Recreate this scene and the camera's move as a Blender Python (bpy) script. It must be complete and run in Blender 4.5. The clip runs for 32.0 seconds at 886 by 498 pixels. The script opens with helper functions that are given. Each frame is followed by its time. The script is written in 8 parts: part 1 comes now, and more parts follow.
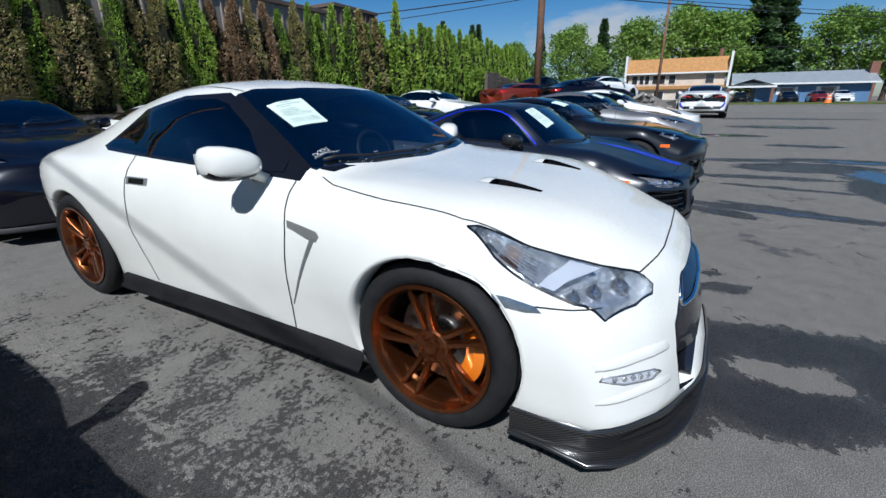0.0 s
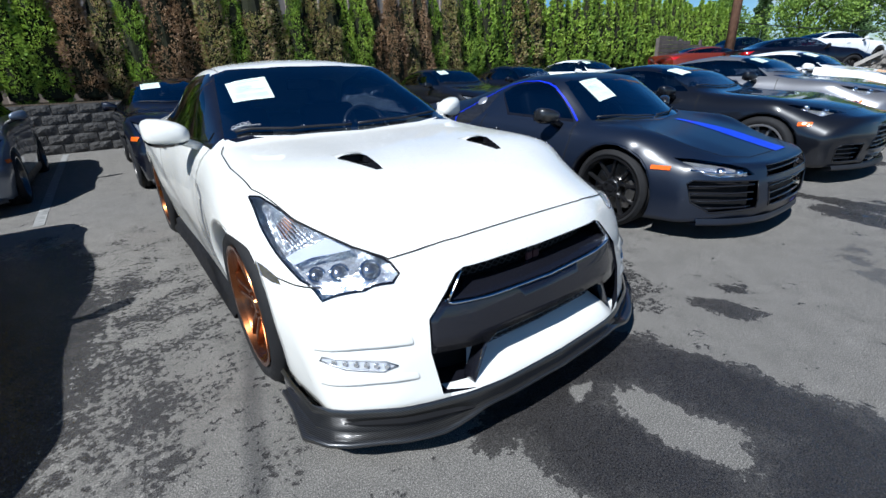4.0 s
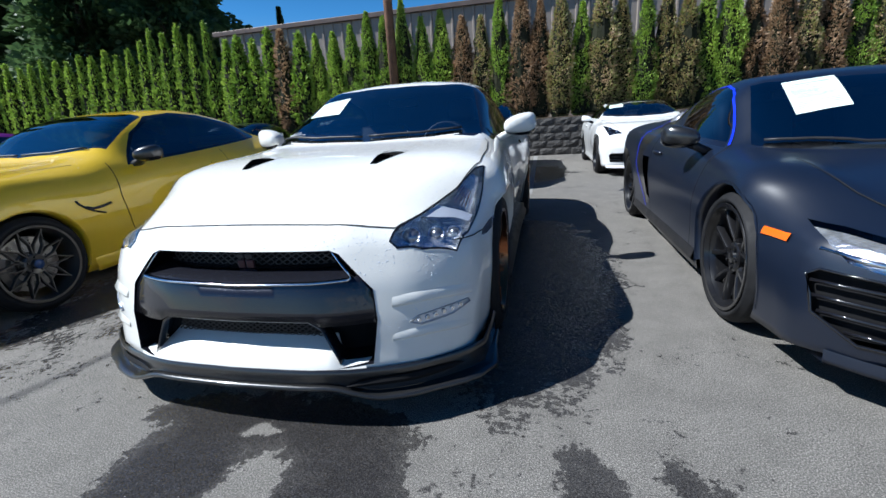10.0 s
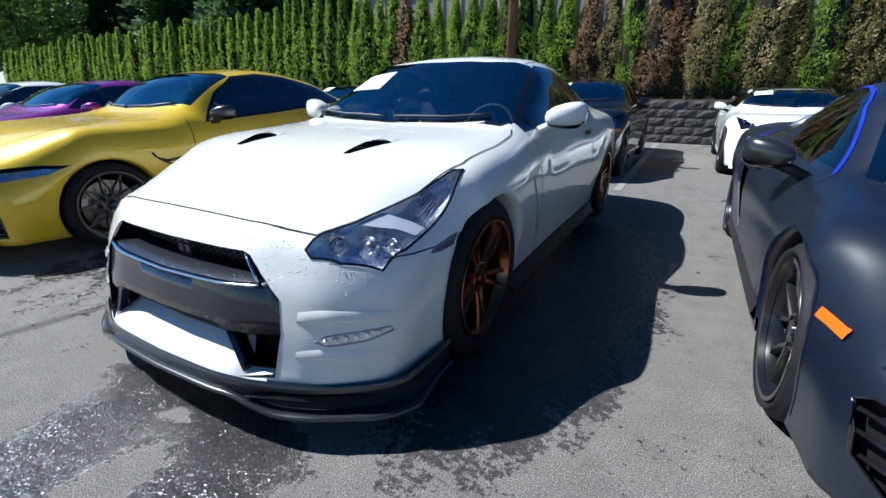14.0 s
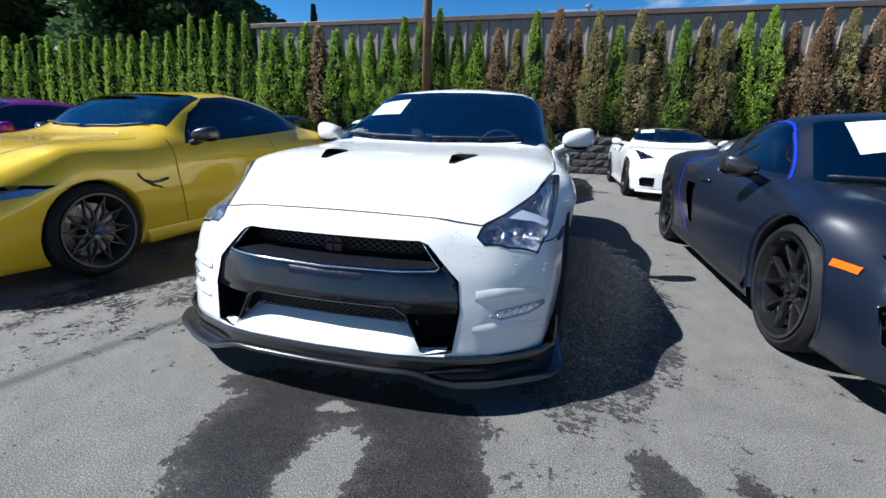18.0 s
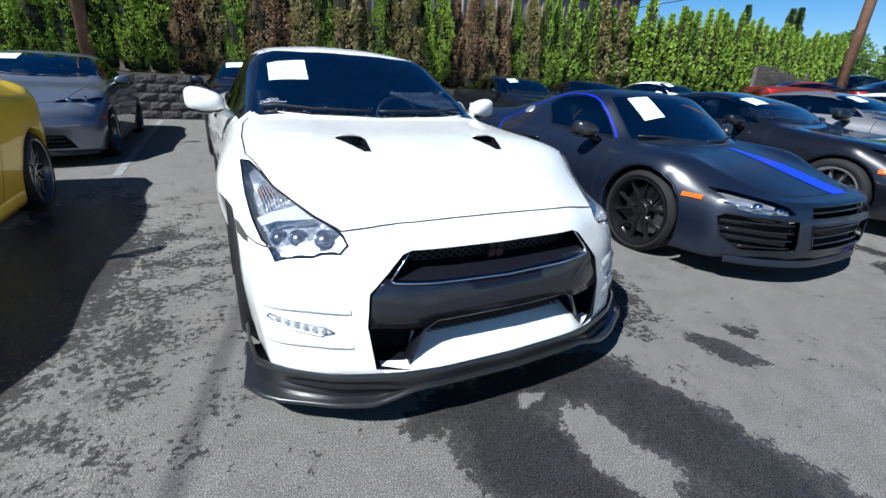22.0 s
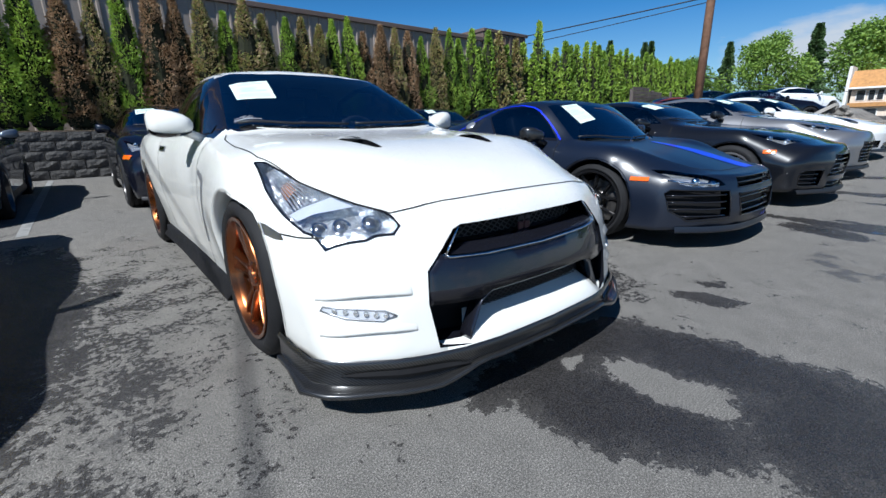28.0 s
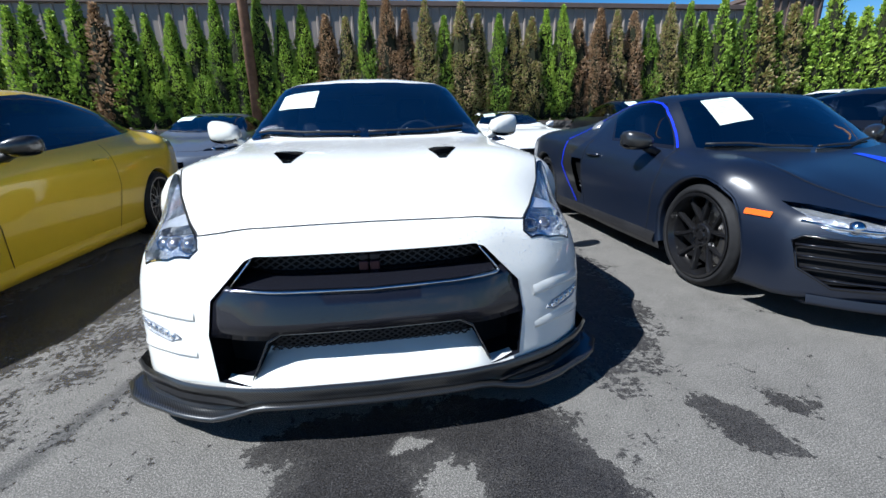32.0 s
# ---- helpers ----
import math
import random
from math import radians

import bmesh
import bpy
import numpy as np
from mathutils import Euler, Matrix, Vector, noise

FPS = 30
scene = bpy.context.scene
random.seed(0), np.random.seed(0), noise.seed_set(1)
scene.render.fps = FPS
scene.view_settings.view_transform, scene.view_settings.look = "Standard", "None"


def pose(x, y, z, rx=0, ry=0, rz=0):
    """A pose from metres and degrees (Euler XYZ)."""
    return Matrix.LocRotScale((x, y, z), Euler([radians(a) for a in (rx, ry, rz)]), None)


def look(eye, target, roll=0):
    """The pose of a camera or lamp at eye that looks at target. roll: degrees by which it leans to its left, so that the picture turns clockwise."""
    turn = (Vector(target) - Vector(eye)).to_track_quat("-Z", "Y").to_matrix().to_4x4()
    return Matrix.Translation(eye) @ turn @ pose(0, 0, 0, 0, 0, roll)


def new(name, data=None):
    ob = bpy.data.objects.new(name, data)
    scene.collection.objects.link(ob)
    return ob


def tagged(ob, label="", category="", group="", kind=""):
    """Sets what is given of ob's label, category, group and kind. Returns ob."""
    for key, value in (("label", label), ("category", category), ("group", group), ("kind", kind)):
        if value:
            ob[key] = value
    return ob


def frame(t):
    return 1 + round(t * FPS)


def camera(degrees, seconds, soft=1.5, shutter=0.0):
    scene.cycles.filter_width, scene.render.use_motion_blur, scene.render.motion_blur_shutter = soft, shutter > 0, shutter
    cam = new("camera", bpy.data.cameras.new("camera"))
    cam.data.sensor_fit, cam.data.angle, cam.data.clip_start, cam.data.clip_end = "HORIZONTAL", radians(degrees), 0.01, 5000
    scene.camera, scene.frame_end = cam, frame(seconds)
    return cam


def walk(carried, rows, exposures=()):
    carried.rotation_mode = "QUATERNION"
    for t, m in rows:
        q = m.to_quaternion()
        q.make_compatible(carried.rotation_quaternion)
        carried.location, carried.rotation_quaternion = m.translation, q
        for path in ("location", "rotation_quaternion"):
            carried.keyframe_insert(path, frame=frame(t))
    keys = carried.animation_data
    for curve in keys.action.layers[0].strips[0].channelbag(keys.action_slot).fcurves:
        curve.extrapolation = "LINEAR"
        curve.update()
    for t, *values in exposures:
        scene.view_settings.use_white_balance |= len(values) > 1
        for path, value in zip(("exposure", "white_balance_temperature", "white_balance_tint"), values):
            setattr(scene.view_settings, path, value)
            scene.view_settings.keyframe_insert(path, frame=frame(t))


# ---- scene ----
cam = camera(91.5, 32.0)
PATH = [
    (0, (-2.126, 0.208, 1.295), (-0.491, 1.157, 0.643), -0.6),
    (0.5, (-2.131, 0.194, 1.296), (-0.494, 1.14, 0.642), -0.6),
    (1, (-2.078, 0.053, 1.305), (-0.451, 1.017, 0.655), -1.0),
    (1.5, (-1.989, -0.193, 1.311), (-0.377, 0.796, 0.661), -1.2),
    (2, (-1.813, -0.339, 1.285), (-0.299, 0.79, 0.626), -2.1),
    (2.5, (-1.642, -0.488, 1.287), (-0.23, 0.737, 0.578), -2.8),
    (3, (-1.515, -0.667, 1.282), (-0.232, 0.681, 0.551), -2.7),
    (3.5, (-1.392, -0.788, 1.308), (-0.165, 0.607, 0.568), -2.1),
    (4, (-1.188, -0.863, 1.266), (-0.082, 0.631, 0.528), -2.3),
    (4.5, (-1.004, -0.947, 1.231), (-0.041, 0.645, 0.496), -2.6),
    (6.5, (-0.1, -1.291, 1.052), (0.307, 0.583, 0.484), -1.3),
    (7, (0.089, -1.348, 1.001), (0.371, 0.559, 0.469), -1.4),
    (7.5, (0.289, -1.335, 0.938), (0.353, 0.599, 0.435), -2.4),
    (8, (0.442, -1.301, 0.932), (0.38, 0.634, 0.431), -2.0),
    (8.5, (0.644, -1.307, 0.941), (0.402, 0.614, 0.44), -3.4),
    (9, (0.852, -1.32, 0.97), (0.498, 0.585, 0.475), -3.6),
    (9.5, (1.041, -1.255, 0.995), (0.649, 0.634, 0.467), -3.2),
    (10, (1.191, -1.195, 1.079), (0.739, 0.671, 0.521), -3.7),
    (10.5, (1.35, -1.134, 1.123), (0.736, 0.678, 0.539), -2.7),
    (11, (1.441, -1.04, 1.138), (0.711, 0.726, 0.546), -0.8),
    (11.5, (1.523, -0.916, 1.149), (0.735, 0.82, 0.546), -0.4),
    (12, (1.614, -0.873, 1.157), (0.771, 0.834, 0.543), -0.7),
    (12.5, (1.708, -0.861, 1.158), (0.827, 0.821, 0.53), -0.3),
    (13, (1.751, -0.836, 1.149), (0.853, 0.832, 0.506), 0.2),
    (13.5, (1.727, -0.757, 1.149), (0.816, 0.893, 0.479), 0.2),
    (14, (1.683, -0.683, 1.155), (0.771, 0.964, 0.481), 0.2),
    (14.5, (1.656, -0.641, 1.167), (0.737, 1.007, 0.504), 1.0),
    (16.5, (1.591, -1.061, 1.229), (0.706, 0.637, 0.652), 2.3),
    (17, (1.397, -1.19, 1.187), (0.645, 0.577, 0.628), 1.6),
    (17.5, (1.164, -1.237, 1.128), (0.541, 0.584, 0.584), 1.0),
    (18, (0.911, -1.342, 1.062), (0.431, 0.528, 0.54), 1.6),
    (18.5, (0.671, -1.368, 1.0), (0.4, 0.541, 0.469), 0.9),
    (19, (0.443, -1.311, 0.978), (0.373, 0.603, 0.405), 1.1),
    (19.5, (0.19, -1.304, 1.021), (0.386, 0.596, 0.428), 2.4),
    (20, (-0.061, -1.261, 1.061), (0.308, 0.605, 0.441), 2.6),
    (20.5, (-0.315, -1.165, 1.093), (0.118, 0.671, 0.427), 1.8),
    (21, (-0.561, -1.15, 1.131), (0.147, 0.596, 0.46), 3.4),
    (21.5, (-0.748, -1.154, 1.17), (0.039, 0.551, 0.481), 3.4),
    (22, (-0.903, -1.12, 1.216), (-0.021, 0.526, 0.501), 3.4),
    (22.5, (-1.078, -1.143, 1.264), (-0.045, 0.418, 0.559), 3.5),
    (23, (-1.217, -1.17, 1.285), (-0.097, 0.338, 0.599), 3.5),
    (23.5, (-1.29, -1.074, 1.236), (-0.071, 0.366, 0.574), 3.6),
    (24, (-1.361, -0.984, 1.161), (-0.114, 0.442, 0.519), 2.2),
    (24.5, (-1.456, -0.894, 1.131), (-0.185, 0.518, 0.507), 1.2),
    (25, (-1.551, -0.803, 1.122), (-0.237, 0.577, 0.517), -0.0),
    (25.5, (-1.638, -0.726, 1.115), (-0.265, 0.603, 0.525), -0.2),
    (27.5, (-1.461, -0.974, 1.035), (-0.16, 0.442, 0.486), -0.7),
    (28, (-1.338, -0.963, 0.999), (-0.129, 0.534, 0.453), -1.0),
    (28.5, (-1.206, -0.959, 0.994), (-0.032, 0.563, 0.44), -1.2),
    (29, (-1.02, -1.076, 1.008), (0.018, 0.538, 0.443), -2.7),
    (29.5, (-0.827, -1.182, 1.005), (0.057, 0.52, 0.438), -3.2),
    (30, (-0.646, -1.177, 0.976), (0.002, 0.626, 0.401), -3.0),
    (30.5, (-0.48, -1.182, 1.011), (0.075, 0.649, 0.429), -2.8),
    (31, (-0.27, -1.247, 1.057), (0.182, 0.614, 0.48), -2.5),
    (31.5, (-0.078, -1.292, 1.084), (0.286, 0.591, 0.516), -1.8),
    (32, (0.109, -1.263, 1.074), (0.373, 0.637, 0.51), -1.4),
]
walk(cam, [(t, look(eye, target, roll)) for t, eye, target, roll in PATH],
     [(0, 0.11, 5850, 8), (1.5, 0.16, 5850, 8), (3, 0.41, 5850, 8), (4.5, 0.57, 5850, 8), (6.5, 0.71, 5850, 8), (9, 0.73, 5850, 8), (13, 0.87, 5850, 8), (20, 0.85, 5850, 8), (23, 0.65, 5850, 8), (25, 0.49, 5850, 8), (28, 0.49, 5850, 8), (30, 0.64, 5850, 8), (32, 0.82, 5850, 8)])

# ---- world, sun, exposure ----
SUN_EL, SUN_AZ = radians(49), (-0.955, -0.297)
SUN_VEC = Vector((SUN_AZ[0] * math.cos(SUN_EL), SUN_AZ[1] * math.cos(SUN_EL), math.sin(SUN_EL)))
world = bpy.data.worlds.new("sky")
scene.world = world
world.use_nodes = True
wn = world.node_tree
wn.nodes.clear()
w_out = wn.nodes.new("ShaderNodeOutputWorld")
w_bg = wn.nodes.new("ShaderNodeBackground")
w_sky = wn.nodes.new("ShaderNodeTexSky")
w_sky.sky_type = "NISHITA"
w_sky.sun_disc = False
w_sky.sun_elevation = SUN_EL
w_sky.sun_rotation = math.atan2(SUN_VEC.x, SUN_VEC.y)
w_sky.air_density, w_sky.dust_density, w_sky.ozone_density = 1.0, 0.6, 2.0
w_co = wn.nodes.new("ShaderNodeTexCoord")
w_map = wn.nodes.new("ShaderNodeMapping")
w_map.inputs["Scale"].default_value = (1.0, 1.0, 3.2)
w_no = wn.nodes.new("ShaderNodeTexNoise")
w_no.inputs["Scale"].default_value, w_no.inputs["Detail"].default_value, w_no.inputs["Roughness"].default_value = 2.3, 8.0, 0.56
w_ra = wn.nodes.new("ShaderNodeValToRGB")
w_ra.color_ramp.elements[0].position, w_ra.color_ramp.elements[1].position = 0.46, 0.58
w_mix = wn.nodes.new("ShaderNodeMixRGB")
w_mix.inputs["Color2"].default_value = (8.6, 9.1, 9.7, 1)
wn.links.new(w_co.outputs["Generated"], w_map.inputs["Vector"])
wn.links.new(w_map.outputs["Vector"], w_no.inputs["Vector"])
# clouds gather low, the zenith is clear
w_sep = wn.nodes.new("ShaderNodeSeparateXYZ")
wn.links.new(w_co.outputs["Generated"], w_sep.inputs["Vector"])
w_low = wn.nodes.new("ShaderNodeMath")
w_low.operation = "MULTIPLY_ADD"
w_low.inputs[1].default_value = -0.60
wn.links.new(w_sep.outputs["Z"], w_low.inputs[0])
wn.links.new(w_no.outputs["Fac"], w_low.inputs[2])
wn.links.new(w_low.outputs["Value"], w_ra.inputs["Fac"])
w_tone = wn.nodes.new("ShaderNodeMixRGB")
w_fade = wn.nodes.new("ShaderNodeValToRGB")
for e, (p, c) in zip((w_fade.color_ramp.elements[0], w_fade.color_ramp.elements.new(0.25), w_fade.color_ramp.elements.new(0.55), w_fade.color_ramp.elements[-1]), ((0.0, (1.35, 1.45, 1.5, 1)), (0.22, (0.40, 0.97, 1.42, 1)), (0.45, (0.075, 0.39, 0.76, 1)), (1.0, (0.035, 0.28, 0.54, 1)))):
    e.position, e.color = p, c
wn.links.new(w_sep.outputs["Z"], w_fade.inputs["Fac"])
wn.links.new(w_fade.outputs["Color"], w_tone.inputs["Color2"])
w_tone.blend_type, w_tone.inputs["Fac"].default_value, w_tone.inputs["Color2"].default_value = "MULTIPLY", 1.0, (0.60, 0.88, 1.22, 1)
wn.links.new(w_sky.outputs["Color"], w_tone.inputs["Color1"])
wn.links.new(w_ra.outputs["Color"], w_mix.inputs["Fac"])
wn.links.new(w_tone.outputs["Color"], w_mix.inputs["Color1"])
wn.links.new(w_mix.outputs["Color"], w_bg.inputs["Color"])
w_bg.inputs["Strength"].default_value = 0.05
wn.links.new(w_bg.outputs["Background"], w_out.inputs["Surface"])

sun_data = bpy.data.lights.new("sun", "SUN")
sun_data.energy, sun_data.angle, sun_data.color = 5.0, radians(0.53), (1.0, 0.97, 0.93)
sun = new("sun", sun_data)
sun.matrix_world = look((-30, -10, 40), tuple(Vector((-30, -10, 40)) - SUN_VEC))


# ---- small tools ----
def link_mesh(name, bm, material, parent=None, label="", smooth=True):
    me = bpy.data.meshes.new(name)
    bm.to_mesh(me)
    bm.free()
    if smooth:
        me.shade_smooth()
    me.materials.append(material)
    ob = new(name, me)
    if parent:
        ob.parent = parent
    if label:
        tagged(ob, label)
    return ob


def part(name, bm, material, parent, label="", smooth=False):
    """One mesh object under a thing or under a part, in the parent's own space."""
    return link_mesh(name, bm, material, parent, label, smooth)


def thing(name, m, label, category, group="", kind=""):
    ob = new(name)
    ob.empty_display_size = 0.2
    ob.matrix_world = m
    return tagged(ob, label, category, group, kind)


def box_into(bm, lo, hi, m=None, bevel=0.0):
    r = bmesh.ops.create_cube(bm, size=1.0)
    c = [(a + b) / 2 for a, b in zip(lo, hi)]
    s = [b - a for a, b in zip(lo, hi)]
    for v in r["verts"]:
        v.co = Vector((v.co.x * s[0] + c[0], v.co.y * s[1] + c[1], v.co.z * s[2] + c[2]))
    if bevel:
        es = list({e for v in r["verts"] for e in v.link_edges})
        out = bmesh.ops.bevel(bm, geom=es, offset=bevel, segments=2, affect="EDGES", profile=0.5)
        vs = list({v for f in out["faces"] for v in f.verts})
    else:
        vs = r["verts"]
    if m is not None:
        bmesh.ops.transform(bm, matrix=m, verts=list({v for v in vs}))
    return vs


def box(lo, hi, bevel=0.0, m=None):
    bm = bmesh.new()
    box_into(bm, lo, hi, None, bevel)
    if m is not None:
        bmesh.ops.transform(bm, matrix=m, verts=bm.verts[:])
    return bm


def revolve(profile, n=40, axis="x", closed=False):
    """A solid of revolution round the x axis (or z) from (radius, along) pairs."""
    bm = bmesh.new()
    rows = []
    for i in range(n):
        a = 2 * math.pi * i / n
        c, s = math.cos(a), math.sin(a)
        rows.append([bm.verts.new((h, r * c, r * s) if axis == "x" else (r * c, r * s, h)) for r, h in profile])
    m = len(profile)
    for i in range(n):
        a, b = rows[i], rows[(i + 1) % n]
        for j in range(m if closed else m - 1):
            k = (j + 1) % m
            bm.faces.new((a[j], b[j], b[k], a[k]))
    bmesh.ops.remove_doubles(bm, verts=bm.verts[:], dist=1e-6)
    bmesh.ops.recalc_face_normals(bm, faces=bm.faces[:])
    return bm


def tube_into(bm, pts, radius, n=6, closed=False, taper=None):
    """A round bar along points."""
    pts = [Vector(p) for p in pts]
    rings = []
    for i, p in enumerate(pts):
        a = pts[i - 1] if (i > 0 or closed) else p
        b = pts[(i + 1) % len(pts)] if (i < len(pts) - 1 or closed) else p
        d = (b - a).normalized()
        u = d.cross(Vector((0, 0, 1)))
        if u.length < 1e-3:
            u = d.cross(Vector((0, 1, 0)))
        u.normalize()
        w = d.cross(u)
        r = radius if taper is None else radius * taper[i]
        rings.append([bm.verts.new(p + r * (math.cos(2 * math.pi * k / n) * u + math.sin(2 * math.pi * k / n) * w)) for k in range(n)])
    m = len(rings)
    for i in range(m if closed else m - 1):
        a, b = rings[i], rings[(i + 1) % m]
        for k in range(n):
            bm.faces.new((a[k], a[(k + 1) % n], b[(k + 1) % n], b[k]))
    if not closed:
        bm.faces.new(rings[0][::-1])
        bm.faces.new(rings[-1])


def tube(pts, radius, n=6, closed=False, taper=None):
    bm = bmesh.new()
    tube_into(bm, pts, radius, n, closed, taper)
    bmesh.ops.recalc_face_normals(bm, faces=bm.faces[:])
    return bm


def loft(rows, closed_u=False, cap=False):
    """Quads between rows of points."""
    bm = bmesh.new()
    vs = [[bm.verts.new(p) for p in r] for r in rows]
    for a, b in zip(vs, vs[1:]):
        n = len(a)
        for j in range(n if closed_u else n - 1):
            k = (j + 1) % n
            try:
                bm.faces.new((a[j], a[k], b[k], b[j]))
            except ValueError:
                pass
    if cap:
        bm.faces.new(vs[0][::-1])
        bm.faces.new(vs[-1])
    bmesh.ops.recalc_face_normals(bm, faces=bm.faces[:])
    return bm


def smoothstep(a, b, x):
    t = min(1.0, max(0.0, (x - a) / (b - a)))
    return t * t * (3 - 2 * t)


# ---- materials ----
def nodes_of(name):
    m = bpy.data.materials.new(name)
    m.use_nodes = True
    nt = m.node_tree
    return m, nt, nt.nodes["Principled BSDF"]


def add(nt, kind, **inputs):
    n = nt.nodes.new(kind)
    for k, v in inputs.items():
        n.inputs[k.replace("_", " ")].default_value = v
    return n


def noise_node(nt, scale, detail=4.0, rough=0.55, coord="Object", stretch=None):
    tc = nt.nodes.new("ShaderNodeTexCoord")
    n = add(nt, "ShaderNodeTexNoise", Scale=scale, Detail=detail, Roughness=rough)
    if stretch:
        mp = nt.nodes.new("ShaderNodeMapping")
        mp.inputs["Scale"].default_value = stretch
        nt.links.new(tc.outputs[coord], mp.inputs["Vector"])
        nt.links.new(mp.outputs["Vector"], n.inputs["Vector"])
    else:
        nt.links.new(tc.outputs[coord], n.inputs["Vector"])
    return n


def ramp(nt, src, stops):
    r = nt.nodes.new("ShaderNodeValToRGB")
    el = r.color_ramp.elements
    while len(el) < len(stops):
        el.new(0.5)
    for e, (p, c) in zip(el, stops):
        e.position = p
        e.color = (*c, 1) if len(c) == 3 else c
    nt.links.new(src, r.inputs["Fac"])
    return r


def bump(nt, src, bsdf, strength=0.2, distance=0.01):
    b = add(nt, "ShaderNodeBump", Strength=strength, Distance=distance)
    nt.links.new(src, b.inputs["Height"])
    nt.links.new(b.outputs["Normal"], bsdf.inputs["Normal"])
    return b


def grey(v):
    return (v, v, v)


def surface(name, col, rough=0.5, metal=0.0, var=0.12, scale=8.0, bump_s=0.0, bump_scale=60.0, coat=0.0, dist=0.004):
    """A plain surface with uneven colour and gloss, and fine relief."""
    m, nt, b = nodes_of(name)
    n = noise_node(nt, scale, 5.0)
    lo = tuple(max(0, c * (1 - var)) for c in col)
    hi = tuple(min(1, c * (1 + var)) for c in col)
    r = ramp(nt, n.outputs["Fac"], [(0.3, lo), (0.7, hi)])
    nt.links.new(r.outputs["Color"], b.inputs["Base Color"])
    rr = ramp(nt, n.outputs["Fac"], [(0.3, grey(max(0.02, rough * 0.85))), (0.7, grey(min(1, rough * 1.15)))])
    nt.links.new(rr.outputs["Color"], b.inputs["Roughness"])
    b.inputs["Metallic"].default_value = metal
    b.inputs["Specular IOR Level"].default_value = 0.25 if rough > 0.6 else 0.5
    b.inputs["Coat Weight"].default_value = coat
    b.inputs["Coat Roughness"].default_value = 0.04
    if bump_s:
        f = noise_node(nt, bump_scale, 3.0)
        bump(nt, f.outputs["Fac"], b, bump_s, dist)
    return m


def car_paint(name, col, rough=0.35, metal=0.0, coat=1.0, drops=0.0, flake=0.0, coat_rough=0.03, spec=0.2):
    """Lacquered paint; drops: how thickly rain beads lie on it."""
    m, nt, b = nodes_of(name)
    n = noise_node(nt, 3.0, 4.0)
    lo = tuple(c * 0.94 for c in col)
    r = ramp(nt, n.outputs["Fac"], [(0.35, lo), (0.7, col)])
    if flake:
        vo = add(nt, "ShaderNodeTexVoronoi", Scale=900.0)
        tc = nt.nodes.new("ShaderNodeTexCoord")
        nt.links.new(tc.outputs["Object"], vo.inputs["Vector"])
        mx = nt.nodes.new("ShaderNodeMixRGB")
        mx.blend_type = "MULTIPLY"
        fl = ramp(nt, vo.outputs["Color"], [(0.0, grey(1 - flake)), (1.0, grey(1.0 + 0.0))])
        mx.inputs["Fac"].default_value = 1.0
        nt.links.new(r.outputs["Color"], mx.inputs["Color1"])
        nt.links.new(fl.outputs["Color"], mx.inputs["Color2"])
        nt.links.new(mx.outputs["Color"], b.inputs["Base Color"])
    else:
        nt.links.new(r.outputs["Color"], b.inputs["Base Color"])
    b.inputs["Roughness"].default_value = rough
    b.inputs["Metallic"].default_value = metal
    b.inputs["Coat Weight"].default_value = coat
    b.inputs["Coat Roughness"].default_value = coat_rough
    b.inputs["Specular IOR Level"].default_value = spec
    if drops:
        tc = nt.nodes.new("ShaderNodeTexCoord")
        vo = add(nt, "ShaderNodeTexVoronoi", Scale=105.0)
        nt.links.new(tc.outputs["Object"], vo.inputs["Vector"])
        dr = ramp(nt, vo.outputs["Distance"], [(0.0, grey(1.0)), (0.36, grey(0.0))])
        big = noise_node(nt, 7.0, 4.0)
        geo = nt.nodes.new("ShaderNodeNewGeometry")
        sep = nt.nodes.new("ShaderNodeSeparateXYZ")
        nt.links.new(geo.outputs["Normal"], sep.inputs["Vector"])
        up = nt.nodes.new("ShaderNodeMath")
        up.operation = "MULTIPLY_ADD"
        up.inputs[1].default_value, up.inputs[2].default_value = 0.30, 0.0
        nt.links.new(sep.outputs["Z"], up.inputs[0])
        sm = nt.nodes.new("ShaderNodeMath")
        nt.links.new(big.outputs["Fac"], sm.inputs[0])
        nt.links.new(up.outputs["Value"], sm.inputs[1])
        mask = ramp(nt, sm.outputs["Value"], [(0.62 - 0.12 * drops, grey(0.0)), (0.80 - 0.12 * drops, grey(1.0))])
        rnd = ramp(nt, vo.outputs["Color"], [(0.35, grey(0.0)), (0.6, grey(1.0))])
        m1 = nt.nodes.new("ShaderNodeMath")
        m1.operation = "MULTIPLY"
        m2 = nt.nodes.new("ShaderNodeMath")
        m2.operation = "MULTIPLY"
        nt.links.new(dr.outputs["Color"], m1.inputs[0])
        nt.links.new(mask.outputs["Color"], m1.inputs[1])
        nt.links.new(m1.outputs["Value"], m2.inputs[0])
        nt.links.new(rnd.outputs["Color"], m2.inputs[1])
        bp = add(nt, "ShaderNodeBump", Strength=0.9, Distance=0.0025)
        nt.links.new(m2.outputs["Value"], bp.inputs["Height"])
        nt.links.new(bp.outputs["Normal"], b.inputs["Coat Normal"])
        bq = add(nt, "ShaderNodeBump", Strength=0.35, Distance=0.002)
        nt.links.new(m2.outputs["Value"], bq.inputs["Height"])
        nt.links.new(bq.outputs["Normal"], b.inputs["Normal"])
    return m


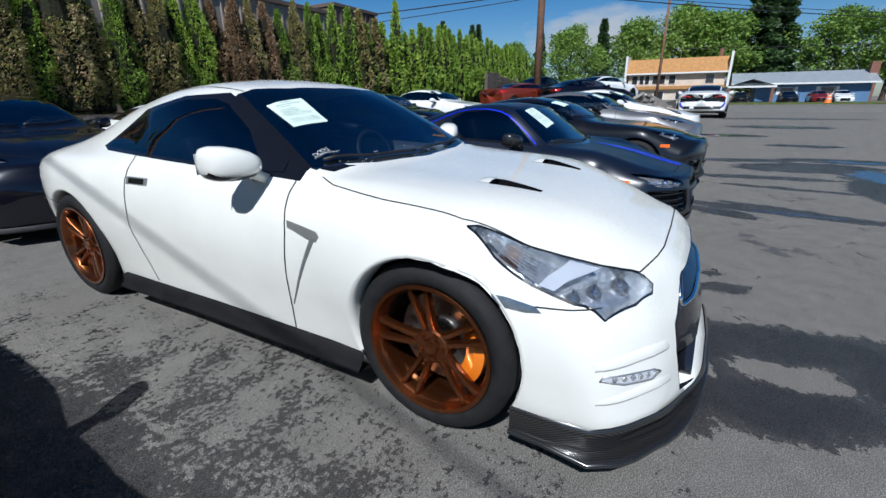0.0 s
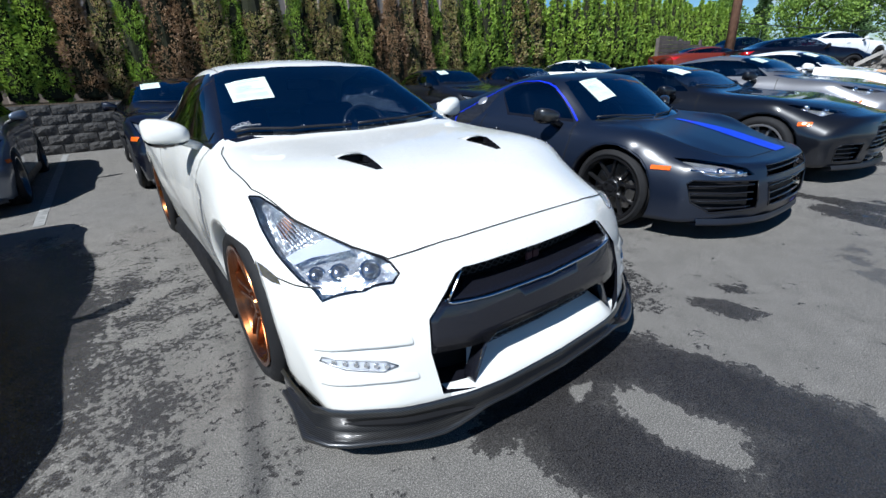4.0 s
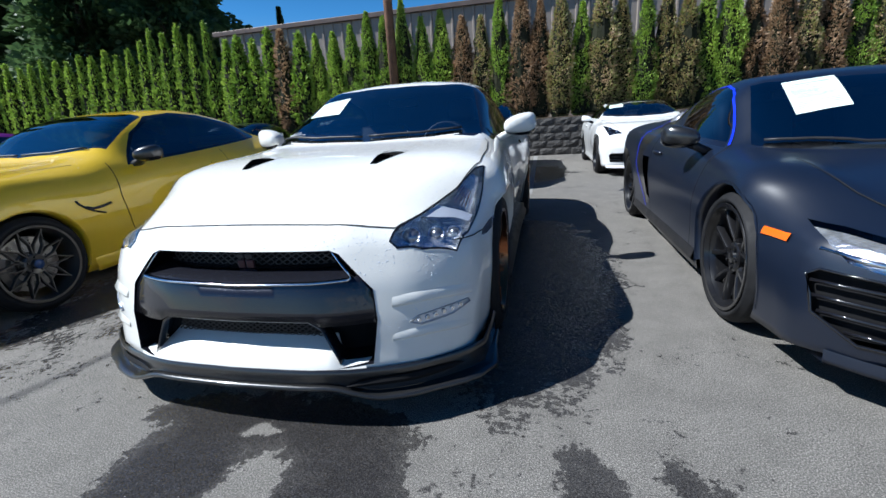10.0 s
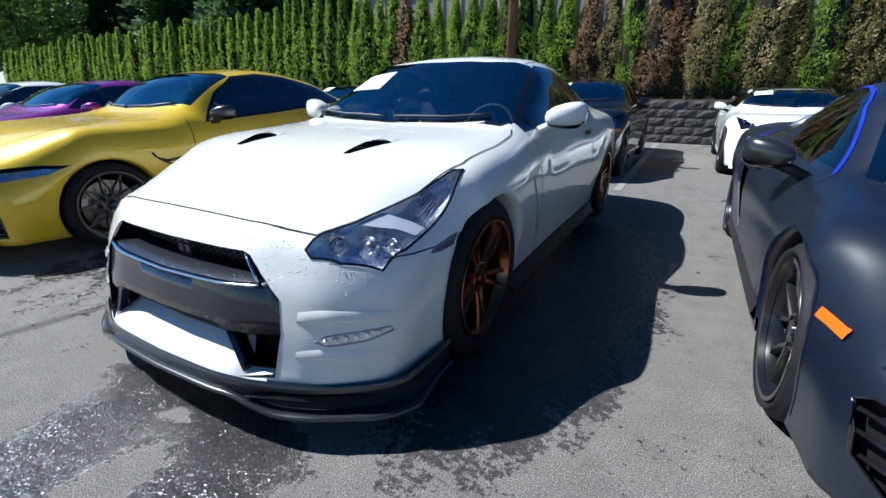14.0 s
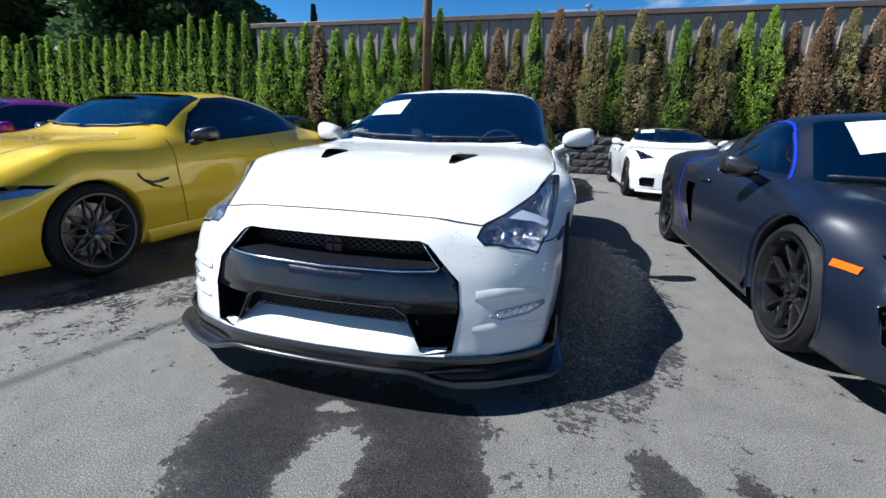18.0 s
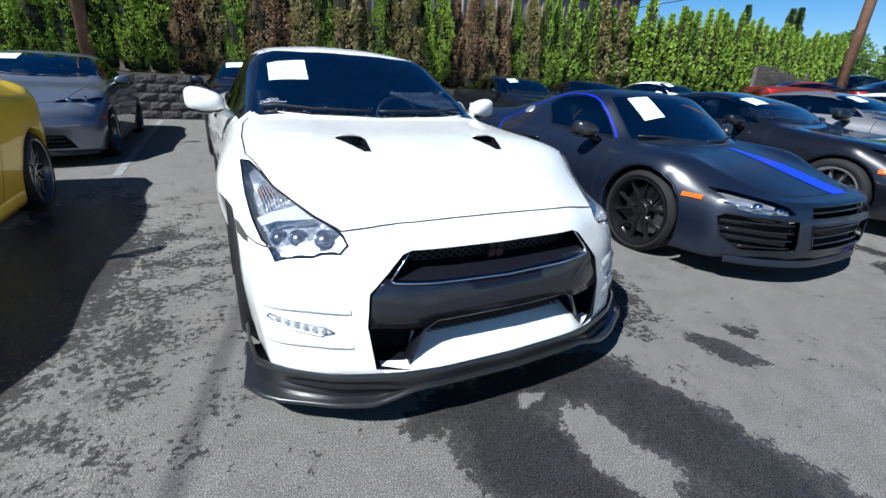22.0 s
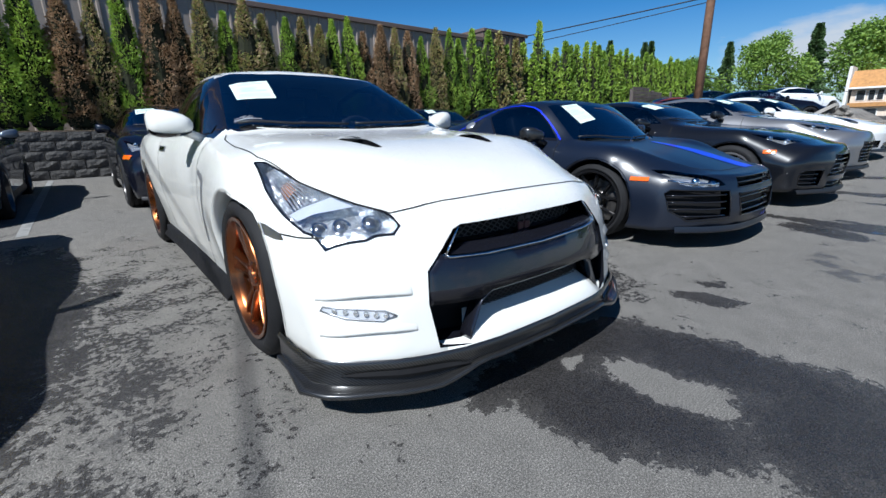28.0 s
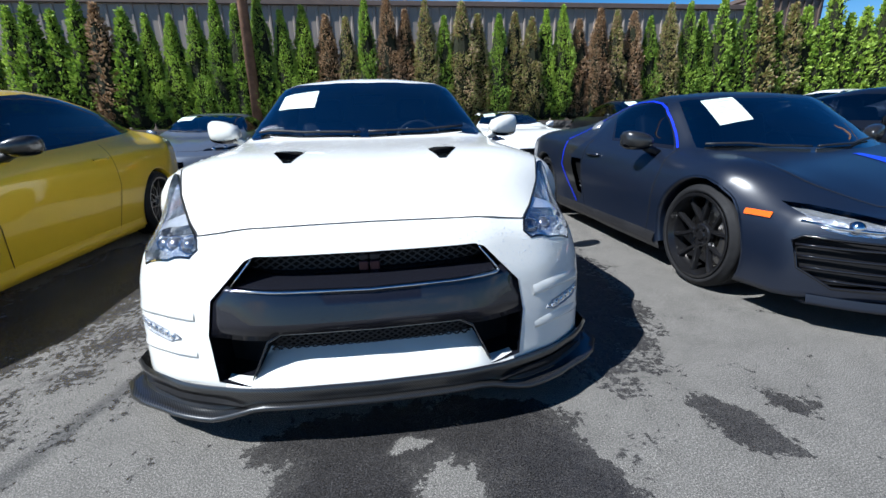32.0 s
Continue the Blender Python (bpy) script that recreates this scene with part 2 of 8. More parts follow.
def glass(name, tint, gloss=0.02, base=0.05):
    """A tinted pane: part of the light goes through, part mirrors."""
    m, nt, b = nodes_of(name)
    nt.nodes.remove(b)
    out = nt.nodes["Material Output"]
    tr = add(nt, "ShaderNodeBsdfTransparent", Color=(*tint, 1))
    gl = add(nt, "ShaderNodeBsdfGlossy", Roughness=gloss)
    lw = add(nt, "ShaderNodeLayerWeight", Blend=0.5)
    pw = nt.nodes.new("ShaderNodeMath")
    pw.operation, pw.inputs[1].default_value = "POWER", 5.0
    nt.links.new(lw.outputs["Facing"], pw.inputs[0])
    fr = nt.nodes.new("ShaderNodeMath")
    fr.operation, fr.inputs[1].default_value, fr.inputs[2].default_value = "MULTIPLY_ADD", 1.0 - base, base
    nt.links.new(pw.outputs["Value"], fr.inputs[0])
    mx = nt.nodes.new("ShaderNodeMixShader")
    nt.links.new(fr.outputs["Value"], mx.inputs["Fac"])
    nt.links.new(tr.outputs["BSDF"], mx.inputs[1])
    nt.links.new(gl.outputs["BSDF"], mx.inputs[2])
    nt.links.new(mx.outputs["Shader"], out.inputs["Surface"])
    return m


M = {}
M["white"] = car_paint("pearl_white_paint", (0.79, 0.785, 0.735), 0.4, drops=0.75)
M["white2"] = car_paint("white_paint", (0.80, 0.81, 0.80), 0.4)
M["yellow"] = car_paint("gold_yellow_paint", (0.86, 0.58, 0.025), 0.36, metal=0.2, drops=0.5, flake=0.25)
M["satin_black"] = car_paint("satin_black_wrap", (0.005, 0.009, 0.020), 0.34, coat=0.35, coat_rough=0.2, spec=0.62)
M["gloss_black"] = car_paint("black_paint", (0.006, 0.007, 0.010), 0.3)
M["deep_blue"] = car_paint("blue_black_paint", (0.005, 0.006, 0.012), 0.3, metal=0.2)
M["grey_blue"] = car_paint("grey_blue_metallic", (0.20, 0.23, 0.28), 0.35, metal=0.6, flake=0.2)
M["silver"] = car_paint("silver_metallic", (0.34, 0.34, 0.35), 0.35, metal=0.7, flake=0.2)
M["gunmetal"] = car_paint("gunmetal_metallic", (0.020, 0.021, 0.030), 0.26, metal=0.5, flake=0.3, drops=0.1)
M["purple"] = car_paint("purple_metallic", (0.24, 0.014, 0.26), 0.34, metal=0.5, drops=0.4, flake=0.2)
M["rust_red"] = car_paint("rust_red_metallic", (0.22, 0.035, 0.018), 0.35, metal=0.4)
M["bright_blue"] = surface("blue_vinyl", (0.01, 0.03, 0.62), 0.35, coat=0.4)
M["far_red"] = car_paint("dark_red_paint", (0.16, 0.01, 0.015), 0.4)
M["glass"] = glass("windscreen_glass", (0.66, 0.76, 0.83), base=0.46)
M["dark_glass"] = glass("privacy_glass", (0.17, 0.20, 0.24), base=0.24)
M["clear"] = glass("lamp_cover_glass", (0.92, 0.95, 1.0))
M["chrome"] = surface("chrome", (0.75, 0.76, 0.78), 0.10, 1.0, 0.04)
M["lamp_chrome"] = surface("lamp_reflector", (0.74, 0.76, 0.78), 0.16, 0.8, 0.3, 38.0, 0.6, 45, dist=0.010)
M["lamp_grey"] = surface("grey_lamp_housing", (0.26, 0.28, 0.31), 0.2, 0.8, 0.3, 18.0, 0.35, 14, dist=0.01)
# opaque whitish beads: the sparkle of clear water is painted into the base colour
M["bead"] = surface("pale_glint_bead", (0.72, 0.75, 0.78), 0.06, 0, 0.02, coat=1.0)
M["satin_metal"] = surface("satin_metal", (0.42, 0.43, 0.45), 0.35, 0.7, 0.05)
M["black_plastic"] = surface("black_plastic", (0.014, 0.014, 0.016), 0.5, 0, 0.2, bump_s=0.1, bump_scale=300)
M["skirt"] = surface("satin_black_skirt", (0.007, 0.007, 0.008), 0.62, 0, 0.2)
M["gloss_trim"] = surface("gloss_black_trim", (0.008, 0.008, 0.010), 0.12, 0, 0.1, coat=0.6)
# near-black; in car openings this colour stands in for shade
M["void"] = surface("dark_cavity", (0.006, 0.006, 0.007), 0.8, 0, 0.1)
M["leather"] = surface("black_leather", (0.04, 0.04, 0.044), 0.5, 0, 0.2, bump_s=0.3, bump_scale=90)
M["dash"] = surface("dashboard_vinyl", (0.085, 0.087, 0.092), 0.65, 0, 0.15, bump_s=0.2, bump_scale=200)
M["bronze"] = car_paint("brushed_copper", (0.30, 0.100, 0.034), 0.25, metal=0.95, coat=0.4, flake=0.15)
M["orange_caliper"] = car_paint("orange_caliper_paint", (0.78, 0.20, 0.01), 0.35)
M["disc"] = surface("brake_disc", (0.32, 0.31, 0.30), 0.3, 1.0, 0.15, 30)
M["black_rim"] = car_paint("black_wheel_paint", (0.010, 0.010, 0.011), 0.28, coat=0.6)
M["grey_rim"] = car_paint("grey_wheel_paint", (0.10, 0.095, 0.09), 0.3, metal=0.7)
M["silver_rim"] = car_paint("silver_wheel_paint", (0.5, 0.5, 0.52), 0.3, metal=0.8)
M["rubber"] = surface("tyre_rubber", (0.013, 0.013, 0.014), 0.72, 0, 0.25, 20, 0.25, 120)
M["amber_dim"] = surface("amber_reflector", (0.42, 0.16, 0.06), 0.3, 0.2, 0.4, 30)
M["amber"] = surface("amber_lens", (0.80, 0.13, 0.005), 0.18, 0, 0.06, coat=1.0)
M["red_lens"] = surface("red_lens", (0.45, 0.01, 0.012), 0.15, 0, 0.06, coat=1.0)
M["white_lens"] = surface("white_lamp_lens", (0.66, 0.69, 0.74), 0.12, 0.3, 0.06, coat=1.0)
M["yellow_caliper"] = surface("yellow_caliper_paint", (0.75, 0.42, 0.01), 0.4)
M["seam"] = surface("panel_gap", (0.014, 0.014, 0.014), 0.85, 0, 0.05)
M["white_print"] = surface("white_print", (0.62, 0.64, 0.66), 0.5, 0, 0.05)
M["grey_print"] = surface("grey_print", (0.38, 0.44, 0.42), 0.7, 0, 0.05)
M["badge_red"] = surface("dark_red_badge", (0.045, 0.012, 0.018), 0.3, 0.3, 0.1)
M["badge_blue"] = surface("blue_badge", (0.025, 0.06, 0.16), 0.3, 0, 0.1)
M["plate"] = surface("plate_white", (0.6, 0.62, 0.62), 0.45, 0, 0.05)


def paper_material():
    m, nt, b = nodes_of("printed_form_paper")
    n = noise_node(nt, 6.0)
    r = ramp(nt, n.outputs["Fac"], [(0.3, (0.62, 0.76, 0.68)), (0.7, (0.70, 0.83, 0.75))])
    nt.links.new(r.outputs["Color"], b.inputs["Base Color"])
    b.inputs["Roughness"].default_value = 0.6
    return m


M["paper"] = paper_material()


def carbon_material():
    m, nt, b = nodes_of("carbon_fibre")
    tc = nt.nodes.new("ShaderNodeTexCoord")
    w1 = add(nt, "ShaderNodeTexWave", Scale=60.0, Distortion=0.0)
    w1.bands_direction = "DIAGONAL"
    mp = nt.nodes.new("ShaderNodeMapping")
    mp.inputs["Rotation"].default_value = (0, 0, 0.35)
    nt.links.new(tc.outputs["Object"], mp.inputs["Vector"])
    nt.links.new(mp.outputs["Vector"], w1.inputs["Vector"])
    r = ramp(nt, w1.outputs["Fac"], [(0.38, grey(0.002)), (0.62, grey(0.032))])
    nt.links.new(r.outputs["Color"], b.inputs["Base Color"])
    b.inputs["Roughness"].default_value = 0.3
    b.inputs["Metallic"].default_value = 0.1
    b.inputs["Coat Weight"].default_value = 1.0
    n = noise_node(nt, 9.0, 4.0)
    cr = ramp(nt, n.outputs["Fac"], [(0.35, grey(0.03)), (0.7, grey(0.12))])
    nt.links.new(cr.outputs["Color"], b.inputs["Coat Roughness"])
    return m


M["carbon"] = carbon_material()

from mathutils.bvhtree import BVHTree
from mathutils.interpolate import poly_3d_calc


# ---- car bodies ----
def pchip(xs, ys, q):
    """Smooth curve through keys without overshoot."""
    xs, ys, q = np.asarray(xs, float), np.asarray(ys, float), np.asarray(q, float)
    h = np.diff(xs)
    d = np.diff(ys) / h
    m = np.zeros_like(ys)
    for i in range(1, len(xs) - 1):
        if d[i - 1] * d[i] > 0:
            w1, w2 = 2 * h[i] + h[i - 1], h[i] + 2 * h[i - 1]
            m[i] = (w1 + w2) / (w1 / d[i - 1] + w2 / d[i])
    m[0], m[-1] = d[0], d[-1]
    i = np.clip(np.searchsorted(xs, q) - 1, 0, len(xs) - 2)
    t = (q - xs[i]) / h[i]
    return ((1 + 2 * t) * (1 - t) ** 2 * ys[i] + t * (1 - t) ** 2 * h[i] * m[i]
            + t * t * (3 - 2 * t) * ys[i + 1] + t * t * (t - 1) * h[i] * m[i + 1])


def catmull(pts, counts):
    """Samples a curve through 2-D points; the first is on the mirror plane."""
    p = [np.array((-pts[1][0], pts[1][1]))] + [np.array(a) for a in pts] + [2 * np.array(pts[-1]) - np.array(pts[-2])]
    out = []
    for i, n in enumerate(counts):
        p0, p1, p2, p3 = p[i:i + 4]
        l1, l2, l3 = (max(1e-6, np.linalg.norm(b - a)) for a, b in ((p0, p1), (p1, p2), (p2, p3)))
        m1 = l2 * ((p1 - p0) / l1 * l2 + (p2 - p1) / l2 * l1) / (l1 + l2)
        m2 = l2 * ((p2 - p1) / l2 * l3 + (p3 - p2) / l3 * l2) / (l2 + l3)
        for k in range(n):
            t = k / n
            out.append((2 * t ** 3 - 3 * t * t + 1) * p1 + (t ** 3 - 2 * t * t + t) * m1 + (3 * t * t - 2 * t ** 3) * p2 + (t ** 3 - t * t) * m2)
    out.append(np.array(pts[-1]))
    return out


COUNTS = (3, 3, 4, 3, 4, 3, 3)


class Shell:
    """A car's outer skin. keys: rows of along, centre z, then x, z of the top edge, belt, shoulder, widest line and sill."""

    def __init__(self, keys, length, bow, bow_rear=0.2, lean=(), step=0.07, power=2.5, edge=0.08, plan=()):
        self.keys, self.length, self.bow, self.rear, self.power, self.edge = np.array(keys), length, bow, bow_rear, power, edge
        self.half = float(self.keys[:, 8].max())
        self.plan = None
        if plan:
            q = np.linspace(0, plan[-1][0], 120)
            self.plan = (q, pchip([p[0] for p in plan], [p[1] for p in plan], q))
        self.lean = lean or ((0.1, 0.05), (0.35, 0.02), (0.5, 0.0), (0.62, 0.03), (0.75, 0.10), (1.2, 0.4))
        cols = [pchip(self.keys[:, 0], self.keys[:, c], np.arange(0, length + 1e-6, length / round(length / step))) for c in range(1, 12)]
        stations = np.arange(0, length + 1e-6, length / round(length / step))
        self.bm = bm = bmesh.new()
        rings = []
        k0 = 0.84
        sec0 = self.section([c[0] for c in cols])
        zm = 0.44
        for k in (0.0, 0.12, 0.25, 0.38, 0.5, 0.6, 0.7, 0.78, 0.84, 0.89, 0.93, 0.96, 0.985):
            u = max(0.0, (k - k0) / (1 - k0))
            ring = []
            for x, z in sec0:
                X, Z = x * k, zm + (z - zm) * (k if k else 0.0)
                ring.append((X, self.face(X, Z) + self.edge * (1 - math.sqrt(max(0, 1 - u * u))), Z))
            rings.append(ring)
        for i, s in enumerate(stations):
            sec = self.section([c[i] for c in cols])
            f = 1 - smoothstep(0, 1.05, s)
            g = smoothstep(length - 0.8, length, s)
            rings.append([(x, s + f * (self.face(x, z) + self.edge) - g * self.rear * (abs(x) / self.half) ** 2.4, z) for x, z in sec])
        last = rings[-1]
        zt = sum(p[2] for p in last) / len(last)
        for k in (0.97, 0.9, 0.6, 0.3, 0.02):
            rings.append([(x * k, y + 0.05 * math.sqrt(1 - k * k) ** 0.7, zt + (z - zt) * k) for x, y, z in last])
        vs = [[bm.verts.new(p) for p in r] for r in rings]
        n = len(vs[0])
        for a, b in zip(vs, vs[1:]):
            for j in range(n):
                k = (j + 1) % n
                if len({a[j].co.to_tuple(6), a[k].co.to_tuple(6), b[k].co.to_tuple(6), b[j].co.to_tuple(6)}) >= 3:
                    bm.faces.new((a[j], a[k], b[k], b[j]))
        bmesh.ops.remove_doubles(bm, verts=bm.verts[:], dist=1e-5)
        bmesh.ops.recalc_face_normals(bm, faces=bm.faces[:])
        bm.normal_update()
        bm.verts.index_update()
        self.base_v = [v.co.copy() for v in bm.verts]
        self.base_n = [v.normal.copy() for v in bm.verts]
        self.base_t = [tuple(l.vert.index for l in t) for t in bm.calc_loop_triangles()]
        self.base = BVHTree.FromPolygons(self.base_v, self.base_t)
        self.reg = bm.faces.layers.int.new("region")
        self.names = ["body"]

    def face(self, x, z):
        """How far behind the tip the front face lies."""
        zs, ys = zip(*self.lean)
        if self.plan:
            return float(np.interp(abs(x), *self.plan)) + float(np.interp(z, zs, ys))
        return self.bow * (abs(x) / self.half) ** self.power + float(np.interp(z, zs, ys))

    def section(self, c):
        zc, xr, zr, xb, zb, xs, zs, xm, zm, xl, zl = c
        half = catmull([(0, zc), (xr * 0.55, zc - 0.22 * (zc - zr)), (xr, zr), (xb, zb), (xs, zs), (xm, zm), ((xm * 0.45 + xl * 0.55), zm + (zl - zm) * 0.6), (xl, zl)], COUNTS)
        full = [(-x, z) for x, z in half[:0:-1]] + [(x, z) for x, z in half]
        xl, zl = half[-1]
        return full + [(xl * f, zl) for f in (0.66, 0.33, 0.0, -0.33, -0.66)]

    def mark(self, name, poly, axis, cond, cut=True):
        """Cuts an outline into the skin, seen along an axis, and names the faces inside it."""
        bm, (a, b) = self.bm, {"x": (1, 2), "y": (0, 2), "z": (0, 1)}[axis]
        lo = [min(p[i] for p in poly) - 1e-4 for i in (0, 1)]
        hi = [max(p[i] for p in poly) + 1e-4 for i in (0, 1)]

        def near():
            out = []
            for f in bm.faces:
                ps = [(v.co[a], v.co[b]) for v in f.verts]
                if max(p[0] for p in ps) >= lo[0] and min(p[0] for p in ps) <= hi[0] and max(p[1] for p in ps) >= lo[1] and min(p[1] for p in ps) <= hi[1]:
                    if cond(f.calc_center_median(), f.normal):
                        out.append(f)
            return out

        if cut:
            for p, q in zip(poly, poly[1:] + poly[:1]):
                co, no = Vector((0, 0, 0)), Vector((0, 0, 0))
                co[a], co[b] = p
                no[a], no[b] = q[1] - p[1], p[0] - q[0]
                fs = near()
                geom = fs + list({e for f in fs for e in f.edges}) + list({v for f in fs for v in f.verts})
                bmesh.ops.bisect_plane(bm, geom=geom, dist=1e-5, plane_co=co, plane_no=no.normalized())
        if name not in self.names:
            self.names.append(name)
        idx = self.names.index(name)
        for f in near():
            c = f.calc_center_median()
            if inside((c[a], c[b]), poly):
                f[self.reg] = idx

    def normal_at(self, p):
        """The smooth normal of the uncut skin at its point next to p."""
        co, n, i, _ = self.base.find_nearest(p)
        t = self.base_t[i]
        w = poly_3d_calc([self.base_v[k] for k in t], co)
        return sum((self.base_n[k] * f for k, f in zip(t, w)), Vector()).normalized()

    def seal(self):
        """Keeps the skin's own normals and a tree for later use."""
        self.bm.normal_update()
        self.bm.verts.index_update()
        self.tree = BVHTree.FromBMesh(self.bm)

    def take(self, *names):
        """The faces of these regions as a bmesh of their own."""
        want = {self.names.index(n) for n in names if n in self.names}
        out = bmesh.new()
        seen = {}
        for f in self.bm.faces:
            if f[self.reg] in want:
                vs = []
                for v in f.verts:
                    if v not in seen:
                        seen[v] = out.verts.new(v.co)
                    vs.append(seen[v])
                out.faces.new(vs)
        return out

    def skin(self, name, regions, material, parent, label="", thick=0.0):
        bm = self.take(*regions)
        if not bm.faces:
            bm.free()
            return None
        nor = [self.normal_at(v.co) for v in bm.verts]
        me = bpy.data.meshes.new(name)
        bm.to_mesh(me)
        bm.free()
        me.shade_smooth()
        me.normals_split_custom_set_from_vertices([tuple(n) for n in nor])
        me.materials.append(material)
        ob = new(name, me)
        ob.parent = parent
        if label:
            tagged(ob, label)
        return ob

    def side(self, y, z, sx, off=0.0):
        """The point of the flank at y, z."""
        hit, n, _, _ = self.tree.ray_cast(Vector((sx * 3, y, z)), Vector((-sx, 0, 0)))
        return (hit + n * off) if hit else Vector((sx * self.half, y, z))

    def top(self, x, y, off=0.0):
        hit, n, _, _ = self.tree.ray_cast(Vector((x, y, 3)), Vector((0, 0, -1)))
        return (hit + self.normal_at(hit) * off) if hit else Vector((x, y, 1))

    def front(self, x, z, off=0.0):
        hit, n, _, _ = self.tree.ray_cast(Vector((x, -2, z)), Vector((0, 1, 0)))
        return (hit + n * off) if hit else Vector((x, 0.1, z))


def inside(p, poly):
    x, y = p
    c = False
    for (x1, y1), (x2, y2) in zip(poly, poly[1:] + poly[:1]):
        if (y1 > y) != (y2 > y) and x < (x2 - x1) * (y - y1) / (y2 - y1) + x1:
            c = not c
    return c


def circle(cy, cz, r, n=26):
    return [(cy + r * math.cos(2 * math.pi * i / n), cz + r * math.sin(2 * math.pi * i / n)) for i in range(n)]


def ribbon(bm, pts, normals, width, lift=0.0):
    """A narrow band that lies on a surface."""
    rows = []
    for i, p in enumerate(pts):
        a, b = pts[max(0, i - 1)], pts[min(len(pts) - 1, i + 1)]
        d = (b - a).normalized()
        s = d.cross(normals[i]).normalized() * width / 2
        rows.append((bm.verts.new(p - s + normals[i] * lift), bm.verts.new(p + s + normals[i] * lift)))
    for (a, b), (c, d) in zip(rows, rows[1:]):
        bm.faces.new((a, b, d, c))


def resample(pts, step=0.04):
    out = [pts[0]]
    for a, b in zip(pts, pts[1:]):
        n = max(1, int(math.dist(a, b) / step))
        out += [tuple(a[k] + (b[k] - a[k]) * i / n for k in range(len(a))) for i in range(1, n + 1)]
    return out


def seam_line(shell, pts, how, width=0.006, lift=0.0028, sx=1, step=0.025):
    """Points of a joint on the skin: how is side, top or front."""
    ps, ns = [], []
    for a, b in resample(pts, step):
        if how == "side":
            o, d = Vector((sx * 3, a, b)), Vector((-sx, 0, 0))
        elif how == "top":
            o, d = Vector((a, b, 3)), Vector((0, 0, -1))
        else:
            o, d = Vector((a, -2, b)), Vector((0, 1, 0))
        hit, n, _, _ = shell.tree.ray_cast(o, d)
        if hit:
            ps.append(hit)
            ns.append(shell.normal_at(hit))
    bm = bmesh.new()
    if len(ps) > 1:
        ribbon(bm, ps, ns, width, lift)
    return bm


# ---- wheels ----
def tyre_mesh(r, rim, width):
    w = width / 2
    prof = [(rim - 0.012, -w + 0.03), (rim, -w + 0.012), (rim + 0.015, -w + 0.002), (rim + (r - rim) * 0.5, -w - 0.008), (r - 0.028, -w + 0.004),
            (r - 0.008, -w + 0.018), (r - 0.001, -w + 0.035)]
    grooves = []
    for g in (-0.5, 0.0, 0.5):
        c = g * w
        grooves += [(r, c - 0.008), (r - 0.008, c - 0.005), (r - 0.008, c + 0.005), (r, c + 0.008)]
    prof = prof + grooves + [(a, -b) for a, b in prof[::-1]]
    bm = revolve(prof, 56)
    return bm


def spoke_bar(bm, path, width, depth):
    """A flat bar along points (radius, angle offset, out): tapers with width at each point."""
    rows = []
    for (r, a, x), w in zip(path, width):
        c = Vector((x, r * math.sin(a), r * math.cos(a)))
        t = Vector((0, math.cos(a), -math.sin(a)))
        o = Vector((1, 0, 0))
        rows.append([bm.verts.new(c + t * w * u + o * v) for u, v in ((-0.5, -depth), (-0.5, -0.006), (-0.28, 0.004), (0.28, 0.004), (0.5, -0.006), (0.5, -depth))])
    for p, q in zip(rows, rows[1:]):
        for j in range(6):
            k = (j + 1) % 6
            bm.faces.new((p[j], p[k], q[k], q[j]))
    bm.faces.new(rows[0][::-1])
    bm.faces.new(rows[-1])


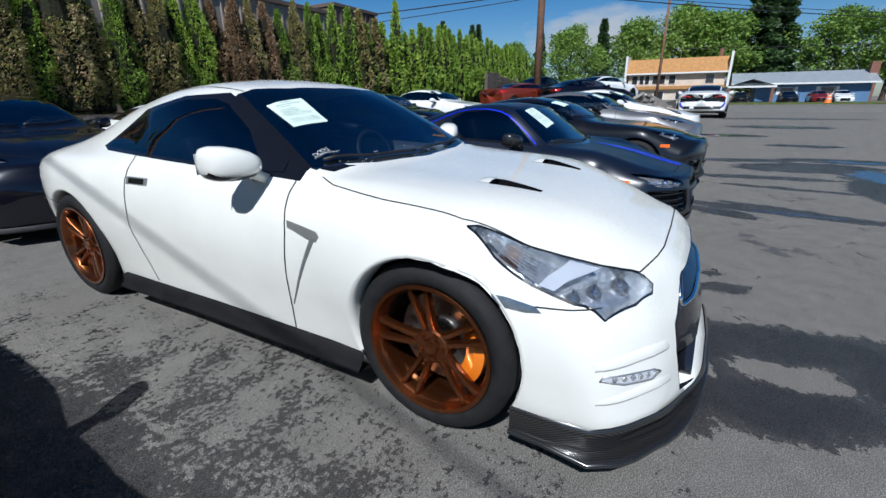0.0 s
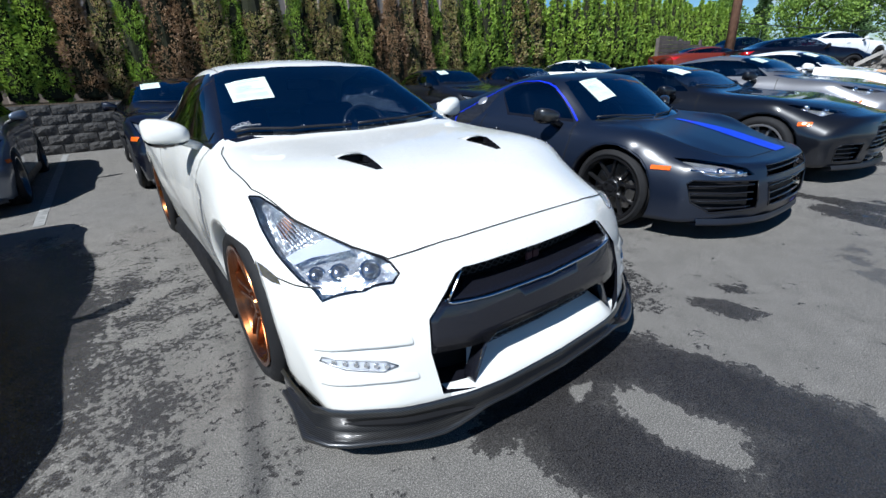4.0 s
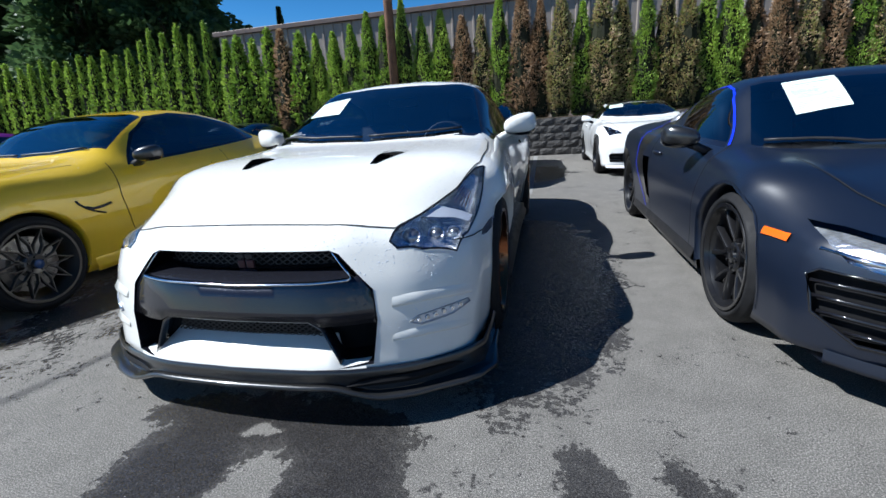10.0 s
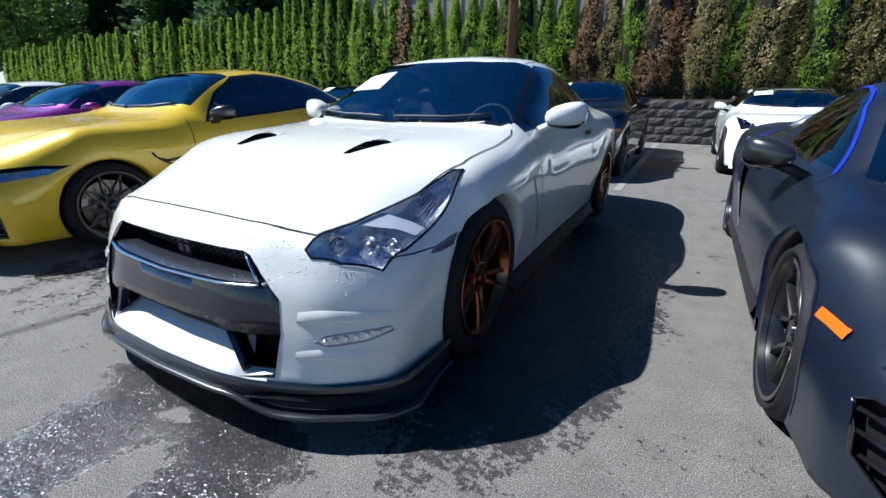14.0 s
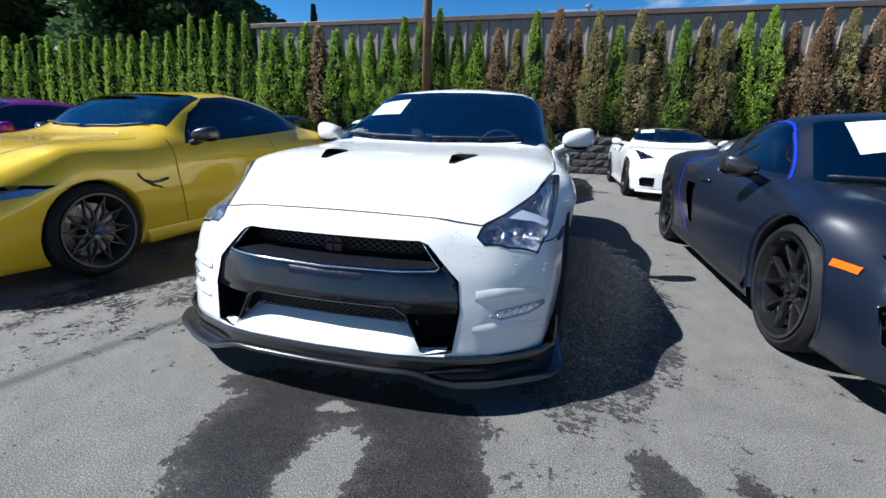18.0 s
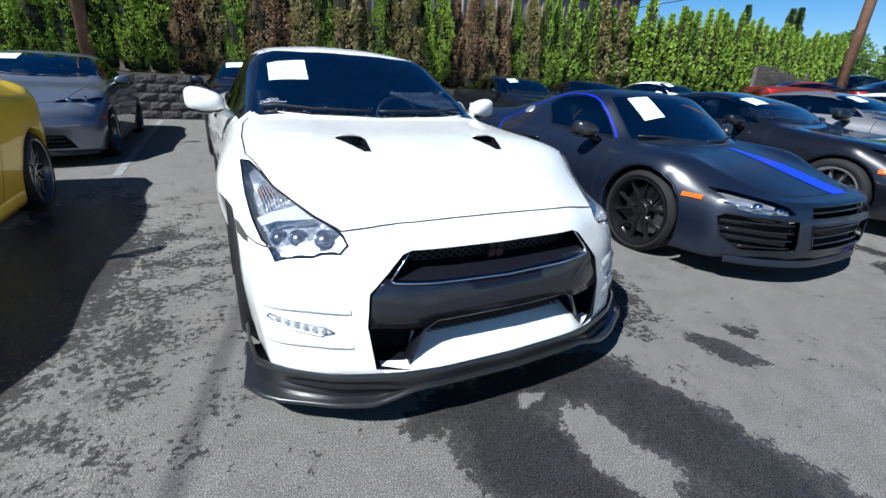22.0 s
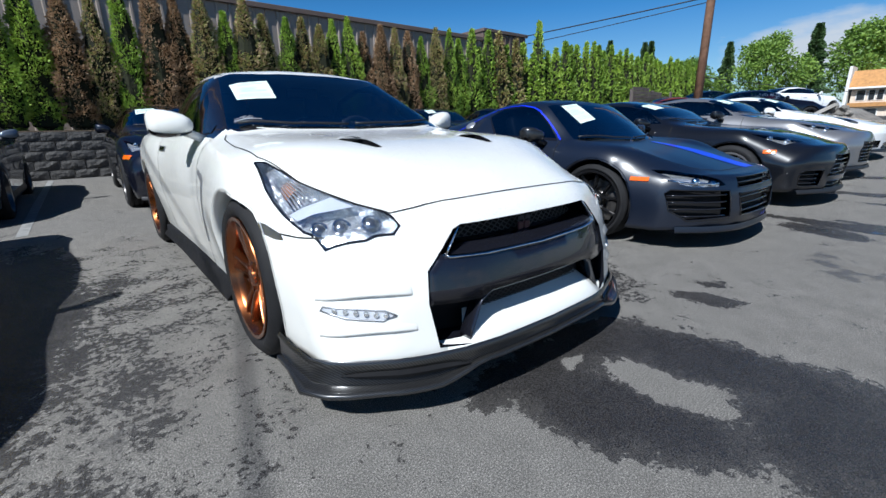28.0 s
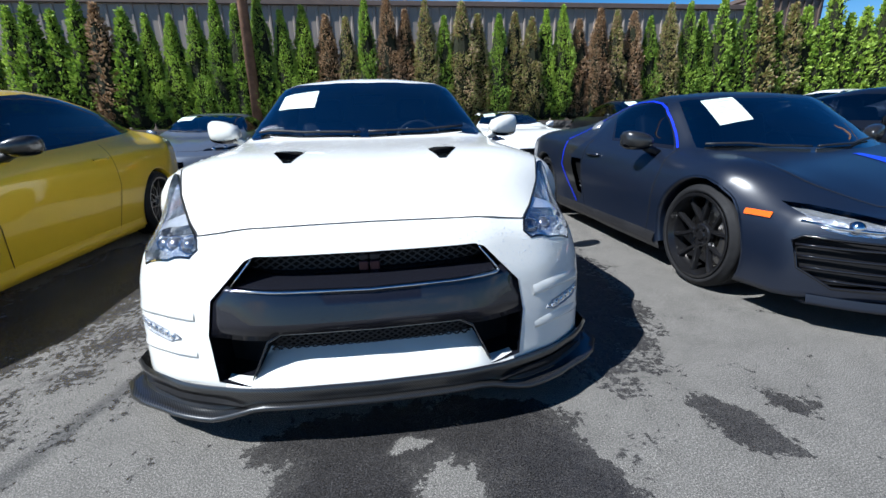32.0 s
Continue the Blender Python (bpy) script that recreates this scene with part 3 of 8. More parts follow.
def rim_mesh(rim, width, style):
    w = width / 2
    face = w - (0.004 if style == "split" else 0.014)
    bm = revolve([(rim - 0.012, -w + 0.01), (rim + 0.004, -w), (rim - 0.004, -w + 0.012), (rim - 0.022, -w + 0.03), (rim - 0.03, 0.0),
                  (rim - 0.03, face - 0.05), (rim - 0.022, face - 0.02), (rim - 0.006, w - 0.004), (rim + 0.006, w), (rim + 0.004, w + 0.004), (rim - 0.012, w + 0.002), (rim - 0.02, w - 0.02)], 48)
    hub_x = face - 0.03
    if style == "split":
        n = 5
        for i in range(n):
            a = 2 * math.pi * i / n
            for s in (-1, 1):
                spoke_bar(bm, [(0.055, a + s * 0.42, hub_x - 0.014), (rim * 0.36, a + s * 0.20, hub_x - 0.004), (rim * 0.62, a + s * 0.165, hub_x + 0.008), (rim * 0.82, a + s * 0.155, hub_x + 0.014), (rim - 0.008, a + s * 0.155, hub_x + 0.010)],
                          (0.034, 0.028, 0.025, 0.024, 0.030), 0.030)
            spoke_bar(bm, [(0.05, a, hub_x - 0.016), (rim * 0.30, a, hub_x - 0.014), (rim * 0.44, a, hub_x - 0.03)], (0.06, 0.05, 0.016), 0.02)
    elif style == "wye":
        for i in range(5):
            a = 2 * math.pi * i / 5
            spoke_bar(bm, [(0.05, a, hub_x - 0.01), (rim * 0.5, a, hub_x)], (0.052, 0.044), 0.03)
            for s in (-1, 1):
                spoke_bar(bm, [(rim * 0.45, a + s * 0.03, hub_x), (rim * 0.7, a + s * 0.16, hub_x + 0.004), (rim - 0.014, a + s * 0.2, hub_x)], (0.03, 0.028, 0.034), 0.028)
    elif style == "fork":
        for i in range(5):
            a = 2 * math.pi * i / 5
            spoke_bar(bm, [(0.05, a, hub_x - 0.016), (rim * 0.42, a, hub_x - 0.008)], (0.046, 0.050), 0.03)
            for s in (-1, 1):
                spoke_bar(bm, [(rim * 0.34, a + s * 0.07, hub_x - 0.008), (rim * 0.56, a + s * 0.25, hub_x), (rim * 0.78, a + s * 0.30, hub_x + 0.006), (rim - 0.012, a + s * 0.31, hub_x + 0.004)], (0.026, 0.026, 0.028, 0.034), 0.03)
    elif style == "web":
        for i in range(10):
            a = 2 * math.pi * i / 10
            for s in (-1, 1):
                spoke_bar(bm, [(0.06, a, hub_x - 0.008), (rim * 0.5, a + s * 0.10, hub_x), (rim - 0.012, a + s * 0.34, hub_x + 0.006)], (0.016, 0.013, 0.014), 0.022)
    else:
        for i in range(10):
            a = 2 * math.pi * i / 10
            spoke_bar(bm, [(0.05, a, hub_x - 0.01), (rim * 0.55, a, hub_x), (rim - 0.014, a, hub_x)], (0.03, 0.026, 0.034), 0.028)
    for f in revolve_faces(0.075, hub_x - 0.035, hub_x - 0.002):
        add_poly(bm, f)
    for i in range(5):
        a = 2 * math.pi * (i + 0.5) / 5
        c = Vector((hub_x + 0.0, 0.052 * math.sin(a), 0.052 * math.cos(a)))
        r = bmesh.ops.create_cone(bm, segments=8, radius1=0.011, radius2=0.009, depth=0.016, cap_ends=True)
        bmesh.ops.transform(bm, matrix=Matrix.Translation(c) @ Matrix.Rotation(math.pi / 2, 4, "Y"), verts=r["verts"])
    if style == "split":
        for i in range(25):
            a = 2 * math.pi * i / 25
            c = Vector((w - 0.016, (rim - 0.014) * math.sin(a), (rim - 0.014) * math.cos(a)))
            r = bmesh.ops.create_cone(bm, segments=6, radius1=0.005, radius2=0.004, depth=0.012, cap_ends=True)
            bmesh.ops.transform(bm, matrix=Matrix.Translation(c) @ Matrix.Rotation(math.pi / 2, 4, "Y"), verts=r["verts"])
    bmesh.ops.recalc_face_normals(bm, faces=bm.faces[:])
    return bm


def revolve_faces(r, x0, x1, n=24):
    """A dished hub as lists of points."""
    ring = lambda rr, x: [Vector((x, rr * math.sin(2 * math.pi * i / n), rr * math.cos(2 * math.pi * i / n))) for i in range(n)]
    rows = [ring(r, x0), ring(r, x1 - 0.006), ring(r - 0.008, x1), ring(0.036, x1 - 0.004), ring(0.030, x1 + 0.008), ring(0.001, x1 + 0.010)]
    return [(a[i], a[(i + 1) % n], b[(i + 1) % n], b[i]) for a, b in zip(rows, rows[1:]) for i in range(n)]


def add_poly(bm, pts):
    bm.faces.new([bm.verts.new(p) for p in pts])


WHEELS = {}


def wheel_meshes(r, rim, width, style, rim_mat, cal_mat):
    key = (r, rim, width, style, rim_mat, cal_mat)
    if key not in WHEELS:
        parts = []
        for nm, bm, mt, sm in (("tyre", tyre_mesh(r, rim, width), "rubber", True), ("rim", rim_mesh(rim, width, style), rim_mat, False),
                               ("brake_disc", revolve([(0.06, 0.0), (rim * 0.72, 0.0), (rim * 0.72, 0.026), (0.09, 0.026), (0.085, 0.05), (0.001, 0.05)], 36), "disc", False),
                               ("caliper", caliper_mesh(rim), cal_mat, False)):
            me = bpy.data.meshes.new(nm)
            if nm == "rim" or nm == "caliper" or nm == "brake_disc":
                bmesh.ops.remove_doubles(bm, verts=bm.verts[:], dist=1e-5)
            bm.to_mesh(me)
            bm.free()
            me.shade_smooth()
            if nm != "tyre":
                me.set_sharp_from_angle(angle=radians(35))
            me.materials.append(M[mt])
            parts.append((nm, me))
        WHEELS[key] = parts
    return WHEELS[key]


def caliper_mesh(rim):
    rows = []
    for i in range(9):
        a = -0.65 + 1.3 * i / 8
        lift = 0.012 * math.cos((i - 4) / 4 * 1.2)
        rows.append([Vector((x, rr * math.sin(a), rr * math.cos(a))) for rr, x in ((rim * 0.52, -0.02), (rim * 0.50, 0.045 + lift), (rim * 0.66, 0.062 + lift), (rim * 0.80, 0.050 + lift), (rim * 0.82, -0.02))])
    return loft(rows, closed_u=True, cap=True)


def put_wheels(car, places, r, rim, width, style, rim_mat="black_rim", cal_mat="black_plastic", turn=0.0, label="", cal_side=-1):
    """places: (x, y, side) of each wheel's middle."""
    for i, (x, y, sx) in enumerate(places):
        w = new("wheel")
        w.parent = car
        w.matrix_local = Matrix.Translation((x, y, r)) @ (pose(0, 0, 0, 0, 0, 0 if sx > 0 else 180)) @ Matrix.Rotation(0.37 * i + 0.2, 4, "X")
        if label:
            tagged(w, label)
        for nm, me in wheel_meshes(r, rim, width, style, rim_mat, cal_mat):
            o = new(nm, me)
            o.parent = w
            if nm == "caliper":
                o.matrix_local = Matrix.Rotation(-(0.37 * i + 0.2), 4, "X") @ Matrix.Rotation(math.radians(-100 if sx < 0 else 100) * cal_side * -1, 4, "X")
            if nm in ("caliper", "brake_disc"):
                o.location.x = -0.02 if nm == "brake_disc" else 0.0


def arch_parts(car, shell, cy, cz, r, sx, paint, inner=0.52, lip=0.012):
    """The rolled edge round a wheel opening and the dark well behind it."""
    ring, well, n = [], [], 30
    for i in range(n + 1):
        a = -0.35 + (math.pi + 0.7) * i / n
        y, z = cy + r * math.cos(a), cz + r * math.sin(a)
        if z < 0.14:
            continue
        p = shell.side(y + 0.012 * math.cos(a), z + 0.012 * math.sin(a), sx)
        x = max(abs(p.x), 0.6) * sx
        ring.append([Vector((x + sx * 0.002, cy + (r + 0.012) * math.cos(a), cz + (r + 0.012) * math.sin(a))), Vector((x + sx * 0.004, y, z)),
                     Vector((x - sx * 0.03, cy + (r - lip) * math.cos(a), cz + (r - lip) * math.sin(a))), Vector((x - sx * 0.10, cy + (r - lip) * math.cos(a), cz + (r - lip) * math.sin(a)))])
        well.append([Vector((x - sx * 0.05, cy + (r - 0.004) * math.cos(a), cz + (r - 0.004) * math.sin(a))), Vector((sx * inner, cy + (r - 0.004) * math.cos(a), cz + (r - 0.004) * math.sin(a))), Vector((sx * inner, cy, cz))])
    part("arch_lip", loft(ring), M[paint], car, smooth=True)
    part("wheel_well", loft(well), M["void"], car)


def mirror(car, at, sx, paint, w=0.22, h=0.15, d=0.11, lower="black_plastic", lens=True):
    """A door mirror with its cap, foot and glass."""
    rows = []
    sq = lambda v: math.copysign(abs(v) ** 0.72, v)
    for t, k, g in ((0.0, 0.30, 0.5), (0.06, 0.55, 0.75), (0.2, 0.78, 0.92), (0.4, 0.93, 1.0), (0.6, 1.0, 1.0), (0.8, 0.98, 0.93), (0.92, 0.84, 0.76), (0.98, 0.6, 0.5), (1.0, 0.28, 0.25)):
        c = Vector((at[0] + sx * (0.02 + w * t), at[1] + 0.07 * t, at[2] + 0.02 * t))
        rows.append([c + Vector((0, d * g * (0.42 * sq(math.cos(a)) if math.cos(a) > 0 else 0.60 * sq(math.cos(a))), h * 0.5 * k * sq(math.sin(a)))) for a in [2 * math.pi * j / 20 for j in range(20)]])
    cap = part("mirror", loft(rows, closed_u=True, cap=True), M[paint], car, smooth=True)
    foot = loft([[Vector((at[0] - sx * 0.06, at[1] + 0.02 + a, at[2] - 0.10 + b)) for a, b in ((-0.05, -0.02), (0.05, -0.02), (0.05, 0.03), (-0.05, 0.03))],
                 [Vector((at[0] + sx * 0.03, at[1] + 0.01 + a, at[2] - 0.055 + b)) for a, b in ((-0.035, -0.02), (0.035, -0.02), (0.035, 0.03), (-0.035, 0.03))],
                 [Vector((at[0] + sx * 0.09, at[1] + 0.015 + a, at[2] - 0.03 + b)) for a, b in ((-0.03, -0.02), (0.03, -0.02), (0.03, 0.03), (-0.03, 0.03))]], closed_u=True, cap=True)
    part("mirror_foot", foot, M[lower], cap, smooth=True)
    g = loft([[Vector((at[0] + sx * (0.05 + w * 0.8 * u), at[1] + d * 0.46 + 0.05 * u, at[2] + 0.01 + v)) for u in (0, 0.5, 1)] for v in (-h * 0.3, h * 0.3)])
    part("mirror_glass", g, M["chrome"], cap)
    if lens:
        part("mirror_underside", loft([[c + Vector((sx * 0.001, -0.002, -0.004)) for c in r[12:18]] for r in rows[1:8]]), M["gloss_trim"], cap, smooth=True)
    return cap


def paper_sheet(car, shell, x0, x1, y0, y1, skew=0.0):
    """A printed form behind the windscreen."""
    rows = []
    for j in range(5):
        v = j / 4
        rows.append([shell.top(x0 + (x1 - x0) * u + skew * v, y0 + (y1 - y0) * v, 0.003) for u in (0, 0.25, 0.5, 0.75, 1.0)])
    sheet = part("window_form", loft(rows), M["paper"], car, "pale green printed paper form")
    txt = bmesh.new()
    rnd = random.Random(4)

    def P(u, v):
        return shell.top(x0 + (x1 - x0) * u + skew * v, y0 + (y1 - y0) * v, 0.005)
    lines = [(0.93, 0.32, 0.68, 0.018), (0.84, 0.15, 0.85, 0.024), (0.77, 0.10, 0.5, 0.014)] + [(0.68 - 0.035 * i, 0.08, 0.08 + rnd.uniform(0.45, 0.85), 0.008) for i in range(9)] + [(0.28 - 0.05 * i, 0.08, 0.9, 0.010) for i in range(4)]
    for v, a, b, h in lines:
        vs = [txt.verts.new(P(u, vv)) for u, vv in ((a, v), (b, v), (b, v + h), (a, v + h))]
        txt.faces.new(vs)
    part("print", txt, M["grey_print"], sheet)


def cabin(car, W, yd, ys, zf, zb, roof, steer=0.38):
    """Dashboard, seats and wheel inside the glasshouse. steer: x of the steering wheel."""
    rows = []
    for i in range(9):
        x = -W + 2 * W * i / 8
        rows.append([Vector((x, yd - 0.34, zb - 0.03)), Vector((x, yd - 0.05, zb + 0.03 - 0.05 * (x / W) ** 2)), Vector((x, yd + 0.12, zb - 0.01)), Vector((x, yd + 0.16, zb - 0.12)), Vector((x, yd + 0.10, zb - 0.35))])
    part("dashboard", loft(rows), M["dash"], car, smooth=True)
    bm = bmesh.new()
    n = 20
    c = Vector((steer, yd + 0.30, zb - 0.03))
    ring = [c + 0.18 * (math.cos(2 * math.pi * i / n) * Vector((1, 0, 0)) + math.sin(2 * math.pi * i / n) * Vector((0, 0.38, 0.92))) for i in range(n)]
    tube_into(bm, ring, 0.016, 6, True)
    for a in (0.0, math.pi, -math.pi / 2):
        tube_into(bm, [c, c + 0.17 * (math.cos(a) * Vector((1, 0, 0)) + math.sin(a) * Vector((0, 0.38, 0.92)))], 0.014, 5)
    part("steering_wheel", bm, M["leather"], car, smooth=True)
    for sx in (-1, 1):
        x = sx * abs(steer)
        seat = part("seat", box((x - 0.25, ys - 0.45, zf + 0.16), (x + 0.25, ys + 0.05, zf + 0.32), 0.05), M["leather"], car, smooth=True)
        back = box((x - 0.24, -0.07, 0.0), (x + 0.24, 0.07, 0.62), 0.05)
        bmesh.ops.transform(back, matrix=Matrix.Translation((0, ys + 0.05, zf + 0.25)) @ Matrix.Rotation(radians(-18), 4, "X"), verts=back.verts[:])
        part("backrest", back, M["leather"], seat, smooth=True)
        hd = box((x - 0.13, -0.05, 0.0), (x + 0.13, 0.05, 0.2), 0.04)
        bmesh.ops.transform(hd, matrix=Matrix.Translation((0, ys + 0.26, min(zf + 0.84, roof - 0.27))) @ Matrix.Rotation(radians(-10), 4, "X"), verts=hd.verts[:])
        part("headrest", hd, M["leather"], seat, smooth=True)
    part("cabin_floor", box((-W, yd - 0.3, zf), (W, ys + 1.0, zf + 0.06)), M["void"], car)
    bm = box((-0.12, -0.012, -0.035), (0.12, 0.012, 0.035), 0.01)
    bmesh.ops.transform(bm, matrix=Matrix.Translation((0, yd + 0.50, roof - 0.13)), verts=bm.verts[:])
    part("rear_view_mirror", bm, M["black_plastic"], car, smooth=True)


def rain_beads(car, shell, spots, seed, big=1.0):
    """Water beads on the paint. spots: (how many, along which axis, low corner, high corner, least height)."""
    rnd = random.Random(seed)
    vs, fs = [], []
    for n, axis, lo, hi in spots:
        for _ in range(n):
            a, b = rnd.uniform(lo[0], hi[0]), rnd.uniform(lo[1], hi[1])
            if noise.noise(Vector((a * 5, b * 5, seed))) < rnd.uniform(-0.35, 0.25):
                continue
            o, d = {"z": (Vector((a, b, 3)), Vector((0, 0, -1))), "y": (Vector((a, -2, b)), Vector((0, 1, 0))), "x": (Vector((3 * (1 if seed % 2 else -1), a, b)), Vector((-1 if seed % 2 else 1, 0, 0)))}[axis]
            hit, nn, i, _ = shell.tree.ray_cast(o, d)
            if not hit or shell.bm.faces[i][shell.reg] not in shell.bead_ok:
                continue
            nn = shell.normal_at(hit)
            r = 0.0022 * big * rnd.choice((0.6, 0.7, 0.8, 1.0, 1.0, 1.5))
            u = nn.orthogonal().normalized()
            w = nn.cross(u)
            k = len(vs)
            for rr, h in ((1.0, 0.0), (0.72, 0.26)):
                vs += [hit + (u * math.cos(j * math.pi / 3) + w * math.sin(j * math.pi / 3)) * r * rr + nn * r * h for j in range(6)]
            vs.append(hit + nn * r * 0.38)
            for j in range(6):
                m = (j + 1) % 6
                fs.append((k + j, k + m, k + 6 + m, k + 6 + j))
                fs.append((k + 6 + j, k + 6 + m, k + 12))
    me = bpy.data.meshes.new("rainwater")
    me.from_pydata([tuple(v) for v in vs], [], fs)
    me.shade_smooth()
    me.materials.append(M["bead"])
    ob = new("rainwater", me)
    ob.parent = car
    tagged(ob, "pale rain beads with their sparkle put into the colour", kind="stuff")


def wipers(car, shell, pairs):
    for pts in pairs:
        ps = [shell.top(x, y, 0.014) for x, y in resample(pts, 0.06)]
        bm = tube(ps, 0.008, 6)
        part("wiper", bm, M["black_plastic"], car, smooth=True)


def slab(shell, poly, off, depth, dx=0.04):
    """A panel with an outline in front view that follows the bow of the nose; off: behind the face."""
    bm = bmesh.new()
    bm.faces.new([bm.verts.new((x, 0, z)) for x, z in poly])
    lo, hi = min(p[0] for p in poly), max(p[0] for p in poly)
    x = lo + dx
    while x < hi - 1e-3:
        bmesh.ops.bisect_plane(bm, geom=bm.faces[:] + bm.edges[:] + bm.verts[:], dist=1e-5, plane_co=(x, 0, 0), plane_no=(1, 0, 0))
        x += dx
    zl, zh = min(p[1] for p in poly), max(p[1] for p in poly)
    z = zl + 0.05
    while z < zh - 1e-3:
        bmesh.ops.bisect_plane(bm, geom=bm.faces[:] + bm.edges[:] + bm.verts[:], dist=1e-5, plane_co=(0, 0, z), plane_no=(0, 0, 1))
        z += 0.05
    top = [v for v in bm.verts]
    r = bmesh.ops.extrude_face_region(bm, geom=bm.faces[:])
    new_v = {v for v in r["geom"] if isinstance(v, bmesh.types.BMVert)}
    for v in bm.verts:
        v.co.y = shell.face(v.co.x, v.co.z) + off + (0 if v in new_v else depth)
    bmesh.ops.recalc_face_normals(bm, faces=bm.faces[:])
    return bm


def strip(shell, pts, off, height, depth):
    """A bar that runs over the nose through (x, z) points."""
    rows = []
    for x, z in resample(pts, 0.03):
        y = shell.face(x, z) + off
        rows.append([Vector((x, y + depth, z - height / 2)), Vector((x, y, z - height * 0.35)), Vector((x, y - 0.003, z)), Vector((x, y, z + height * 0.35)), Vector((x, y + depth, z + height / 2))])
    return loft(rows, closed_u=True, cap=True)


def lattice(shell, poly, off, cell=0.045, wire=0.004):
    """A diamond mesh of flat wires within an outline."""
    bm = bmesh.new()
    lo, hi = min(p[0] for p in poly), max(p[0] for p in poly)
    zl, zh = min(p[1] for p in poly), max(p[1] for p in poly)
    for s in (-1, 1):
        c = lo - (zh - zl)
        while c < hi + (zh - zl):
            run = []
            for i in range(25):
                z = zl + (zh - zl) * i / 24
                x = c + s * (z - zl) * 1.7
                if inside((x, z), poly):
                    run.append(Vector((x, shell.face(x, z) + off, z)))
                elif len(run) > 1:
                    ribbon(bm, run, [Vector((0, -1, 0))] * len(run), wire)
                    run = []
                else:
                    run = []
            if len(run) > 1:
                ribbon(bm, run, [Vector((0, -1, 0))] * len(run), wire)
            c += cell
    return bm


def merge(bms):
    out = bmesh.new()
    for b in bms:
        me = bpy.data.meshes.new("tmp")
        b.to_mesh(me)
        b.free()
        out.from_mesh(me)
        bpy.data.meshes.remove(me)
    return out


# ---- the white coupe ----
GTR_KEYS = [
    # along, centre z | top edge | belt | shoulder | widest | sill
    (0, 0.737, 0.46, 0.735, 0.665, 0.708, 0.838, 0.648, 0.888, 0.48, 0.86, 0.17),
    (0.25, 0.832, 0.5, 0.83, 0.71, 0.798, 0.876, 0.738, 0.93, 0.5, 0.885, 0.17),
    (0.55, 0.892, 0.53, 0.893, 0.745, 0.868, 0.898, 0.808, 0.96, 0.55, 0.89, 0.17),
    (1, 0.946, 0.56, 0.95, 0.775, 0.927, 0.912, 0.874, 0.982, 0.6, 0.9, 0.17),
    (1.4, 0.974, 0.59, 0.973, 0.78, 0.95, 0.895, 0.89, 0.964, 0.62, 0.89, 0.17),
    (1.55, 0.988, 0.66, 0.98, 0.782, 0.962, 0.886, 0.895, 0.952, 0.63, 0.885, 0.17),
    (1.7, 1.05, 0.732, 1.003, 0.795, 0.968, 0.878, 0.9, 0.942, 0.63, 0.885, 0.16),
    (1.9, 1.16, 0.705, 1.103, 0.812, 0.974, 0.873, 0.904, 0.937, 0.63, 0.885, 0.16),
    (2, 1.217, 0.684, 1.155, 0.822, 0.98, 0.87, 0.907, 0.934, 0.63, 0.885, 0.16),
    (2.2, 1.335, 0.643, 1.258, 0.832, 0.99, 0.875, 0.912, 0.936, 0.63, 0.885, 0.16),
    (2.366, 1.402, 0.612, 1.338, 0.836, 0.997, 0.88, 0.918, 0.938, 0.63, 0.885, 0.16),
    (2.7, 1.432, 0.605, 1.365, 0.838, 1.006, 0.888, 0.925, 0.942, 0.63, 0.89, 0.16),
    (3, 1.418, 0.6, 1.345, 0.835, 1.013, 0.898, 0.932, 0.952, 0.64, 0.895, 0.16),
    (3.3, 1.365, 0.595, 1.292, 0.818, 1.022, 0.915, 0.948, 0.972, 0.66, 0.9, 0.17),
    (3.6, 1.28, 0.585, 1.222, 0.8, 1.028, 0.928, 0.958, 0.985, 0.66, 0.905, 0.18),
    (3.9, 1.178, 0.57, 1.135, 0.775, 1.028, 0.93, 0.958, 0.988, 0.66, 0.905, 0.2),
    (4.2, 1.065, 0.557, 1.05, 0.752, 1.01, 0.912, 0.948, 0.972, 0.66, 0.895, 0.22),
    (4.45, 1.008, 0.56, 0.998, 0.735, 0.98, 0.885, 0.922, 0.935, 0.66, 0.87, 0.26),
    (4.62, 0.972, 0.55, 0.962, 0.71, 0.947, 0.84, 0.89, 0.87, 0.66, 0.81, 0.32),
]
LAMP = [(0.866, 0.870), (0.836, 0.838), (0.768, 0.665), (0.662, 0.44), (0.593, 0.305), (0.584, 0.272), (0.612, 0.268), (0.70, 0.308), (0.812, 0.385), (0.842, 0.48), (0.859, 0.62), (0.869, 0.76)]
DRL = [(0.658, 0.378), (0.70, 0.363), (0.80, 0.374), (0.858, 0.398), (0.852, 0.412), (0.79, 0.409), (0.69, 0.397)]
VENT = [(0.335, 0.765), (0.367, 0.766), (0.447, 0.965), (0.437, 1.0), (0.32, 0.995), (0.305, 0.96)]
UP = lambda c, n: c.z > 0.5 and n.z > 0.02
NOSE = lambda c, n: c.y < 0.75 and n.y < -0.2
FLANK = lambda c, n: abs(c.x) > 0.42 and abs(n.x) > 0.12


def both(poly):
    """An outline and its mirror image."""
    return ((-1, [(-x, y) for x, y in poly]), (1, list(poly)))


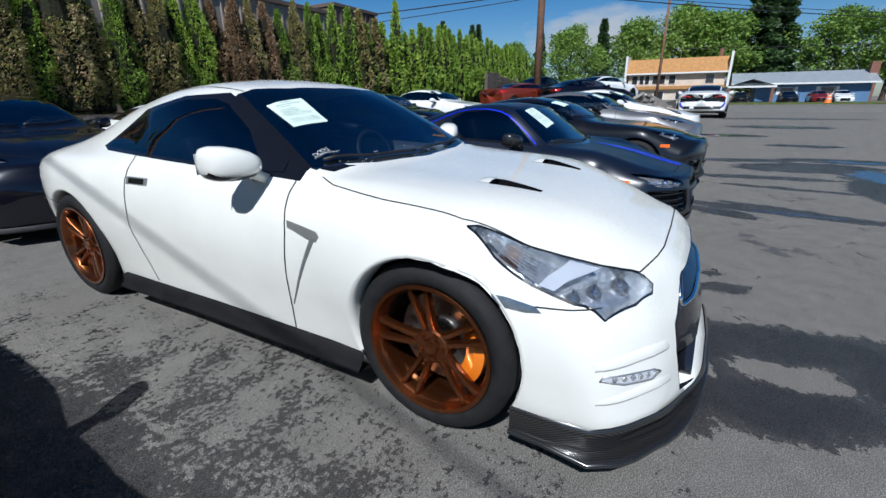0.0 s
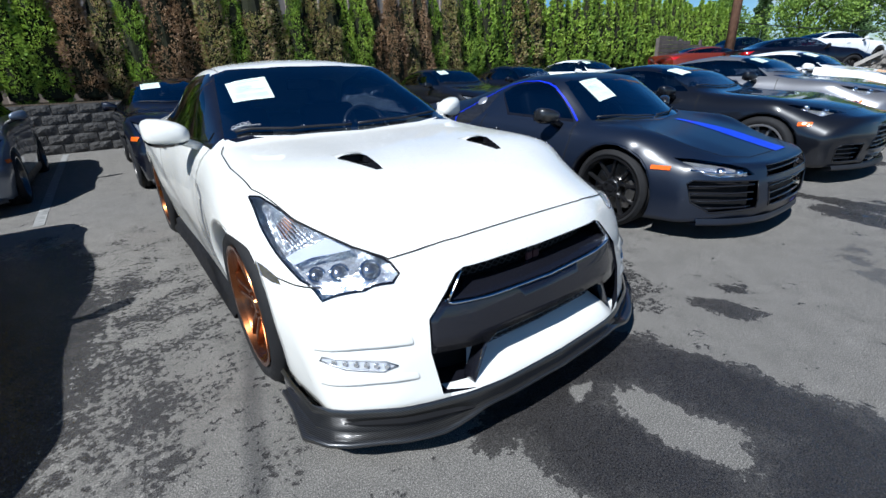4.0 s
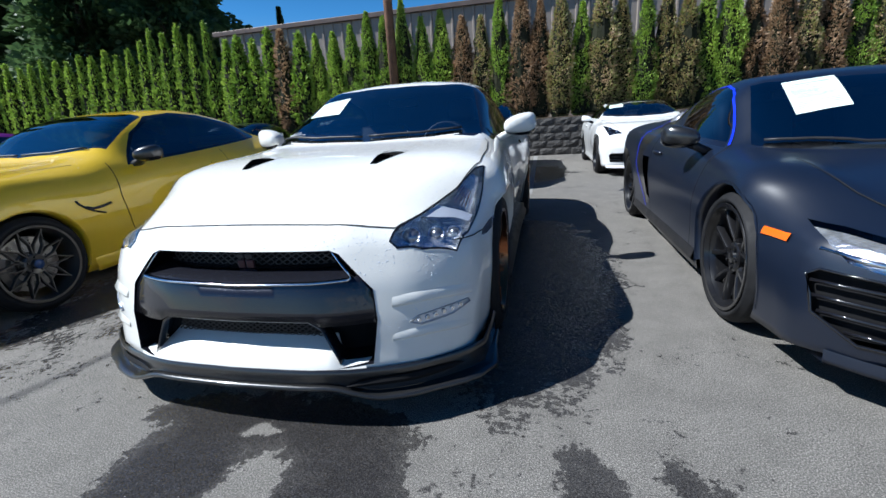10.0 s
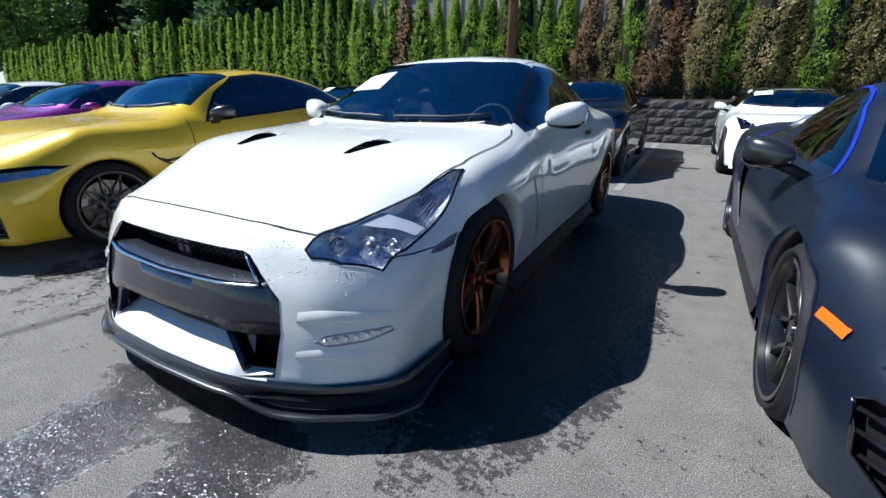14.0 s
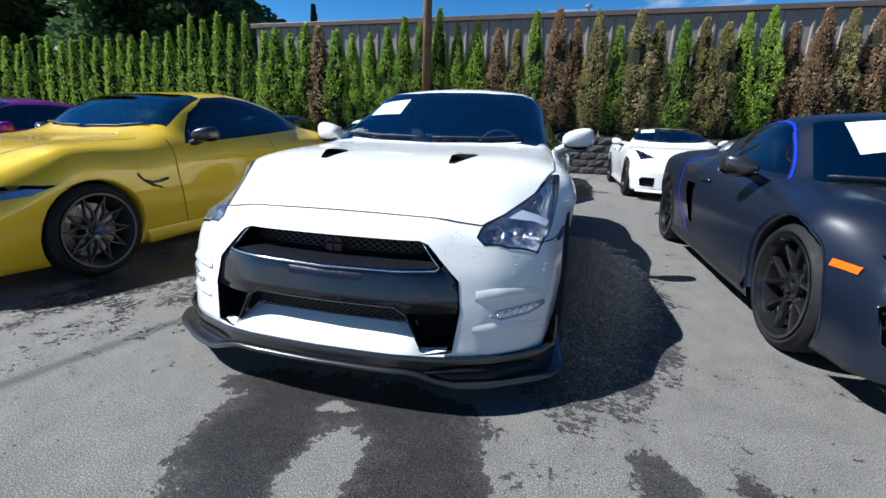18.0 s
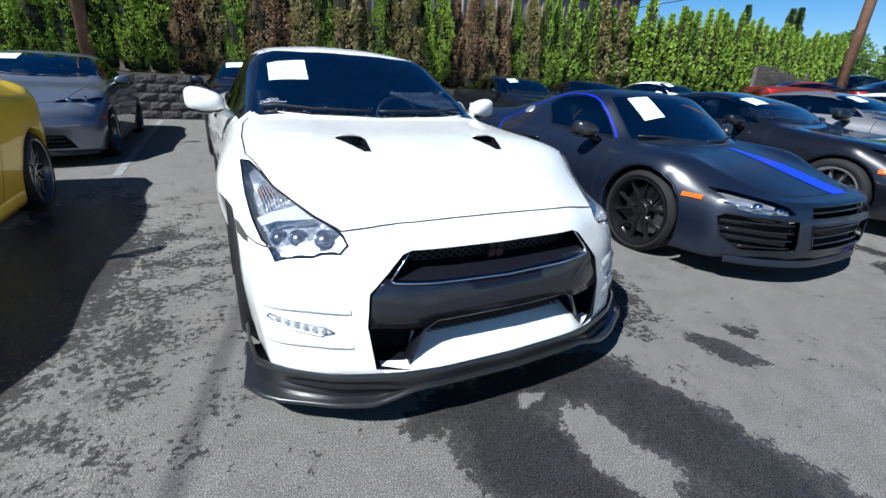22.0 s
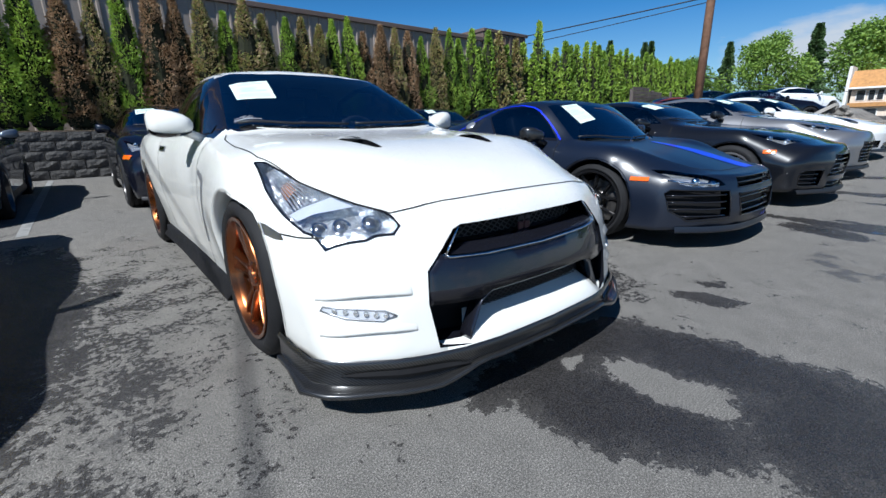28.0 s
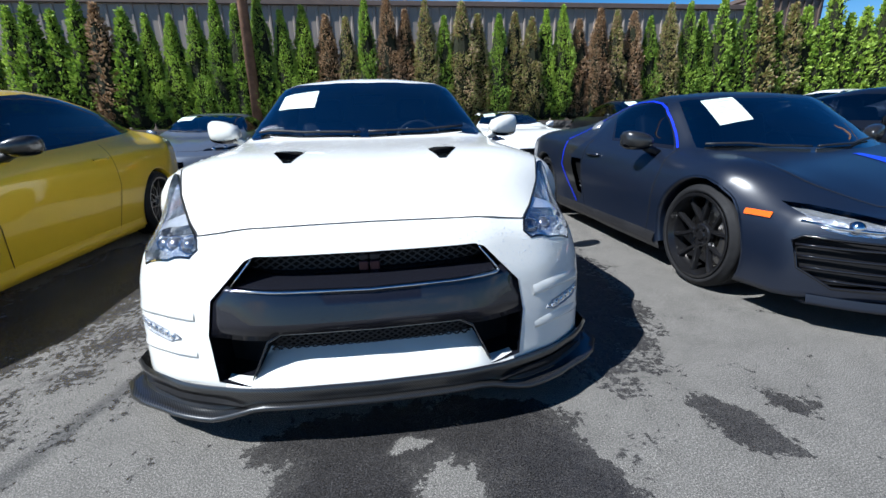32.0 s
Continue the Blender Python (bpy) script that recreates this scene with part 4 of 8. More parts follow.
def white_coupe(m):
    car = thing("white_sports_coupe", m, "pearl white sports coupe with copper wheels and rain beads", "car")
    sh = Shell(GTR_KEYS, 4.62, 0.33, 0.22, step=0.06, edge=0.04,
               lean=((0.10, 0.04), (0.20, 0.04), (0.40, 0.07), (0.535, 0.105), (0.66, 0.165), (0.72, 0.21), (1.2, 0.21)),
               plan=((0, 0), (0.3, 0.012), (0.42, 0.035), (0.52, 0.075), (0.6, 0.105), (0.667, 0.135), (0.74, 0.185), (0.82, 0.245), (0.86, 0.285), (0.90, 0.34), (1.0, 0.50)))
    SIDE = {-1: lambda c, n: c.x < -0.42 and n.x < -0.1, 1: lambda c, n: c.x > 0.42 and n.x > 0.1}
    # bumper, hood, screen and glasshouse
    sh.mark("bumper", [(0.72, 0.10), (0.72, 0.628), (0.57, 0.622), (0.40, 0.640), (0.34, 0.90), (-0.2, 0.90), (-0.2, 0.10)], "x", lambda c, n: True)
    hood = [(0, 0.258), (0.34, 0.262), (0.44, 0.275), (0.593, 0.318), (0.66, 0.44), (0.768, 0.665), (0.845, 0.90), (0.835, 1.25), (0.805, 1.55), (0.772, 1.64), (0.62, 1.61), (0.40, 1.555), (0, 1.52)]
    sh.mark("hood", hood + [(-x, y) for x, y in hood[:0:-1] if x], "z", UP)
    for sx in (-1, 1):
        sh.mark("pillar" + ("r" if sx < 0 else "l"), [(1.74, 0.955), (1.84, 0.960), (2.5, 0.985), (3.44, 1.018), (3.535, 1.04), (3.48, 1.085), (3.18, 1.262), (2.80, 1.333), (2.42, 1.345), (2.1, 1.225), (1.75, 1.04)], "x", SIDE[sx])
        sh.mark("side_window" + ("r" if sx < 0 else "l"), [(1.98, 0.985), (2.95, 1.018), (3.09, 1.248), (2.76, 1.312), (2.50, 1.315), (2.36, 1.285), (2.16, 1.165)], "x", SIDE[sx])
        sh.mark("quarter_window" + ("r" if sx < 0 else "l"), [(2.965, 1.02), (3.43, 1.036), (3.49, 1.05), (3.40, 1.11), (3.16, 1.235), (3.105, 1.244)], "x", SIDE[sx])
    sh.mark("windscreen", [(0, 1.565), (0.42, 1.605), (0.66, 1.665), (0.748, 1.705), (0.602, 2.362), (0.32, 2.30), (0, 2.28), (-0.32, 2.30), (-0.602, 2.362), (-0.748, 1.705), (-0.66, 1.665), (-0.42, 1.605)], "z", lambda c, n: c.z > 0.96)
    for sx, nm in ((-1, "door_r"), (1, "door_l")):
        sh.mark(nm, [(1.76, 0.955), (1.745, 0.75), (1.80, 0.25), (3.0, 0.25), (3.09, 0.60), (3.06, 1.004), (2.5, 0.984), (1.90, 0.962)], "x", lambda c, n, sx=sx: SIDE[sx](c, n) and c.z < 1.06)
        sh.mark("fender_duct" + nm[-1], [(1.738, 0.80), (1.545, 0.777), (1.525, 0.757), (1.545, 0.73), (1.605, 0.735), (1.732, 0.768)], "x", SIDE[sx])
    for sx, p in both(LAMP):
        sh.mark("lamp_l" if sx > 0 else "lamp_r", p, "z", lambda c, n: c.z > 0.592 and c.y < 1.0)
    opening = [(0, 0.658), (0.375, 0.658), (0.41, 0.645), (0.535, 0.515), (0.55, 0.40), (0.53, 0.24), (0, 0.225)]
    sh.mark("opening", opening + [(-x, z) for x, z in opening[::-1] if x], "y", NOSE)
    for sx, p in both(DRL):
        sh.mark("drl_l" if sx > 0 else "drl_r", p, "y", lambda c, n: c.y < 0.8 and n.y < -0.05)
    for sx in (-1, 1):
        sh.mark("marker_l" if sx > 0 else "marker_r", [(0.575, 0.612), (0.63, 0.608), (0.73, 0.622), (0.75, 0.66), (0.70, 0.655), (0.60, 0.632)], "x", SIDE[sx])
        for cy in (1.01, 3.80):
            sh.mark("wheel_hole", circle(cy, 0.37, 0.388), "x", lambda c, n, sx=sx: c.x * sx > 0.5)
    for sx, p in both(VENT):
        sh.mark("vent", p, "z", UP)
    sh.seal()
    for f in sh.bm.faces:
        c = f.calc_center_median()
        if f[sh.reg] == 0 and c.z > 1.0 and c.y < 2.36 and abs(c.x) > 0.58:
            f[sh.reg] = sh.names.index("pillarl" if c.x > 0 else "pillarr")
    P = M["white"]
    sh.skin("body", ("body",), P, car)
    sh.skin("front_bumper", ("bumper",), P, car)
    sh.skin("hood", ("hood",), P, car)
    sh.skin("door", ("door_r",), P, car)
    sh.skin("door", ("door_l",), P, car)
    panes = [sh.skin("windscreen", ("windscreen",), M["glass"], car)]
    for k in "rl":
        sh.skin("window_surround", ("pillar" + k,), M["gloss_trim"], car, "gloss black window surround")
        panes += [sh.skin("side_window", ("side_window" + k,), M["dark_glass"], car), sh.skin("quarter_window", ("quarter_window" + k,), M["dark_glass"], car)]

    sh.skin("fender_vent", ("fender_ductr",), M["satin_metal"], car, "satin metal fender vent")
    sh.skin("fender_vent", ("fender_ductl",), M["satin_metal"], car, "satin metal fender vent")
    for k in ("marker_l", "marker_r"):
        sh.skin("side_marker", (k,), M["lamp_grey"], car, "smoked side marker lens")
    for sx in (-1, 1):
        rows = []
        for i in range(9):
            u = i / 8
            y, z = 1.565 + 0.20 * u, 0.745 - 0.36 * u
            k = 0.016 * (1 - 0.75 * u)
            rows.append([sh.side(y - k, z, sx, 0.001), sh.side(y, z, sx, 0.007), sh.side(y + k, z, sx, 0.001)])
        part("vent_blade", loft(rows), M["satin_metal"], car, "slim satin metal blade", smooth=True)
    # panel joints
    seams = []
    hp = [(0, 0.258), (0.34, 0.262), (0.44, 0.275), (0.593, 0.318), (0.66, 0.44), (0.768, 0.665), (0.845, 0.90), (0.835, 1.25), (0.805, 1.55), (0.772, 1.64)]
    for sx in (-1, 1):
        seams.append(seam_line(sh, [(sx * x, y) for x, y in hp], "top", 0.0055))
        seams.append(seam_line(sh, [(1.76, 0.955), (1.745, 0.75), (1.80, 0.22)], "side", 0.007, sx=sx))
        seams.append(seam_line(sh, [(3.06, 1.004), (3.09, 0.60), (3.0, 0.25)], "side", 0.006, sx=sx))
        seams.append(seam_line(sh, [(0.60, 0.632), (0.50, 0.632), (0.40, 0.640)], "side", 0.005, sx=sx))
        seams.append(seam_line(sh, [(3.9, 0.66), (4.5, 0.70)], "side", 0.005, sx=sx))
        seams.append(seam_line(sh, [(sx * 0.575, 2.36), (sx * 0.565, 2.8), (sx * 0.55, 3.3)], "top", 0.006))
    for s in seams:
        part("panel_joint", s, M["seam"], car)
    # headlamps
    for sx, nm in ((-1, "lamp_r"), (1, "lamp_l")):
        lens = sh.skin("headlamp", (nm,), M["clear"], car, "clear swept-back headlamp with projector lenses")
        lens.visible_shadow = False
        bowl = sh.take(nm)
        for v in bowl.verts:
            v.co += Vector((-sx * 0.012, 0.035, -0.042))
        part("reflector", bowl, M["lamp_chrome"], lens, smooth=False)
        rim = bmesh.new()
        edge = sh.take(nm)
        loops = [e for e in edge.edges if e.is_boundary]
        for e in loops:
            a, b = e.verts[0].co.copy(), e.verts[1].co.copy()
            dn = Vector((-sx * 0.012, 0.035, -0.042))
            rim.faces.new([rim.verts.new(q) for q in (a, b, b + dn, a + dn)])
        edge.free()
        part("lamp_rim", rim, M["lamp_chrome"], lens)
        pts = LAMP + LAMP[:1]
        part("lamp_trim", seam_line(sh, [(sx * x, y) for x, y in pts], "top", 0.009, 0.002, step=0.03), M["gloss_trim"], lens)
        for (x, y, r, mt) in ((0.652, 0.345, 0.034, "lamp_grey"), (0.735, 0.415, 0.029, "lamp_grey"), (0.795, 0.470, 0.026, "lamp_grey")):
            c = sh.top(sx * x, y) + Vector((-sx * 0.012, 0.030, -0.046))
            bm = bmesh.new()
            bmesh.ops.create_uvsphere(bm, u_segments=16, v_segments=10, radius=r)
            bmesh.ops.transform(bm, matrix=Matrix.Translation(c), verts=bm.verts[:])
            part("projector", bm, M[mt], lens, smooth=True)
            ring = bmesh.new()
            n = 20
            tube_into(ring, [c + Vector((math.cos(2 * math.pi * i / n) * r * 1.08, -0.012 + 0.5 * r * math.sin(2 * math.pi * i / n), 0.010 + math.sin(2 * math.pi * i / n) * r * 0.85)) for i in range(n)], 0.005, 5, True)
            part("projector_ring", ring, M["chrome"], lens, smooth=True)
        # light-guide bar across the lamp and the turn signal behind it
        lo, hi = ((0.668, 0.438), (0.838, 0.552)), ((0.712, 0.535), (0.848, 0.605))
        bar = loft([[sh.top(sx * (a[0] + (b[0] - a[0]) * u), a[1] + (b[1] - a[1]) * u, -0.005) for u in (0, 0.33, 0.66, 1)] for a, b in ((lo[0], hi[0]), ((0.728, 0.478), (0.757, 0.556)), ((0.785, 0.520), (0.802, 0.582)), (lo[1], hi[1]))])
        part("light_guide", bar, M["white_lens"], lens, smooth=True)
        tsg = loft([[sh.top(sx * (0.79 + 0.05 * u), 0.68 + v * 0.5, -0.03) for v in (0, 0.05, 0.1)] for u in (0, 0.5, 1)])
        part("turn_signal", tsg, M["amber_dim"], lens, smooth=True)
        rows = bmesh.new()
        for i in range(7):
            a, b = sh.top(sx * (0.765 + 0.012 * i), 0.62, -0.018), sh.top(sx * (0.82 + 0.005 * i), 0.80, -0.018)
            tube_into(rows, [a, b], 0.0035, 5)
        part("ribbed_insert", rows, M["lamp_chrome"], lens)
    # daytime lamps
    for sx in (-1, 1):
        d = sh.skin("daytime_lamp", ("drl_l" if sx > 0 else "drl_r",), M["white_lens"], car, "oval clear daytime lamp")
        for i in range(6):
            dots = bmesh.new()
            p = sh.front(sx * (0.690 + 0.027 * i), 0.380 + 0.004 * i, 0.003)
            r = bmesh.ops.create_cone(dots, segments=12, radius1=0.011, radius2=0.008, depth=0.008, cap_ends=True)
            n = Vector((sx * 0.75, -1, 0)).normalized()
            bmesh.ops.transform(dots, matrix=Matrix.Translation(p) @ n.to_track_quat("Z", "Y").to_matrix().to_4x4(), verts=r["verts"])
            part("led", dots, M["lamp_chrome"], d, smooth=False)
        part("lamp_bezel", tube([sh.front(sx * x, z, 0.001) for x, z in resample(DRL + DRL[:1], 0.03)], 0.0035, 5), M["satin_metal"], d, smooth=True)
    # crease blades on the bumper corners
    for sx in (-1, 1):
        for z0, z1, dp in ((0.445, 0.435, 0.014), (0.32, 0.305, 0.012)):
            rows = []
            for i in range(15):
                u = i / 14
                x = sx * (0.60 + 0.265 * u)
                z = z0 + (z1 - z0) * u + 0.012 * math.sin(math.pi * u)
                p = sh.front(x, z)
                k = math.sin(math.pi * (0.03 + 0.94 * u)) ** 0.6
                n = Vector((sx * (0.25 + 0.5 * u), -1, 0)).normalized()
                rows.append([p + Vector((0, 0.01, 0.035)), p + n * dp * k + Vector((0, 0, 0.006)), p + n * dp * k * 0.6 + Vector((0, 0, -0.004)), p + Vector((0, 0.012, -0.012))])
            part("bumper_crease", loft(rows), P, car, smooth=True)
    # nose opening: grille, bar, intakes
    mouth = [(x * 1.0, z) for x, z in opening] + [(-x, z) for x, z in opening[::-1] if x]
    # near-black sheet across the opening paints its unlit depth
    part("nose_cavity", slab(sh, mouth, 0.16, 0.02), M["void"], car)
    wall = bmesh.new()
    pl = resample([(x, z) for x, z in opening] + [(-x, z) for x, z in opening[::-1] if x] + [opening[0]], 0.04)
    for (a, b), (c, e) in zip(pl, pl[1:]):
        y1, y2 = sh.front(a * 1.01, b).y, sh.front(c * 1.01, e).y
        f1, f2 = sh.face(a, b), sh.face(c, e)
        wall.faces.new([wall.verts.new(q) for q in ((a, f1 - 0.002, b), (c, f2 - 0.002, e), (c * 0.99, f2 + 0.17, e), (a * 0.99, f1 + 0.17, b))])
    part("nose_surround", wall, M["gunmetal"], car)
    bar = [(-0.531, 0.515), (-0.478, 0.568), (-0.455, 0.552), (-0.30, 0.546), (0, 0.540), (0.30, 0.546), (0.455, 0.552), (0.478, 0.568), (0.531, 0.515), (0.546, 0.393), (0.352, 0.393), (0.310, 0.412), (-0.310, 0.412), (-0.352, 0.393), (-0.546, 0.393)]
    part("grille_bar", slab(sh, bar, 0.006, 0.05), M["gunmetal"], car, "dark grey metallic bumper bar", smooth=True)
    part("chrome_strip", strip(sh, [(-0.388, 0.648), (-0.462, 0.560), (-0.448, 0.553), (-0.30, 0.547), (0, 0.542), (0.30, 0.547), (0.448, 0.553), (0.462, 0.560), (0.388, 0.648)], 0.0, 0.013, 0.02), M["chrome"], car, "thin chrome grille strip", smooth=True)
    shelf = [(-0.40, 0.63), (-0.445, 0.560), (-0.30, 0.552), (0, 0.548), (0.30, 0.552), (0.445, 0.560), (0.40, 0.63)]
    rows = []
    for x, z in resample(shelf[1:-1], 0.04):
        y = sh.face(x, z)
        rows.append([Vector((x, y + 0.012, z)), Vector((x * 0.985, y + 0.06, z + 0.022)), Vector((x * 0.97, y + 0.12, z + 0.034))])
    part("grille_lip", loft(rows), M["gunmetal"], car, smooth=True)
    slot = [(-0.37, 0.656), (-0.44, 0.57), (0, 0.55), (0.44, 0.57), (0.37, 0.656)]
    part("grille_mesh", lattice(sh, slot, 0.11, 0.036, 0.006), M["black_plastic"], car)
    low = [(-0.31, 0.408), (-0.37, 0.30), (0.37, 0.30), (0.31, 0.408)]
    part("intake_mesh", lattice(sh, low, 0.10, 0.030, 0.006), M["black_plastic"], car)
    part("intake_frame", strip(sh, [(-0.412, 0.25), (-0.348, 0.385), (-0.302, 0.412), (0.302, 0.412), (0.348, 0.385), (0.412, 0.25)], 0.012, 0.018, 0.06), M["gunmetal"], car, smooth=True)
    rows = []
    inner = [-0.41 + 0.041 * i for i in range(21)]
    for x in [-0.505, -0.46, -0.413] + inner + [0.413, 0.46, 0.505]:
        y = sh.face(x, 0.22)
        if abs(x) > 0.411:
            rows.append([Vector((x, y - 0.004, 0.215)), Vector((x, y - 0.002, 0.236)), Vector((x, y + 0.03, 0.240)), Vector((x, y + 0.06, 0.240))])
        else:
            rows.append([Vector((x, y - 0.004, 0.215)), Vector((x, y - 0.002, 0.236)), Vector((x * 0.945, y + 0.04, 0.278)), Vector((x * 0.89, y + 0.12, 0.322))])
    part("lower_lip", loft(rows), P, car, smooth=True)
    # badge: plain red and steel blocks on the mesh
    bd = part("grille_badge", merge([box((-0.036, 0.205, 0.578), (-0.004, 0.215, 0.612), 0.004), box((0.002, 0.205, 0.578), (0.036, 0.215, 0.612), 0.004)]), M["badge_red"], car, "small dark red badge")
    part("badge_top", merge([box((-0.034, 0.205, 0.618), (-0.004, 0.213, 0.636), 0.003), box((0.004, 0.205, 0.618), (0.034, 0.213, 0.636), 0.003)]), M["black_plastic"], bd)
    # carbon splitter: upper band and lower blade, dipping towards the corners
    rows, blade, path = [], [], []
    for i in range(41):
        x = 0.90 * (-1 + 2 * i / 40)
        path.append((x, sh.face(x, 0.2)))
    path = [(-0.912, 0.66), (-0.912, 0.54)] + path + [(0.912, 0.54), (0.912, 0.66)]
    for i, (x, y) in enumerate(path):
        a, b = Vector((*path[max(0, i - 1)], 0)), Vector((*path[min(len(path) - 1, i + 1)], 0))
        d = (b - a).normalized()
        n = Vector((d.y, -d.x, 0))
        p = Vector((x, y, 0))
        dip = smoothstep(0.36, 0.56, abs(x))
        zt, zb = 0.228 - 0.012 * dip, 0.172 - 0.052 * dip
        V = lambda o, z: p + n * o + Vector((0, 0, z))
        rows.append([V(0.004, zt + 0.012), V(0.016, zt), V(0.008, zt - 0.022), V(0.010, zb + 0.016)])
        out = (0.024 + 0.026 * dip + 0.015 * smoothstep(0.7, 0.86, abs(x))) * (1 - 0.65 * smoothstep(0.34, 0.58, y))
        blade.append([V(0.0, zb + 0.017), V(out * 0.6, zb + 0.008), V(out, zb + 0.013), V(out + 0.006, zb), V(out - 0.004, zb - 0.010), V(-0.14, zb - 0.012)])
    band = part("splitter", loft(rows), M["carbon"], car, "glossy carbon fibre front splitter", smooth=True)
    part("splitter_blade", loft(blade), M["carbon"], band, smooth=True)
    for sx in (-1, 1):
        rows = []
        for i in range(11):
            x = sx * (0.44 + 0.40 * i / 10)
            y = sh.face(x, 0.2)
            k = math.sin(math.pi * i / 10) ** 0.4
            rows.append([Vector((x, y - 0.016, 0.175 + 0.016 * k)), Vector((x, y - 0.024, 0.175)), Vector((x, y - 0.018, 0.175 - 0.016 * k))])
        # near-black patch on the band paints the shade of a slot; nothing is cut
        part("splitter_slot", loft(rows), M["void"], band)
    # side skirts
    for sx in (-1, 1):
        rows = []
        for i in range(19):
            y = 1.36 + 2.02 * i / 18
            x = 0.91 + 0.02 * smoothstep(2.6, 3.4, y)
            rows.append([Vector((sx * (x - 0.03), y, 0.235)), Vector((sx * (x + 0.012), y, 0.225)), Vector((sx * (x + 0.015), y, 0.180)), Vector((sx * (x + 0.036), y, 0.160)), Vector((sx * (x + 0.040), y, 0.148)), Vector((sx * (x - 0.05), y, 0.135))])
        part("side_skirt", loft(rows), M["skirt"], car, "black side skirt blade", smooth=True)
    for sx in (-1, 1):
        for cy in (1.01, 3.80):
            arch_parts(car, sh, cy, 0.37, 0.388, sx, "white")
        # door handle: recess plate and chrome bar
        pts = [[sh.side(y, z, sx, 0.003) for y in (2.86, 2.93, 3.0, 3.06)] for z in (0.855, 0.895)]
        hd = part("door_handle", loft(pts), M["satin_metal"], car, "flush satin metal handle")
        part("handle_grip", loft([[sh.side(y, z, sx, 0.007) for y in (2.89, 2.95, 3.03)] for z in (0.862, 0.888)]), M["gloss_trim"], hd)
        mirror(car, (sx * 0.855, 1.96, 1.030), sx, "white", 0.215, 0.150, 0.165, lower="white")
        # small corner pane in front of the door glass
        part("mirror_triangle", loft([[sh.side(y, z, sx, 0.004) for y in (1.86, 1.98)] for z in (0.985, 1.03)]), M["gloss_trim"], car)
    # hood vents
    for sx, p in both(VENT):
        ps = resample(p + [p[0]], 0.03)
        rows = []
        for x, y in ps:
            q = sh.top(x, y)
            rows.append([q + Vector((0, 0, 0.002)), q + Vector((0, 0, -0.03))])
        part("hood_vent", loft(rows), M["gloss_trim"], car, "black hood vent scoop")
        fl = bmesh.new()
        fl.faces.new([fl.verts.new(sh.top(x, y) + Vector((0, 0, -0.004 - 0.03 * smoothstep(0.77, 0.96, y)))) for x, y in p])
        part("vent_floor", fl, M["gloss_trim"], car)
        hd = loft([[sh.top(sx * (0.305 + 0.14 * u), 1.005 + 0.04 * v, 0.002 + 0.012 * math.sin(math.pi * u) ** 0.5 * (1 - max(0, v))) for v in (-0.7, 0, 0.5, 1.0)] for u in (0, 0.25, 0.5, 0.75, 1)])
        part("vent_lip", hd, P, car, smooth=True)
    cabin(car, 0.70, 1.95, 2.75, 0.25, 0.95, 1.39)
    wipers(car, sh, [[(-0.68, 1.72), (-0.40, 1.655), (-0.05, 1.625)], [(0.0, 1.63), (0.35, 1.65), (0.62, 1.71)]])
    paper_sheet(car, sh, -0.605, -0.365, 1.975, 2.185, 0.02)
    # small white signature mark on the glass
    sg = bmesh.new()
    for k in range(2):
                tube_into(sg, [sh.top(-0.66 + 0.05 * k + 0.024 * math.cos(a), 1.775 + 0.013 * math.sin(2 * a), 0.004) for a in [2 * math.pi * i / 14 for i in range(14)]], 0.0011, 4, True)
    tube_into(sg, [sh.top(-0.69 + 0.03 * i, 1.765 - 0.003 * i, 0.004) for i in range(6)], 0.0014, 4)
    part("window_decal", sg, M["white_print"], car, "small white scribble decal")
    put_wheels(car, [(-0.80, 1.01, -1), (0.80, 1.01, 1), (-0.838, 3.80, -1), (0.838, 3.80, 1)], 0.362, 0.272, 0.27, "split", "bronze", "orange_caliper", label="copper split-spoke wheel with a low tyre")
    sh.bead_ok = {sh.names.index(n) for n in ("body", "hood", "bumper", "windscreen")}
    sh.bm.faces.ensure_lookup_table()
    rain_beads(car, sh, [(2200, "z", (-0.86, 0.25), (0.86, 1.7)), (900, "y", (0.45, 0.36), (0.93, 0.75)), (700, "y", (-0.6, 0.66), (0.6, 0.75)), (500, "x", (0.45, 0.6), (1.4, 0.95)), (500, "z", (-0.6, 2.32), (0.6, 2.7))], 1)
    sh.bm.free()
    return car


white_coupe(pose(0.05, 0, 0))


